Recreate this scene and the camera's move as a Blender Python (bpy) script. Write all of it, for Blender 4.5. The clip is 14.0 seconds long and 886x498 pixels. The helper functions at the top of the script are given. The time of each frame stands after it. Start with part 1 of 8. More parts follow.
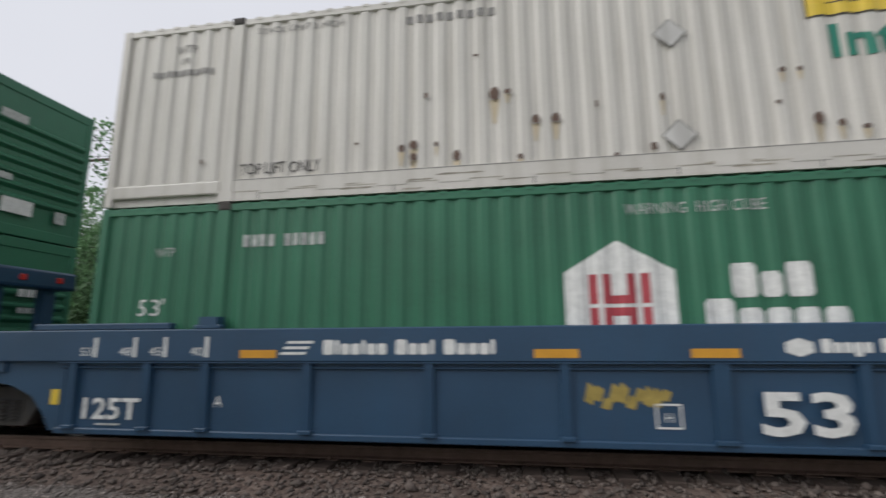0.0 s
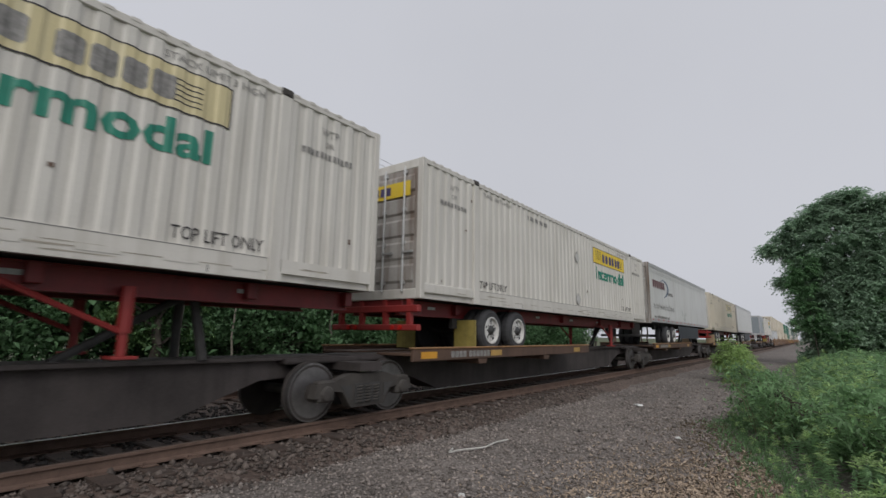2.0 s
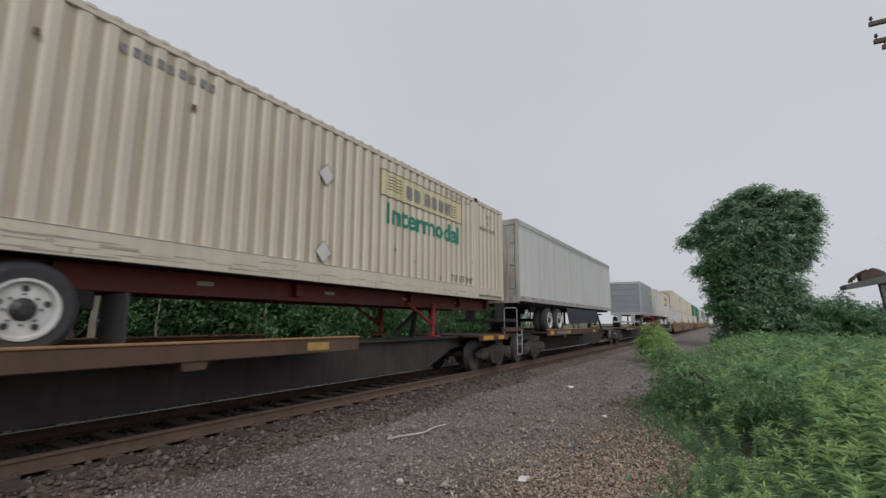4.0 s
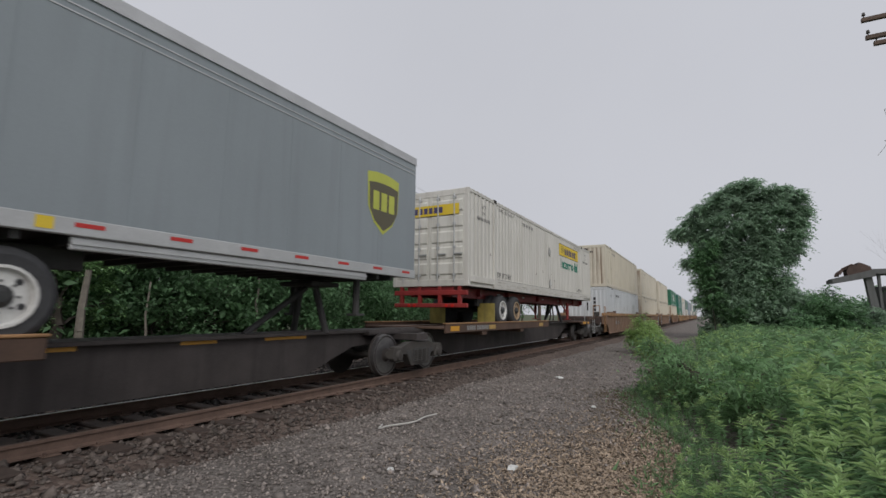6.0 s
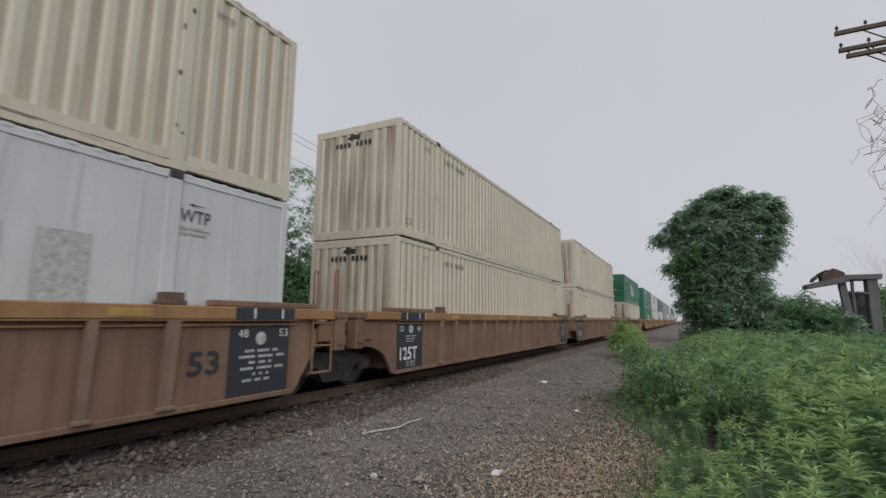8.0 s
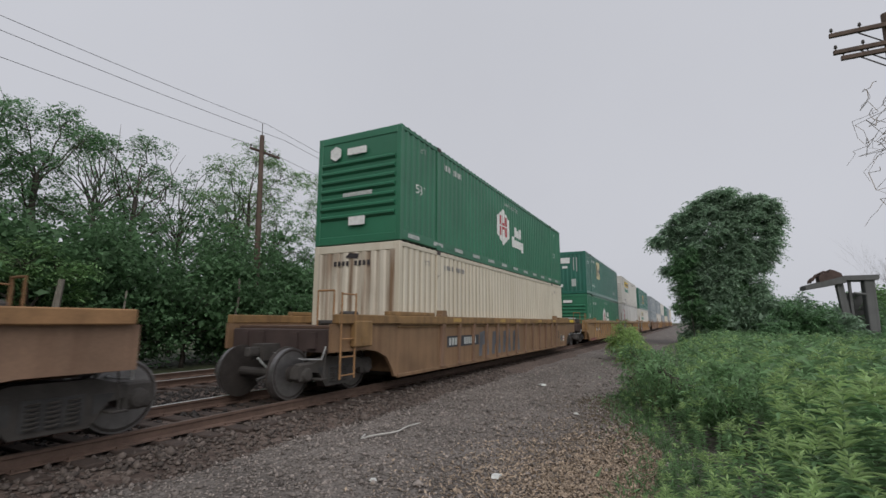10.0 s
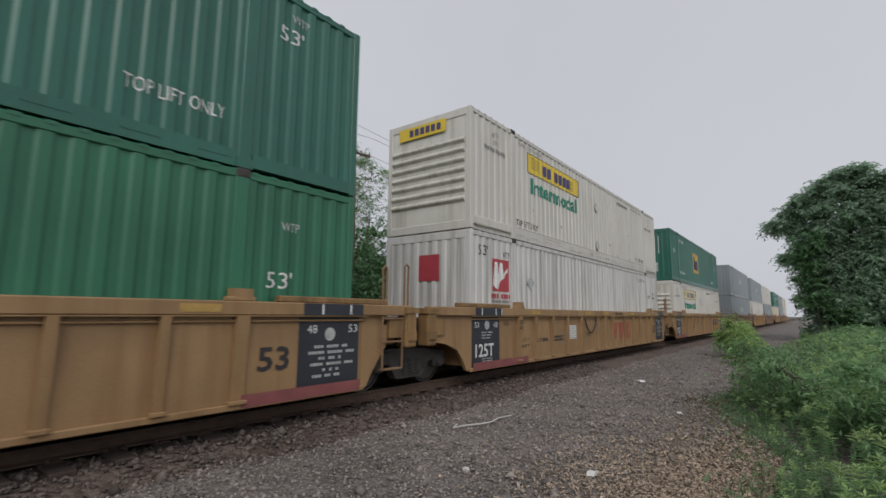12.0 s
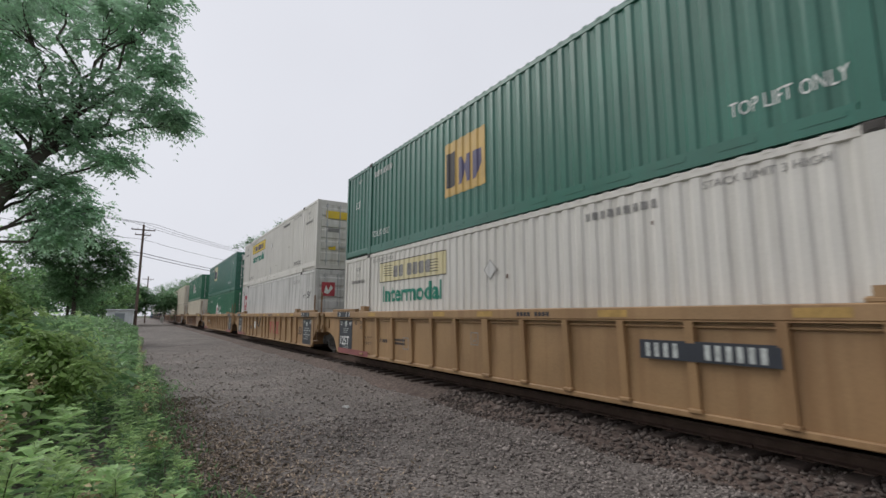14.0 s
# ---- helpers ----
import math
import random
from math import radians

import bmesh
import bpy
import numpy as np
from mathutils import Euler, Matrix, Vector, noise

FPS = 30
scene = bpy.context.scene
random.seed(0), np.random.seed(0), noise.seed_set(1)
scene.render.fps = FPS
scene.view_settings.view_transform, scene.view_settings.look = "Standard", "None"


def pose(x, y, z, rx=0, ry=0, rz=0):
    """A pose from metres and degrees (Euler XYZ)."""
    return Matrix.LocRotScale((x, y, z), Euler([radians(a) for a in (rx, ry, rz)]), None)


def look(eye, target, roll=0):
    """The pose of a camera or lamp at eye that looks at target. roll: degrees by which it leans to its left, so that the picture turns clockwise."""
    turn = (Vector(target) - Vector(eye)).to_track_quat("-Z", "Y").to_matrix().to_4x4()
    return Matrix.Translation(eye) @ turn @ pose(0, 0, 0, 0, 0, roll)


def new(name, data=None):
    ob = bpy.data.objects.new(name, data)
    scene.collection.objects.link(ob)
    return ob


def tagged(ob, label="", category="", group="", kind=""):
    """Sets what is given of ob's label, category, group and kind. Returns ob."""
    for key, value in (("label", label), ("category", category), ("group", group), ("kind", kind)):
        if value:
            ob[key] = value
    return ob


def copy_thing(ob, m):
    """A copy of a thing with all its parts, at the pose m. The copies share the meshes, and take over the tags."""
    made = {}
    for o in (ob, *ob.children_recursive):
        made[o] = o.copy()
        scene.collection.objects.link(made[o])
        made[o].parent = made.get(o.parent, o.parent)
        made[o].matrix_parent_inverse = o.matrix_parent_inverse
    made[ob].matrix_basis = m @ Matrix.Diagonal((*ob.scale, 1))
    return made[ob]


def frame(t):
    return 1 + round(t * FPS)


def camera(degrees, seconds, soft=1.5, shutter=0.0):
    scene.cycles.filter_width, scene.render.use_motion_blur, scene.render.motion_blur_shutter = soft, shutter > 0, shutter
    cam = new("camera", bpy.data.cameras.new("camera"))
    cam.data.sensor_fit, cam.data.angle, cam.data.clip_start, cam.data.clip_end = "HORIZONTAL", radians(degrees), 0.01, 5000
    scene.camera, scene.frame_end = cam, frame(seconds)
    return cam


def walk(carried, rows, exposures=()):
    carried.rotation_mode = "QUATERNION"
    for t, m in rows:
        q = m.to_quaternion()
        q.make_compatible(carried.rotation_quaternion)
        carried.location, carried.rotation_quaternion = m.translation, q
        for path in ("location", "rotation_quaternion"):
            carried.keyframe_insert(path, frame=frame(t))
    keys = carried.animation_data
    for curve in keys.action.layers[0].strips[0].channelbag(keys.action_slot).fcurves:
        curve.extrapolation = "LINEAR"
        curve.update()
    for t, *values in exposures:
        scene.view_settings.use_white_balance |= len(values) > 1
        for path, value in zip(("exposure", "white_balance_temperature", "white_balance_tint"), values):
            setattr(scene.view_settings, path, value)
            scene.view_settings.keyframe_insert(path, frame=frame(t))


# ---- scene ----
CAM_Z = 1.41          # camera above the rail tops, which lie at z = 0
SIDE = 5.935          # near side of the train, the camera stands at x = y = 0
TRACK = 7.23          # centre line of the near track
GROUND = -0.36

cam = camera(86.0, 14.0, soft=1.5, shutter=0.06)
# seconds, yaw to the right of the track's normal, pitch, roll
PATH = [(0, -9.2, 10.55, -0.4), (0.1, 2.3, 10.85, 0.1), (0.2, 13.75, 11.17, 0.4), (0.4, 33.97, 12.15, 0.13), (0.5, 38.71, 12.12, 0.51),
        (0.6, 40.52, 12.2, 0.35), (0.8, 42.03, 11.96, 0.4), (1.0, 44.02, 11.66, 0.41), (1.2, 46.17, 11.48, 0.3),
        (1.5, 48.96, 10.66, 0.79), (2.0, 52.83, 10.23, 0.87), (2.5, 55.9, 9.89, 0.88), (2.6, 56.33, 9.6, 1.13),
        (3.0, 58.13, 9.6, 0.71), (5.3, 60.91, 7.92, 0.54), (5.5, 60.94, 7.77, 0.69), (5.7, 61.06, 7.76, 0.52),
        (6.0, 61.0, 7.72, 0.57), (6.1, 61.08, 7.71, 0.47), (6.5, 61.34, 7.7, 0.58), (7.0, 62.3, 7.61, 0.46),
        (7.3, 62.82, 7.78, 0.4), (7.5, 62.76, 7.98, 0.51), (7.9, 62.85, 8.34, 0.44), (8.0, 62.83, 8.28, 0.58),
        (8.2, 63.03, 8.36, 0.44), (10.3, 62.99, 8.69, 0.21), (10.5, 62.96, 8.63, 0.41), (10.6, 63.07, 8.68, 0.36),
        (11.0, 63.12, 8.46, 0.35), (11.3, 63.39, 8.36, 0.28), (11.5, 62.63, 8.14, 0.4), (11.7, 59.23, 7.68, 0.29),
        (12.0, 52.39, 7.69, 0.52), (12.2, 46.56, 7.63, 0.26), (12.5, 21.8, 7.15, 0.2), (12.7, 2.37, 7.22, -0.01),
        (12.8, -8.9, 7.3, -0.15), (12.9, -20.2, 7.4, -0.3), (13.0, -31.51, 7.47, -0.43), (13.3, -55.38, 7.88, -0.56), (13.6, -58.6, 7.81, -0.33),
        (14.0, -57.62, 8.02, 0.1)]
walk(cam, [(t, pose(0, 0, CAM_Z, 90 + p, -r, -y)) for t, y, p, r in PATH],
     [(0.0, 0.35), (0.5, 0.3), (1.0, 0.12), (1.6, 0.07), (6.0, 0.05), (12.2, 0.06), (12.6, 0.1), (13.0, 0.25), (13.5, 0.3), (14.0, 0.32)])

# ---- light ----
world = bpy.data.worlds.new("overcast")
scene.world = world
world.use_nodes = True
wn = world.node_tree
sky = wn.nodes.new("ShaderNodeTexSky")
sky.sky_type = 'NISHITA'
sky.sun_disc = False
sky.sun_elevation, sky.sun_rotation = radians(40), radians(234)
sky.dust_density = 4.0
bg = wn.nodes["Background"]
dull = wn.nodes.new("ShaderNodeHueSaturation")
dull.inputs["Saturation"].default_value = 0.12
dull.inputs["Value"].default_value = 0.03
cloud = wn.nodes.new("ShaderNodeMix")
cloud.data_type = 'RGBA'
cloud.inputs[0].default_value = 0.85
# thin cloud, a little brighter towards the hidden sun
SUN_WAY = Vector((-0.62, -0.45, 0.64)).normalized()
tcw, dotw, mapw, tint = wn.nodes.new("ShaderNodeTexCoord"), wn.nodes.new("ShaderNodeVectorMath"), wn.nodes.new("ShaderNodeMapRange"), wn.nodes.new("ShaderNodeVectorMath")
dotw.operation, tint.operation = 'DOT_PRODUCT', 'SCALE'
dotw.inputs[1].default_value = SUN_WAY
wn.links.new(tcw.outputs["Generated"], dotw.inputs[0])
wn.links.new(dotw.outputs["Value"], mapw.inputs[0])
mapw.inputs[1].default_value, mapw.inputs[2].default_value = -1.0, 1.0
mapw.inputs[3].default_value, mapw.inputs[4].default_value = 0.56, 0.70
drift = wn.nodes.new("ShaderNodeTexNoise")
drift.inputs["Scale"].default_value, drift.inputs["Detail"].default_value = 1.6, 4
wn.links.new(tcw.outputs["Generated"], drift.inputs["Vector"])
veil = wn.nodes.new("ShaderNodeMath")
veil.operation = 'MULTIPLY_ADD'
veil.inputs[1].default_value = 0.10
wn.links.new(drift.outputs[0], veil.inputs[0])
wn.links.new(mapw.outputs[0], veil.inputs[2])
tint.inputs[0].default_value = (0.938, 0.958, 1.042)
wn.links.new(veil.outputs[0], tint.inputs["Scale"])
wn.links.new(tint.outputs[0], cloud.inputs[7])
wn.links.new(sky.outputs[0], dull.inputs["Color"])
wn.links.new(dull.outputs[0], cloud.inputs[6])
wn.links.new(cloud.outputs[2], bg.inputs[0])
bg.inputs[1].default_value = 1.0
sun = new("sun", bpy.data.lights.new("sun", 'SUN'))
sun.data.energy, sun.data.angle, sun.data.color = 1.3, radians(40), (1.0, 0.98, 0.94)
sun.matrix_world = look(30 * SUN_WAY, (0, 0, 0))
scene.view_settings.exposure = 0.0


# ---- materials ----
def mat(name, color, rough=0.6, metal=0.0, vary=0.18, scale=3.0, streak=0.0, streak_color=(0.12, 0.06, 0.03), bump=0.05, fine=40.0, spread=0.0, translucent=False):
    """Paint or mineral: coarse stains, fine grain, optional streaks running down, and a fine relief."""
    m = bpy.data.materials.new(name)
    m.use_nodes = True
    nt, b = m.node_tree, m.node_tree.nodes["Principled BSDF"]
    N, K = nt.nodes.new, nt.links.new
    tc = N("ShaderNodeTexCoord")
    info = N("ShaderNodeObjectInfo")
    shift = N("ShaderNodeVectorMath")
    shift.operation = 'MULTIPLY_ADD'
    K(info.outputs["Random"], shift.inputs[0])
    shift.inputs[1].default_value = (37, 19, 11)
    K(tc.outputs["Object"], shift.inputs[2])
    coarse, grain = N("ShaderNodeTexNoise"), N("ShaderNodeTexNoise")
    for n, s, d in ((coarse, scale, 5), (grain, fine, 3)):
        K(shift.outputs[0], n.inputs["Vector"])
        n.inputs["Scale"].default_value, n.inputs["Detail"].default_value = s, d
    dark = tuple(c * (1 - vary) for c in color) + (1,)
    light = tuple(min(1, c * (1 + vary * 0.7)) for c in color) + (1,)
    mix = N("ShaderNodeMix")
    mix.data_type = 'RGBA'
    mix.inputs[6].default_value, mix.inputs[7].default_value = dark, light
    avg = N("ShaderNodeMath")
    avg.operation = 'MULTIPLY_ADD'
    K(grain.outputs[0], avg.inputs[0])
    avg.inputs[1].default_value = 0.45
    K(coarse.outputs[0], avg.inputs[2])
    ramp = N("ShaderNodeMapRange")
    ramp.inputs[1].default_value, ramp.inputs[2].default_value = 0.45, 1.0
    K(avg.outputs[0], ramp.inputs[0])
    K(ramp.outputs[0], mix.inputs[0])
    out = mix.outputs[2]
    if streak:
        mp = N("ShaderNodeMapping")
        mp.inputs["Scale"].default_value = (3.2, 3.2, 0.22)
        K(shift.outputs[0], mp.inputs[0])
        sn = N("ShaderNodeTexNoise")
        sn.inputs["Scale"].default_value, sn.inputs["Detail"].default_value = 1.6, 6
        K(mp.outputs[0], sn.inputs["Vector"])
        sr = N("ShaderNodeMapRange")
        sr.inputs[1].default_value, sr.inputs[2].default_value = 0.47, 0.72
        sr.inputs[4].default_value = streak
        K(sn.outputs[0], sr.inputs[0])
        m2 = N("ShaderNodeMix")
        m2.data_type = 'RGBA'
        m2.inputs[7].default_value = (*streak_color, 1)
        K(sr.outputs[0], m2.inputs[0])
        K(out, m2.inputs[6])
        out = m2.outputs[2]
    if spread:
        hs = N("ShaderNodeHueSaturation")
        vr = N("ShaderNodeMapRange")
        geo = N("ShaderNodeNewGeometry")
        K(geo.outputs["Random Per Island"], vr.inputs[0])
        vr.inputs[3].default_value, vr.inputs[4].default_value = 1 - spread, 1 + spread
        K(vr.outputs[0], hs.inputs["Value"])
        K(out, hs.inputs["Color"])
        out = hs.outputs[0]
    K(out, b.inputs["Base Color"])
    b.inputs["Roughness"].default_value, b.inputs["Metallic"].default_value = rough, metal
    if bump:
        bp = N("ShaderNodeBump")
        bp.inputs["Strength"].default_value, bp.inputs["Distance"].default_value = bump * 4, 0.01
        K(avg.outputs[0], bp.inputs["Height"])
        K(bp.outputs[0], b.inputs["Normal"])
    if translucent:
        b.inputs["Specular IOR Level"].default_value = 0.2
        tr, ad = N("ShaderNodeBsdfTranslucent"), N("ShaderNodeAddShader")
        K(out, tr.inputs[0])
        K(b.outputs[0], ad.inputs[0])
        K(tr.outputs[0], ad.inputs[1])
        K(ad.outputs[0], nt.nodes["Material Output"].inputs[0])
    return m


WHITE = mat("white_paint", (0.61, 0.583, 0.54), 0.5, vary=0.10, scale=0.7, streak=0.35, streak_color=(0.36, 0.33, 0.28))
WHITE_LOUVRE = mat("white_end_paint", (0.64, 0.62, 0.57), 0.55, vary=0.14, scale=0.9, streak=0.55, streak_color=(0.3, 0.26, 0.2))
CREAM = mat("cream_paint", (0.60, 0.545, 0.445), 0.55, vary=0.12, scale=0.6, streak=0.4, streak_color=(0.42, 0.34, 0.23))
CREAM_END = mat("cream_end_paint", (0.57, 0.515, 0.425), 0.6, vary=0.2, scale=0.8, streak=0.9, streak_color=(0.17, 0.09, 0.04))
COOL = mat("cool_white_paint", (0.575, 0.59, 0.605), 0.45, vary=0.14, scale=0.5, streak=0.25, streak_color=(0.36, 0.36, 0.36))
CORR_W = mat("worn_white_paint", (0.60, 0.585, 0.565), 0.55, vary=0.12, scale=0.7, streak=0.7, streak_color=(0.26, 0.25, 0.23))
GREEN = mat("green_paint", (0.030, 0.156, 0.086), 0.42, vary=0.22, scale=0.7, streak=0.3, streak_color=(0.035, 0.13, 0.075))
TEAL = mat("dark_green_paint", (0.027, 0.136, 0.098), 0.34, vary=0.22, scale=0.7, streak=0.3, streak_color=(0.03, 0.09, 0.06))
GREY = mat("grey_paint", (0.25, 0.28, 0.30), 0.4, vary=0.08, scale=0.6, streak=0.2, streak_color=(0.16, 0.17, 0.18))
SILVER = mat("bare_aluminium", (0.5, 0.5, 0.5), 0.45, 0.5, vary=0.15, scale=2)
VANWHITE = mat("trailer_white", (0.60, 0.60, 0.585), 0.4, vary=0.07, scale=0.5, streak=0.35, streak_color=(0.36, 0.34, 0.31))
DIRTYDOOR = mat("grimy_white", (0.40, 0.38, 0.36), 0.6, vary=0.3, scale=1.2, streak=0.9, streak_color=(0.14, 0.09, 0.06))
BLUE = mat("blue_paint", (0.022, 0.062, 0.120), 0.45, vary=0.22, scale=0.9, streak=0.35, streak_color=(0.03, 0.06, 0.11))
YELLOW = mat("yellow_ochre_paint", (0.315, 0.192, 0.092), 0.55, vary=0.24, scale=1.1, streak=0.6, streak_color=(0.2, 0.105, 0.045))
OCHREBROWN = mat("faded_ochre_paint", (0.235, 0.142, 0.078), 0.65, vary=0.32, scale=1.2, streak=0.7, streak_color=(0.14, 0.075, 0.038))
WORNOCHRE = mat("worn_ochre_edge", (0.255, 0.15, 0.062), 0.65, vary=0.4, scale=2.2, streak=0.6, streak_color=(0.11, 0.06, 0.03))
CHASSISDARK = mat("grimy_chassis_paint", (0.058, 0.038, 0.034), 0.75, vary=0.35, scale=2)
PALEBANNER = mat("bleached_banner", (0.55, 0.52, 0.46), 0.6, vary=0.15, scale=2)
BROWN = mat("weathered_brown_paint", (0.208, 0.127, 0.083), 0.7, vary=0.34, scale=0.9, streak=0.6, streak_color=(0.11, 0.055, 0.033))
# paler copy of the brown: the ribs' lit side put into the colour
RIBBROWN = mat("lit_rib_paint", (0.235, 0.158, 0.112), 0.72, vary=0.3, scale=1.5, streak=0.5, streak_color=(0.13, 0.075, 0.05))
DECKBROWN = mat("rusty_deck_paint", (0.10, 0.058, 0.040), 0.75, vary=0.35, scale=1.4, streak=0.4, streak_color=(0.05, 0.03, 0.022))
RUSTEDGE = mat("worn_deck_edge", (0.30, 0.165, 0.075), 0.7, vary=0.35, scale=3)
RED = mat("red_chassis_paint", (0.20, 0.018, 0.02), 0.5, vary=0.3, scale=2, streak=0.4, streak_color=(0.05, 0.015, 0.012))
BRIGHTRED = mat("red_leg_paint", (0.27, 0.028, 0.026), 0.55, vary=0.2, scale=3)
BLACK = mat("black_grime", (0.052, 0.050, 0.049), 0.75, vary=0.4, scale=4)
STEEL = mat("dark_cast_steel", (0.063, 0.056, 0.051), 0.75, 0.15, vary=0.35, scale=5, bump=0.1)
WHEELRUST = mat("grimy_wheel_steel", (0.050, 0.042, 0.038), 0.7, 0.2, vary=0.35, scale=5)
TREAD = mat("polished_tread", (0.22, 0.21, 0.21), 0.45, 0.8, vary=0.25, scale=9)
# chassis red darkened for the shade under the container, plus grime streaks
DARKRED = mat("shaded_grimy_red_paint", (0.10, 0.022, 0.022), 0.65, vary=0.35, scale=2, streak=0.5, streak_color=(0.03, 0.018, 0.016))
RAILDIRT = mat("rail_dirt", (0.43, 0.39, 0.325), 0.8, vary=0.4, scale=3, spread=0.4)
SILL = mat("oily_brown_sill", (0.060, 0.050, 0.048), 0.8, vary=0.4, scale=1.6, streak=0.5, streak_color=(0.025, 0.02, 0.019))
# pale, half-metallic base: the sky's glint on the rail heads put into colour
SHINE = mat("polished_rail_glint", (0.85, 0.85, 0.85), 0.32, 0.4, vary=0.1, scale=6, bump=0.01)
# near rail's head, coloured brown because no glint reaches the camera
DULLHEAD = mat("glintless_rail_steel", (0.15, 0.105, 0.085), 0.7, 0.1, vary=0.25, scale=6)
RAILRUST = mat("rusty_rail", (0.135, 0.086, 0.066), 0.8, vary=0.3, scale=6, bump=0.1)
TYRE = mat("tyre_rubber", (0.045, 0.045, 0.048), 0.85, vary=0.25, scale=8)
RIM = mat("white_rim", (0.66, 0.65, 0.63), 0.4, vary=0.15, scale=6, streak=0.3)
HUB = mat("dark_hub", (0.05, 0.05, 0.05), 0.5, 0.4, vary=0.3, scale=8)
TAN = mat("tan_rim", (0.38, 0.27, 0.17), 0.5, vary=0.2, scale=6)
REFLECT = mat("yellow_reflector", (0.62, 0.30, 0.03), 0.35, vary=0.12, scale=6)
REFLECTWORN = mat("worn_reflector", (0.42, 0.26, 0.075), 0.5, vary=0.3, scale=6)
BANNER = mat("banner_yellow", (0.70, 0.50, 0.035), 0.45, vary=0.10, scale=2, streak=0.25, streak_color=(0.55, 0.45, 0.2))
ORANGE = mat("faded_orange_badge", (0.52, 0.33, 0.09), 0.5, vary=0.2, scale=2, streak=0.3, streak_color=(0.4, 0.3, 0.15))
FLAP = mat("dull_yellow_rubber", (0.34, 0.27, 0.07), 0.7, vary=0.3, scale=5, streak=0.5, streak_color=(0.12, 0.1, 0.05))
FADED = mat("faded_banner", (0.60, 0.52, 0.30), 0.5, vary=0.12, scale=2, streak=0.5, streak_color=(0.6, 0.57, 0.45))
INK = mat("dark_lettering", (0.035, 0.03, 0.033), 0.6, vary=0.3, scale=9)
INKGREY = mat("worn_lettering_and_shade", (0.24, 0.23, 0.22), 0.6, vary=0.45, scale=14)
NAVY = mat("navy_lettering", (0.06, 0.05, 0.13), 0.5, vary=0.2, scale=6)
TEALINK = mat("green_lettering", (0.012, 0.20, 0.135), 0.5, vary=0.15, scale=5)
PALE = mat("white_lettering", (0.70, 0.70, 0.68), 0.5, vary=0.18, scale=10)
PALEWORN = mat("worn_white_lettering", (0.45, 0.47, 0.45), 0.55, vary=0.4, scale=14)
LOGORED = mat("logo_red", (0.40, 0.05, 0.065), 0.5, vary=0.15, scale=4)
FADERED = mat("faded_red_lettering", (0.33, 0.09, 0.06), 0.6, vary=0.3, scale=5)
PLATE = mat("black_panel_paint", (0.028, 0.032, 0.042), 0.55, vary=0.2, scale=3)
SHIELDY = mat("shield_yellow_green", (0.48, 0.50, 0.07), 0.45, vary=0.1, scale=3)
SHIELDB = mat("shield_brown", (0.10, 0.085, 0.05), 0.5, vary=0.1, scale=3)
SWOOSH = mat("swoosh_blue", (0.12, 0.16, 0.23), 0.5, vary=0.2, scale=3)
MAROON = mat("maroon_lettering", (0.13, 0.045, 0.05), 0.5, vary=0.2, scale=5)
PINK = mat("worn_red_band", (0.24, 0.075, 0.075), 0.6, vary=0.25, scale=3)
GRAFFITI = mat("graffiti_paint", (0.11, 0.115, 0.13), 0.6, vary=0.8, scale=1.4)
SPRAY = mat("yellow_spray_paint", (0.36, 0.27, 0.07), 0.6, vary=0.3, scale=8)
LAMPRED = mat("red_lamp_lens", (0.5, 0.02, 0.015), 0.3, vary=0.1, scale=5)

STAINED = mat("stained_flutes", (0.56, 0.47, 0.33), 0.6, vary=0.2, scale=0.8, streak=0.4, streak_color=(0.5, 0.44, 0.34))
# darker tones for the recessed flutes: stains, and the fold's shade put into colour
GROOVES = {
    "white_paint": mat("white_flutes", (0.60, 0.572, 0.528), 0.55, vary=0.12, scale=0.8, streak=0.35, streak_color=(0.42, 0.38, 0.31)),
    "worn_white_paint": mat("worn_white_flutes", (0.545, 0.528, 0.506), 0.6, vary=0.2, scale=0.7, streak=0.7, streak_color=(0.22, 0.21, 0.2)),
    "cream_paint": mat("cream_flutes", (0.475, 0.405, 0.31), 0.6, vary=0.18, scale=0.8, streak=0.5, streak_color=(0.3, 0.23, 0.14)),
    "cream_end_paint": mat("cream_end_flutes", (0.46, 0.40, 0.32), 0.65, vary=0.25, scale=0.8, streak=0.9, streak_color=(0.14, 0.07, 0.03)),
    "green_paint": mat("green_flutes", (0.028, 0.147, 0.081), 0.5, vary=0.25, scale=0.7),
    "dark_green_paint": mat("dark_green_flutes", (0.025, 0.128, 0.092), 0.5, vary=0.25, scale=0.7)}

# ---- mesh helpers ----
MESHES = {}


def box(bm, x0, x1, y0, y1, z0, z1):
    v = [bm.verts.new((x, y, z)) for x in (x0, x1) for y in (y0, y1) for z in (z0, z1)]
    for f in ((0, 1, 3, 2), (4, 6, 7, 5), (0, 4, 5, 1), (2, 3, 7, 6), (0, 2, 6, 4), (1, 5, 7, 3)):
        bm.faces.new([v[i] for i in f])


def softbox(bm, x0, x1, y0, y1, z0, z1, r=0.012):
    """A box with chamfered edges."""
    n = len(bm.edges)
    box(bm, x0, x1, y0, y1, z0, z1)
    bm.edges.ensure_lookup_table()
    bmesh.ops.bevel(bm, geom=list(bm.edges)[n:], offset=r, segments=1, affect='EDGES')


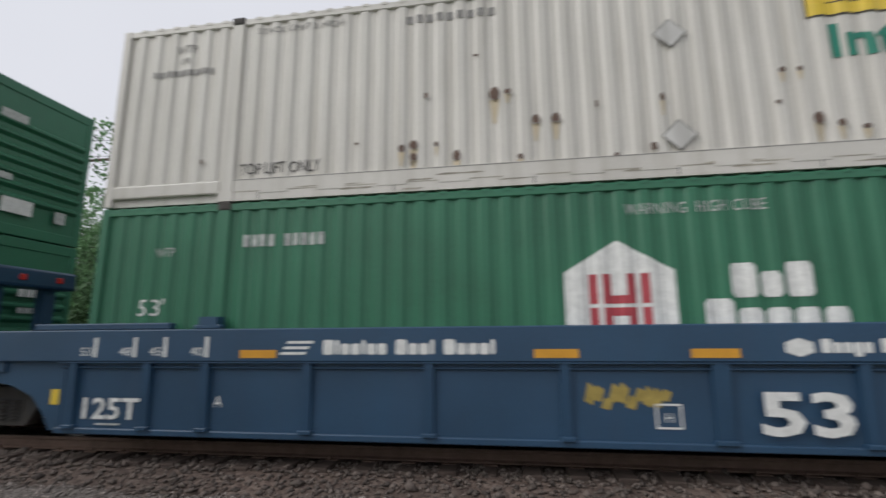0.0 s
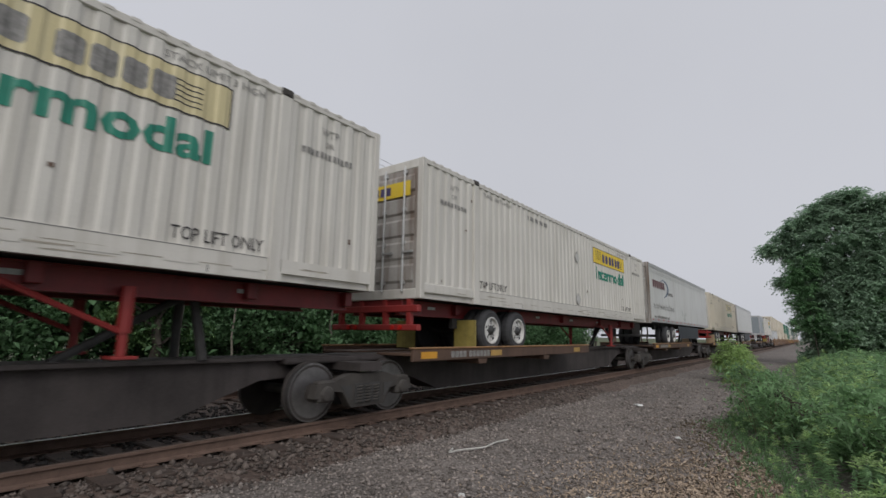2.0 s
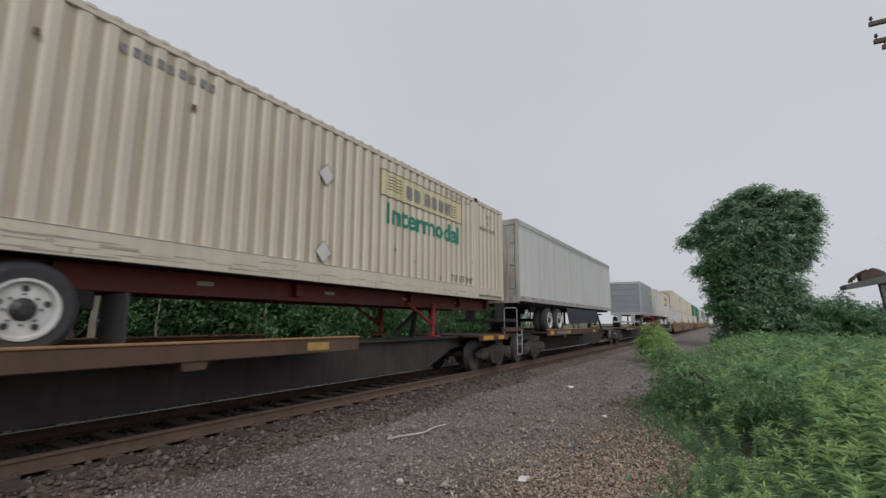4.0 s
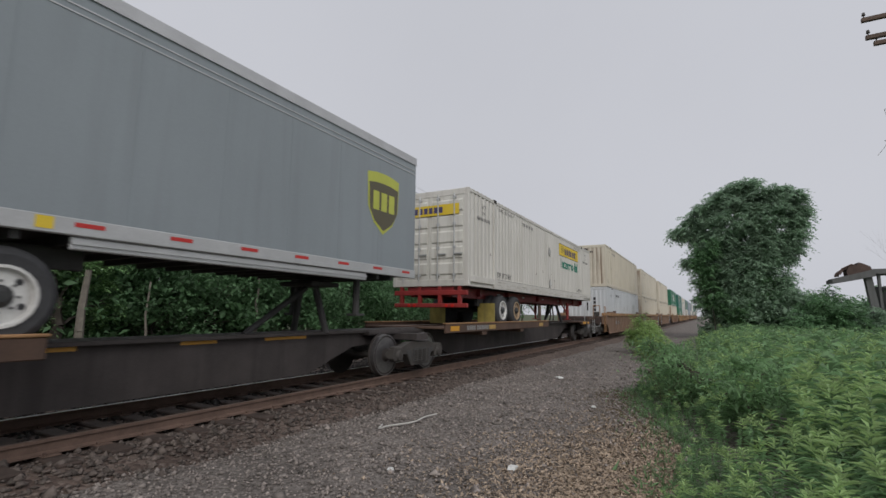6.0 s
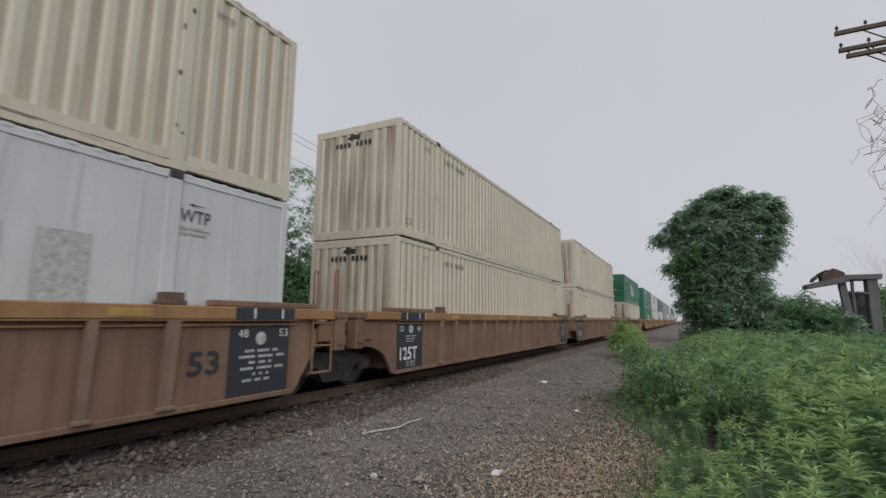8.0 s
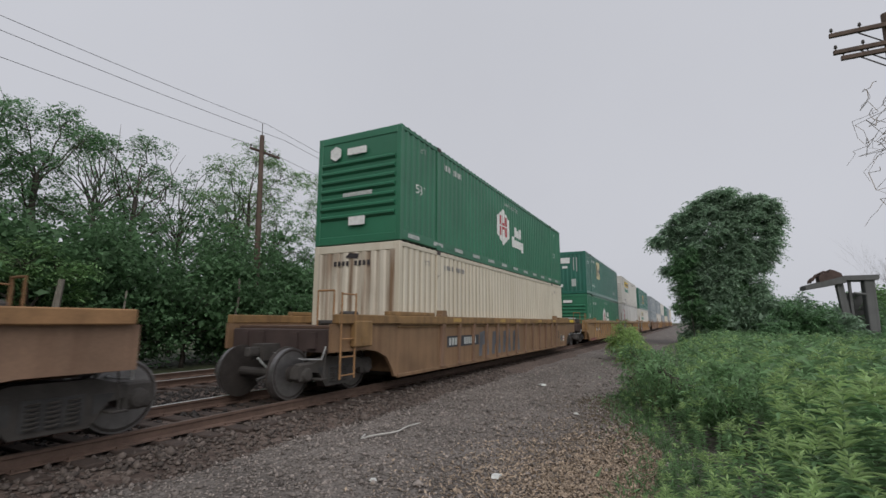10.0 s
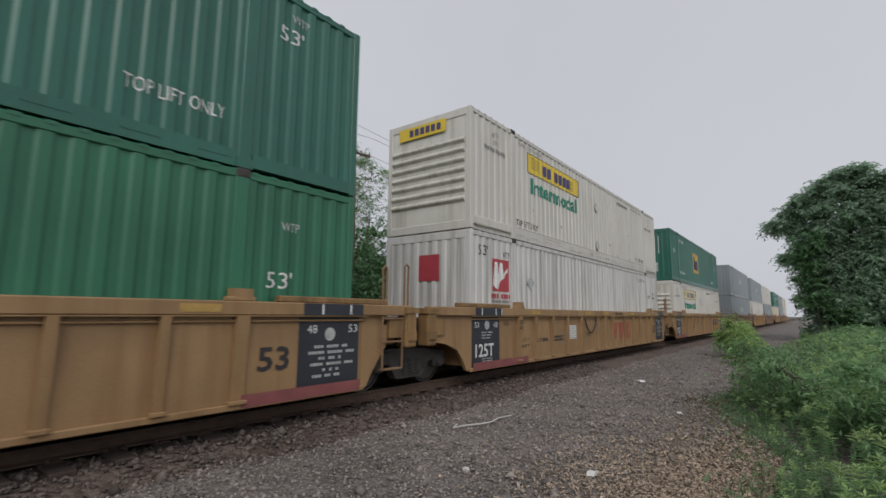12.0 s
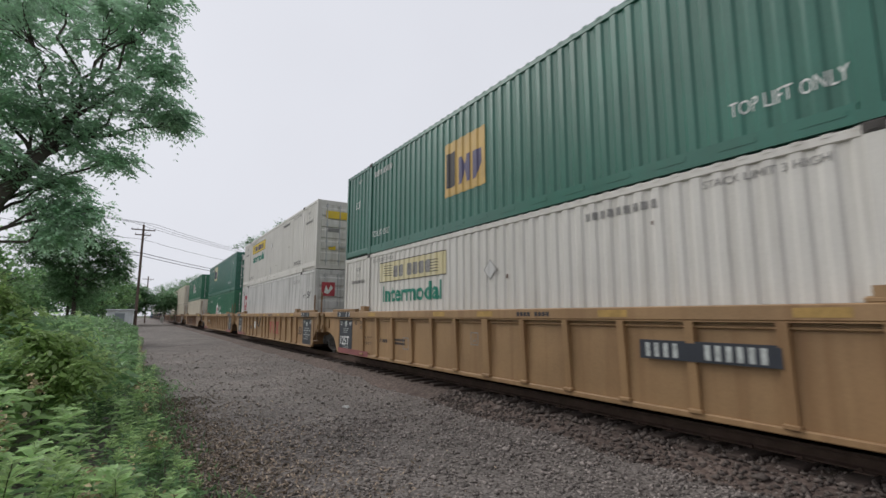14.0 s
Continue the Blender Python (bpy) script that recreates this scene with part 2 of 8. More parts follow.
def prism(bm, pts, y0, y1):
    """A polygon in x and z, drawn out from y0 to y1."""
    a = [bm.verts.new((x, y0, z)) for x, z in pts]
    b = [bm.verts.new((x, y1, z)) for x, z in pts]
    n = len(pts)
    bm.faces.new(a)
    bm.faces.new(b[::-1])
    for i in range(n):
        bm.faces.new((a[i], b[i], b[(i + 1) % n], a[(i + 1) % n]))


def tube(bm, p, q, r, n=8, r2=None):
    p, q = Vector(p), Vector(q)
    d = (q - p).normalized()
    s = d.orthogonal().normalized()
    t = d.cross(s)
    r2 = r if r2 is None else r2
    a = [bm.verts.new(p + r * (math.cos(k * math.tau / n) * s + math.sin(k * math.tau / n) * t)) for k in range(n)]
    b = [bm.verts.new(q + r2 * (math.cos(k * math.tau / n) * s + math.sin(k * math.tau / n) * t)) for k in range(n)]
    bm.faces.new(a[::-1])
    bm.faces.new(b)
    for k in range(n):
        bm.faces.new((a[k], a[(k + 1) % n], b[(k + 1) % n], b[k]))


def polytube(bm, pts, r, n=6):
    """One continuous tube through the points."""
    pts = [Vector(p) for p in pts]
    rings = []
    for i, p in enumerate(pts):
        d = (pts[min(i + 1, len(pts) - 1)] - pts[max(i - 1, 0)]).normalized()
        s = d.cross(Vector((0.13, 0.29, 0.95))).normalized()
        t = d.cross(s)
        rings.append([bm.verts.new(p + r * (math.cos(k * math.tau / n) * s + math.sin(k * math.tau / n) * t)) for k in range(n)])
    for a, b in zip(rings, rings[1:]):
        for k in range(n):
            bm.faces.new((a[k], a[(k + 1) % n], b[(k + 1) % n], b[k]))
    bm.faces.new(rings[0][::-1])
    bm.faces.new(rings[-1])


def lathe(bm, c, profile, n=20):
    """Rings round the y axis through c; profile: radius and y."""
    rings = []
    for r, y in profile:
        rings.append([bm.verts.new((c[0] + r * math.cos(k * math.tau / n), c[1] + y, c[2] + r * math.sin(k * math.tau / n))) for k in range(n)])
    for a, b in zip(rings, rings[1:]):
        for k in range(n):
            bm.faces.new((a[k], a[(k + 1) % n], b[(k + 1) % n], b[k]))
    bm.faces.new(rings[0][::-1])
    bm.faces.new(rings[-1])


def mesh_of(key, material, fn, second=None):
    """The mesh that fn draws, built once for each key and material."""
    k = (key, material.name, second.name if second else '')
    if k not in MESHES:
        bm = bmesh.new()
        fn(bm)
        bmesh.ops.recalc_face_normals(bm, faces=bm.faces)
        me = bpy.data.meshes.new(str(key[0] if isinstance(key, tuple) else key))
        bm.to_mesh(me)
        bm.free()
        me.materials.append(material)
        if second:
            me.materials.append(second)
        MESHES[k] = me
    return MESHES[k]


def part(name, key, fn, material, parent, label="", at=None, second=None):
    ob = new(name, mesh_of(key, material, fn, second))
    ob.parent = parent
    if at is not None:
        ob.matrix_basis = at
    if label:
        tagged(ob, label)
    return ob


def root(name, label, category, group=""):
    ob = new(name)
    ob.empty_display_size = 0.3
    return tagged(ob, label, category, group)


MOVING = []           # things of the train: object, place along the train, y, z


def load(ob, u, y, z):
    MOVING.append((ob, u, y, z))
    return ob


# ---- lettering ----
PITCH, DEEP = 0.28, 0.026


def flute(s):
    """Depth of a corrugated wall at s metres along it."""
    q = (s / PITCH) % 1.0
    if q < 0.34:
        return 0.0
    if q < 0.5:
        return DEEP * (q - 0.34) / 0.16
    if q < 0.84:
        return DEEP
    return DEEP * (1 - (q - 0.84) / 0.16)


BREAKS = (0.0, 0.34, 0.5, 0.84)
GLYPHS = {}


def glyphs(text, size, bold=0.0):
    k = (text, size, bold)
    if k not in GLYPHS:
        cu = bpy.data.curves.new("lettering", 'FONT')
        cu.body, cu.size, cu.resolution_u, cu.offset = text, size, 2, bold
        ob = bpy.data.objects.new("lettering", cu)
        me = bpy.data.meshes.new_from_object(ob)
        GLYPHS[k] = ([tuple(v.co[:2]) for v in me.vertices], [tuple(p.vertices) for p in me.polygons])
        bpy.data.objects.remove(ob)
        bpy.data.curves.remove(cu)
        bpy.data.meshes.remove(me)
    return GLYPHS[k]


def sign(shape, x, z, material, parent, width=None, height=None, wavy=False, lift=0.004, name="lettering", label="", bold=0.0):
    """Flat paint on the near wall (y = 0, facing -y). shape: a text, or polygons [(x, z), ...] in a 1 x 1 square.
    width and height in metres; wavy: it follows the flutes."""
    if isinstance(shape, str):
        vs, fs = glyphs(shape, 1.0, bold)
    else:
        vs, fs = [], []
        for poly in shape:
            fs.append(tuple(range(len(vs), len(vs) + len(poly))))
            vs += poly
    xs, zs = [v[0] for v in vs], [v[1] for v in vs]
    if isinstance(shape, str):
        w0, h0, x0, z0 = max(xs) - min(xs), max(zs) - min(zs), min(xs), min(zs)
        sz = height / h0
        sx = width / w0 if width else sz
    else:
        x0 = z0 = 0.0
        sx, sz = width, height
    bm = bmesh.new()
    bv = [bm.verts.new(((vx - x0) * sx, 0, (vz - z0) * sz)) for vx, vz in vs]
    for f in fs:
        try:
            bm.faces.new([bv[i] for i in f])
        except ValueError:
            pass
    top = max(v.co.x for v in bm.verts)
    if wavy:
        o = x
        k = math.floor(o / PITCH)
        while k * PITCH < o + top:
            for b in BREAKS:
                s = (k + b) * PITCH - o
                if 0.003 < s < top - 0.003:
                    bmesh.ops.bisect_plane(bm, geom=list(bm.verts) + list(bm.edges) + list(bm.faces), plane_co=(s, 0, 0), plane_no=(1, 0, 0))
            k += 1
        for v in bm.verts:
            v.co.y = flute(v.co.x + o - 0.0005)
    for f in bm.faces:
        f.normal_update()
        if f.normal.y > 0:
            f.normal_flip()
    me = bpy.data.meshes.new(name)
    bm.to_mesh(me)
    bm.free()
    me.materials.append(material)
    ob = new(name, me)
    ob.parent = parent
    ob.matrix_basis = Matrix.Translation((x, -lift, z))
    if label:
        tagged(ob, label)
    return ob


SQUARE = [[(0, 0), (1, 0), (1, 1), (0, 1)]]
DISC = [[(.5 + .5 * math.cos(a * math.tau / 14), .5 + .5 * math.sin(a * math.tau / 14)) for a in range(14)]]


def bars(n, gap=0.25, skip=()):
    """n upright bars in a row, in place of letters."""
    w = 1.0 / (n + (n - 1) * gap)
    return [[(i * w * (1 + gap), 0), (i * w * (1 + gap) + w, 0), (i * w * (1 + gap) + w, 1), (i * w * (1 + gap), 1)] for i in range(n) if i not in skip]


def blocks(pattern):
    """A word as rounded blocks: A a tall letter, a a low one, q one that hangs down, i a narrow one."""
    out, x = [], 0.0
    for ch in pattern:
        w = {'A': .9, 'a': .72, 'q': .72, 'i': .3, 'l': .3}.get(ch, .45)
        if ch != ' ':
            z0, z1 = (-.25 if ch == 'q' else 0.0), (1.0 if ch in 'Ail' else .74)
            c = .12
            out.append([(x + c, z0), (x + w - c, z0), (x + w, z0 + c), (x + w, z1 - c), (x + w - c, z1), (x + c, z1), (x, z1 - c), (x, z0 + c)])
        x += w + .14
    return [[(px / (x - .14), pz) for px, pz in poly] for poly in out]

# ---- containers ----
CL, CH, CW = 16.154, 2.896, 2.591
POST = 1.981          # the lifting posts stand this far from the ends


def corrugated(length, z0, z1, first=0.0):
    """A fluted sheet steel wall from x = 0, its outer face at y = 0."""
    def fn(bm):
        s = {0.0, length}
        k = math.floor(first / PITCH)
        while k * PITCH < first + length:
            for b in BREAKS:
                q = (k + b) * PITCH - first
                if 0.002 < q < length - 0.002:
                    s.add(q)
            k += 1
        s = sorted(s)
        lo = [bm.verts.new((x, flute(x + first - 0.0005), z0)) for x in s]
        hi = [bm.verts.new((x, flute(x + first - 0.0005), z1)) for x in s]
        for i in range(len(s) - 1):
            f = bm.faces.new((lo[i], lo[i + 1], hi[i + 1], hi[i]))
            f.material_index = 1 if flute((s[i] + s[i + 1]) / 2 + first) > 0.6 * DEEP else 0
        back = [bm.verts.new((x, 0.06, z)) for x, z in ((0, z0), (length, z0), (length, z1), (0, z1))]
        bm.faces.new(back)
        bm.faces.new([lo[0], hi[0], back[3], back[0]])
        bm.faces.new([lo[-1], back[1], back[2], hi[-1]])
        bm.faces.new(hi + [back[2], back[3]])
        bm.faces.new(lo[::-1] + [back[0], back[1]])
    return fn


def panelled(length, z0, z1, step):
    """A smooth wall of upright plates with narrow joint strips."""
    def fn(bm):
        box(bm, 0, length, 0.008, 0.06, z0, z1)
    return fn


def louvre(bm):
    """An end wall with horizontal pressed ribs, in x (0 to CW) and z."""
    box(bm, 0, CW - 0.2, 0.02, 0.06, 0.0, 2.5)


def prism_y(bm, pts, x0, x1):
    """A polygon in y and z, drawn out along x."""
    a = [bm.verts.new((x0, y, z)) for y, z in pts]
    b = [bm.verts.new((x1, y, z)) for y, z in pts]
    n = len(pts)
    bm.faces.new(a)
    bm.faces.new(b[::-1])
    for i in range(n):
        bm.faces.new((a[i], b[i], b[(i + 1) % n], a[(i + 1) % n]))


def door_leaf(bm):
    w = (CW - 0.2) / 2 - 0.01
    box(bm, 0, w, 0.01, 0.055, 0, 2.5)
    for i in range(5):
        z = 0.12 + i * 0.47
        prism_y(bm, [(0.01, z), (-0.02, z + 0.05), (-0.02, z + 0.33), (0.01, z + 0.38)], 0.08, w - 0.08)


def rod(bm):
    tube(bm, (0, -0.045, -0.05), (0, -0.045, 2.55), 0.02, 6)
    for z in (0.1, 0.9, 1.6, 2.4):
        box(bm, -0.05, 0.05, -0.05, 0.0, z, z + 0.07)
    box(bm, -0.02, 0.28, -0.075, -0.045, 0.72, 0.76)


LEFT = Matrix.Rotation(radians(-90), 4, 'Z')     # a wall drawn along x turned to face -x
E_LEFT = Matrix.Translation((0, CW - 0.1, 0.2)) @ LEFT
E_RIGHT = Matrix.Translation((CL, 0.1, 0.2)) @ Matrix.Rotation(radians(90), 4, 'Z')


def container(u, z, paint, label, front='louvre', doors='right', rail=0.32, wall='flute', end_paint=None, group="intermodal containers", groove=None):
    """A 53-foot container whose left lower near corner lies at the origin."""
    c = root("shipping_container", label, "container", group)
    end_paint = end_paint or paint
    top = CH - 0.12
    if wall == 'flute':
        side = corrugated(CL - 0.28, rail, top, 0.14)
    else:
        side = panelled(CL - 0.28, rail, top, 0.68)
    if wall != 'flute':
        for i in range(1, 23):
            part("joint_strip", "joint_strip", lambda bm: box(bm, -0.02, 0.02, -0.004, 0.014, rail, top), paint, c, at=Matrix.Translation((0.14 + i * 0.68, 0.002, 0)))
    for far in (0, 1):
        m = Matrix.Translation((0.14, 0.004, 0)) if not far else Matrix.Translation((CL - 0.14, CW - 0.004, 0)) @ Matrix.Rotation(math.pi, 4, 'Z')
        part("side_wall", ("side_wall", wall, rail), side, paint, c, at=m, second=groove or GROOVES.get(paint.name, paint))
        y = 0.0 if not far else CW
        sgn = 1 if not far else -1
        flip = Matrix.Translation((0, y, 0)) @ Matrix.Diagonal((1, sgn, 1, 1))

        def top_rail(bm):
            softbox(bm, 0.12, CL - 0.12, -0.004, 0.07, CH - 0.12, CH - 0.01)
            x = 0.3
            while x < CL - 0.3:
                box(bm, x, x + 0.10, -0.010, 0.0, CH - 0.045, CH - 0.004)
                x += PITCH
        part("top_rail", "top_rail", top_rail, paint, c, at=flip)

        def bottom_rail(bm):
            low = 0.12 if rail > 0.28 else 0.03
            softbox(bm, 0.12, POST - 0.11, -0.006, 0.09, low, rail)
            softbox(bm, POST + 0.11, CL - POST - 0.11, -0.006, 0.09, 0.0, rail)
            softbox(bm, CL - POST + 0.11, CL - 0.12, -0.006, 0.09, low, rail)
            if low > 0.1:
                softbox(bm, 0.12, POST - 0.11, 0.05, 0.09, 0.01, low)
                softbox(bm, CL - POST + 0.11, CL - 0.12, 0.05, 0.09, 0.01, low)
            if rail > 0.2:
                for i in range(14):
                    x = 2.5 + i * 0.85
                    box(bm, x, x + 0.42, -0.012, 0.0, 0.10, 0.17)
        part("bottom_rail", ("bottom_rail", rail), bottom_rail, paint, c, at=flip)
        for x in (POST, CL - POST):
            part("lifting_post", "lifting_post", lambda bm: (softbox(bm, -0.10, 0.10, -0.014, 0.10, 0.0, CH), softbox(bm, -0.12, 0.12, -0.018, 0.14, 0.0, 0.14)), paint, c,
                 at=flip @ Matrix.Translation((x, 0, 0)))
            part("lifting_casting", "lifting_casting", lambda bm: (softbox(bm, -0.1, 0.1, -0.022, 0.16, CH - 0.11, CH + 0.015), box(bm, -0.04, 0.04, -0.03, 0.0, CH - 0.08, CH - 0.03)), STEEL, c, at=flip @ Matrix.Translation((x, 0, 0)))
        for x in (0.0, CL - 0.13):
            part("corner_post", "corner_post", lambda bm: softbox(bm, 0, 0.13, -0.01, 0.13, 0, CH), paint, c, at=flip @ Matrix.Translation((x, 0, 0)))
    part("roof", "roof", lambda bm: box(bm, 0.06, CL - 0.06, 0.06, CW - 0.06, CH - 0.06, CH - 0.02), paint, c)
    part("underframe", "underframe", lambda bm: box(bm, 0.1, CL - 0.1, 0.09, CW - 0.09, 0.03, 0.16), BLACK, c)
    for m, x in ((E_LEFT, 0.0), (E_RIGHT, CL)):
        is_door = (doors == 'left') == (x == 0.0)
        if is_door:
            for k in (0, 1):
                leaf = part("door", "door_leaf", door_leaf, end_paint, c, at=m @ Matrix.Translation((k * (CW - 0.2) / 2, 0, 0)))
                for r_ in (0.3, 0.85):
                    part("locking_rod", "locking_rod", rod, SILVER, leaf, at=Matrix.Translation((r_, 0, 0)))
        elif front == 'louvre':
            wall_end = part("end_wall", "louvred_end", louvre, end_paint, c, at=m)
            for i in range(7):
                part("pressed_rib", "pressed_rib", lambda bm: prism_y(bm, [(0.02, 0), (-0.05, 0.06), (-0.05, 0.10), (0.02, 0.15)], 0.06, CW - 0.26), end_paint, wall_end, at=Matrix.Translation((0, 0, 0.42 + i * 0.235)))
        else:
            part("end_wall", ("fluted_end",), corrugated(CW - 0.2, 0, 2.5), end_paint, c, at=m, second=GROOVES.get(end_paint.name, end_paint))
        s = 1 if x == 0.0 else -1
        part("end_header", ("end_header", s), lambda bm: softbox(bm, min(x, x + s * 0.1), max(x, x + s * 0.1), 0.12, CW - 0.12, CH - 0.2, CH - 0.005), paint, c)
        part("end_sill", ("end_sill", s), lambda bm: softbox(bm, min(x, x + s * 0.1), max(x, x + s * 0.1), 0.12, CW - 0.12, 0.0, 0.2), paint, c)
    load(c, u, SIDE, z)
    return c


def lettered(c, txt, x, z, h, material, width=None, wavy=True, lift=0.006):
    return sign(txt, x, z, material, c, width=width, height=h, wavy=wavy, lift=lift)


def banner(c, x, faded=False, z=1.84):
    """The yellow banner with barred lettering and the green word under it."""
    sign(SQUARE, x, z + 0.12, BANNER if not faded else FADED, c, 3.65, 0.58, True, 0.004, "banner", "yellow painted banner with thin dark border")
    ring = [[(0, 0), (1, 0), (1, .035), (0, .035)], [(0, .965), (1, .965), (1, 1), (0, 1)], [(0, .035), (.006, .035), (.006, .965), (0, .965)], [(.994, .035), (1, .035), (1, .965), (.994, .965)]]
    sign(ring, x, z + 0.12, INK, c, 3.65, 0.58, True, 0.006, "border")
    sign(blocks("AA AAAA"), x + 0.92, z + 0.23, NAVY if not faded else INKGREY, c, 2.0, 0.32, True, 0.007, "barred_lettering")
    for k in range(5):
        sign([[(0, 0), (1, -.25 + .0), (1, .12), (0, .37)]], x + 0.25, z + 0.58 - k * 0.07, INK, c, 0.55, 0.05, True, 0.006, "scroll_line")
        sign([[(0, 0), (1, -.25), (1, .12), (0, .37)]], x + 2.8, z + 0.52 - k * 0.07, INK, c, 0.45, 0.05, True, 0.006, "scroll_line")
    sign("Intermodal", x + 0.22, z - 0.45, TEALINK, c, 3.22, 0.46, True, 0.006, bold=0.028)


def white_box(u, z, label, logo, faded=False, doors='right', marks=True, paint=None, end_paint=None, groove=None):
    c = container(u, z, paint or WHITE, label, doors=doors, end_paint=end_paint or WHITE_LOUVRE, groove=groove)
    banner(c, 2.79 if logo == 'left' else 9.70, faded)
    for x in (2.16, 12.76):
        lettered(c, "TOP LIFT ONLY", x, 0.38, 0.17, INK, 1.22)
    if marks:
        lettered(c, "STACK LIMIT 3 HIGH", 2.3, 2.60, 0.10, INKGREY, 1.35)
        lettered(c, "STACK LIMIT 3 HIGH", CL - 3.7, 2.60, 0.10, INKGREY, 1.35)
        for x in (0.95, CL - 1.3):
            lettered(c, "WTP", x, 2.42, 0.13, INKGREY, 0.34)
            lettered(c, "OR", x + 0.08, 2.24, 0.10, INKGREY, 0.18)
            sign(bars(12, .5), x - 0.35, 2.04, INKGREY, c, 1.0, 0.10, True, 0.006, "barred_lettering")
        sign(bars(9, .6), 4.6 if logo == 'right' else CL - 5.6, 2.50, INKGREY, c, 1.25, 0.12, True, 0.006, "serial_bars")
        for px, pz in ((7.88, 0.32), (7.88, 1.72)):
            sign([[(0, .5), (.5, 0), (1, .5), (.5, 1)]], px, pz, INKGREY, c, 0.42, 0.42, False, 0.010, "placard_holder", "diamond placard holder with a thin dark edge")
            sign([[(.05, .5), (.5, .05), (.95, .5), (.5, .95)]], px, pz, CORR_W, c, 0.42, 0.42, False, 0.013, "placard_face")
    rng = random.Random(int(u * 10))
    # grey strip painted as the shadow line at the rail's upper edge
    sign(SQUARE, POST + .12, 0.302, INKGREY, c, CL - 2 * POST - .24, 0.012, False, 0.008, "seam_line", "shadow line drawn along the bottom rail")
    sign(SQUARE, POST + .12, 0.125, RAILDIRT, c, CL - 2 * POST - .24, 0.012, False, 0.008, "seam_line")
    for k in range(14):
        q = rng.uniform(.2, 1.2)
        sign([[(0, .3), (.12, 0), (.5, .2), (.8, .05), (1, .5), (.85, .9), (.55, .7), (.2, 1)]], rng.uniform(0.1, CL - 1.3), rng.uniform(.02, .22), RAILDIRT, c, q, rng.uniform(.012, .035), False, 0.0085, "dirt_streak")
    for k in range(7):
        sign(SQUARE, 2.6 + k * 1.75 + rng.uniform(-.2, .2), 0.02, INKGREY, c, 0.02, 0.09, False, 0.009, "dark_mark")
    for k in range(9):
        sign(SQUARE, rng.uniform(0.5, CL - 0.6), rng.uniform(0.35, 1.0) if k < 6 else rng.uniform(1, 2.4), RAILRUST, c, rng.uniform(0.02, 0.07), rng.uniform(0.03, 0.10), False, 0.006, "rust_spot")
    if doors == 'right':
        e = sign(SQUARE, 0, 0, BANNER if not faded else FADED, c, 1.9, 0.32, False, 0, "end_banner", "yellow banner on the container's doors")
        e.matrix_basis = Matrix.Translation((CL + 0.035, 0.35, 2.12)) @ Matrix.Rotation(radians(90), 4, 'Z')
        for zz, yy, ww in ((1.55, .45, .5), (1.2, 1.5, .35), (.8, .5, .3), (.95, 1.75, .3)):
            e = sign(SQUARE, 0, 0, INKGREY if ww > .4 else BANNER, c, ww, 0.16, False, 0, "door_placard")
            e.matrix_basis = Matrix.Translation((CL + 0.03, yy, zz)) @ Matrix.Rotation(radians(90), 4, 'Z')
    # banner across the left end
    e = sign(SQUARE, 0, 0, BANNER if not faded else PALEBANNER, c, 1.9 if doors == 'left' else 1.5, 0.32, False, 0, "end_banner", "yellow banner on the container's end")
    e.matrix_basis = Matrix.Translation((-0.035, CW - 0.4, 2.12 if doors == 'left' else 2.42)) @ LEFT
    e = sign(bars(6, .35), 0, 0, NAVY if not faded else INK, c, 1.0, 0.18, False, 0, "barred_lettering")
    e.matrix_basis = Matrix.Translation((-0.039, CW - 0.75, 2.19 if doors == 'left' else 2.49)) @ LEFT
    return c


HOUSE = [[(0, 0), (1, 0), (1, .70), (.5, 1), (0, .70)]]
HEXA = [[(0, .25), (.5, 0), (1, .25), (1, .75), (.5, 1), (0, .75)]]
LETTER_H = [[(x0, z0), (x1, z0), (x1, z1), (x0, z1)] for z0, z1 in ((0, .47), (.53, 1)) for x0, x1 in ((0, .14), (.23, .37), (.63, .77), (.86, 1))] + [
    [(.37, z0), (.63, z0), (.63, z1), (.37, z1)] for z0, z1 in ((.34, .47), (.53, .66))]


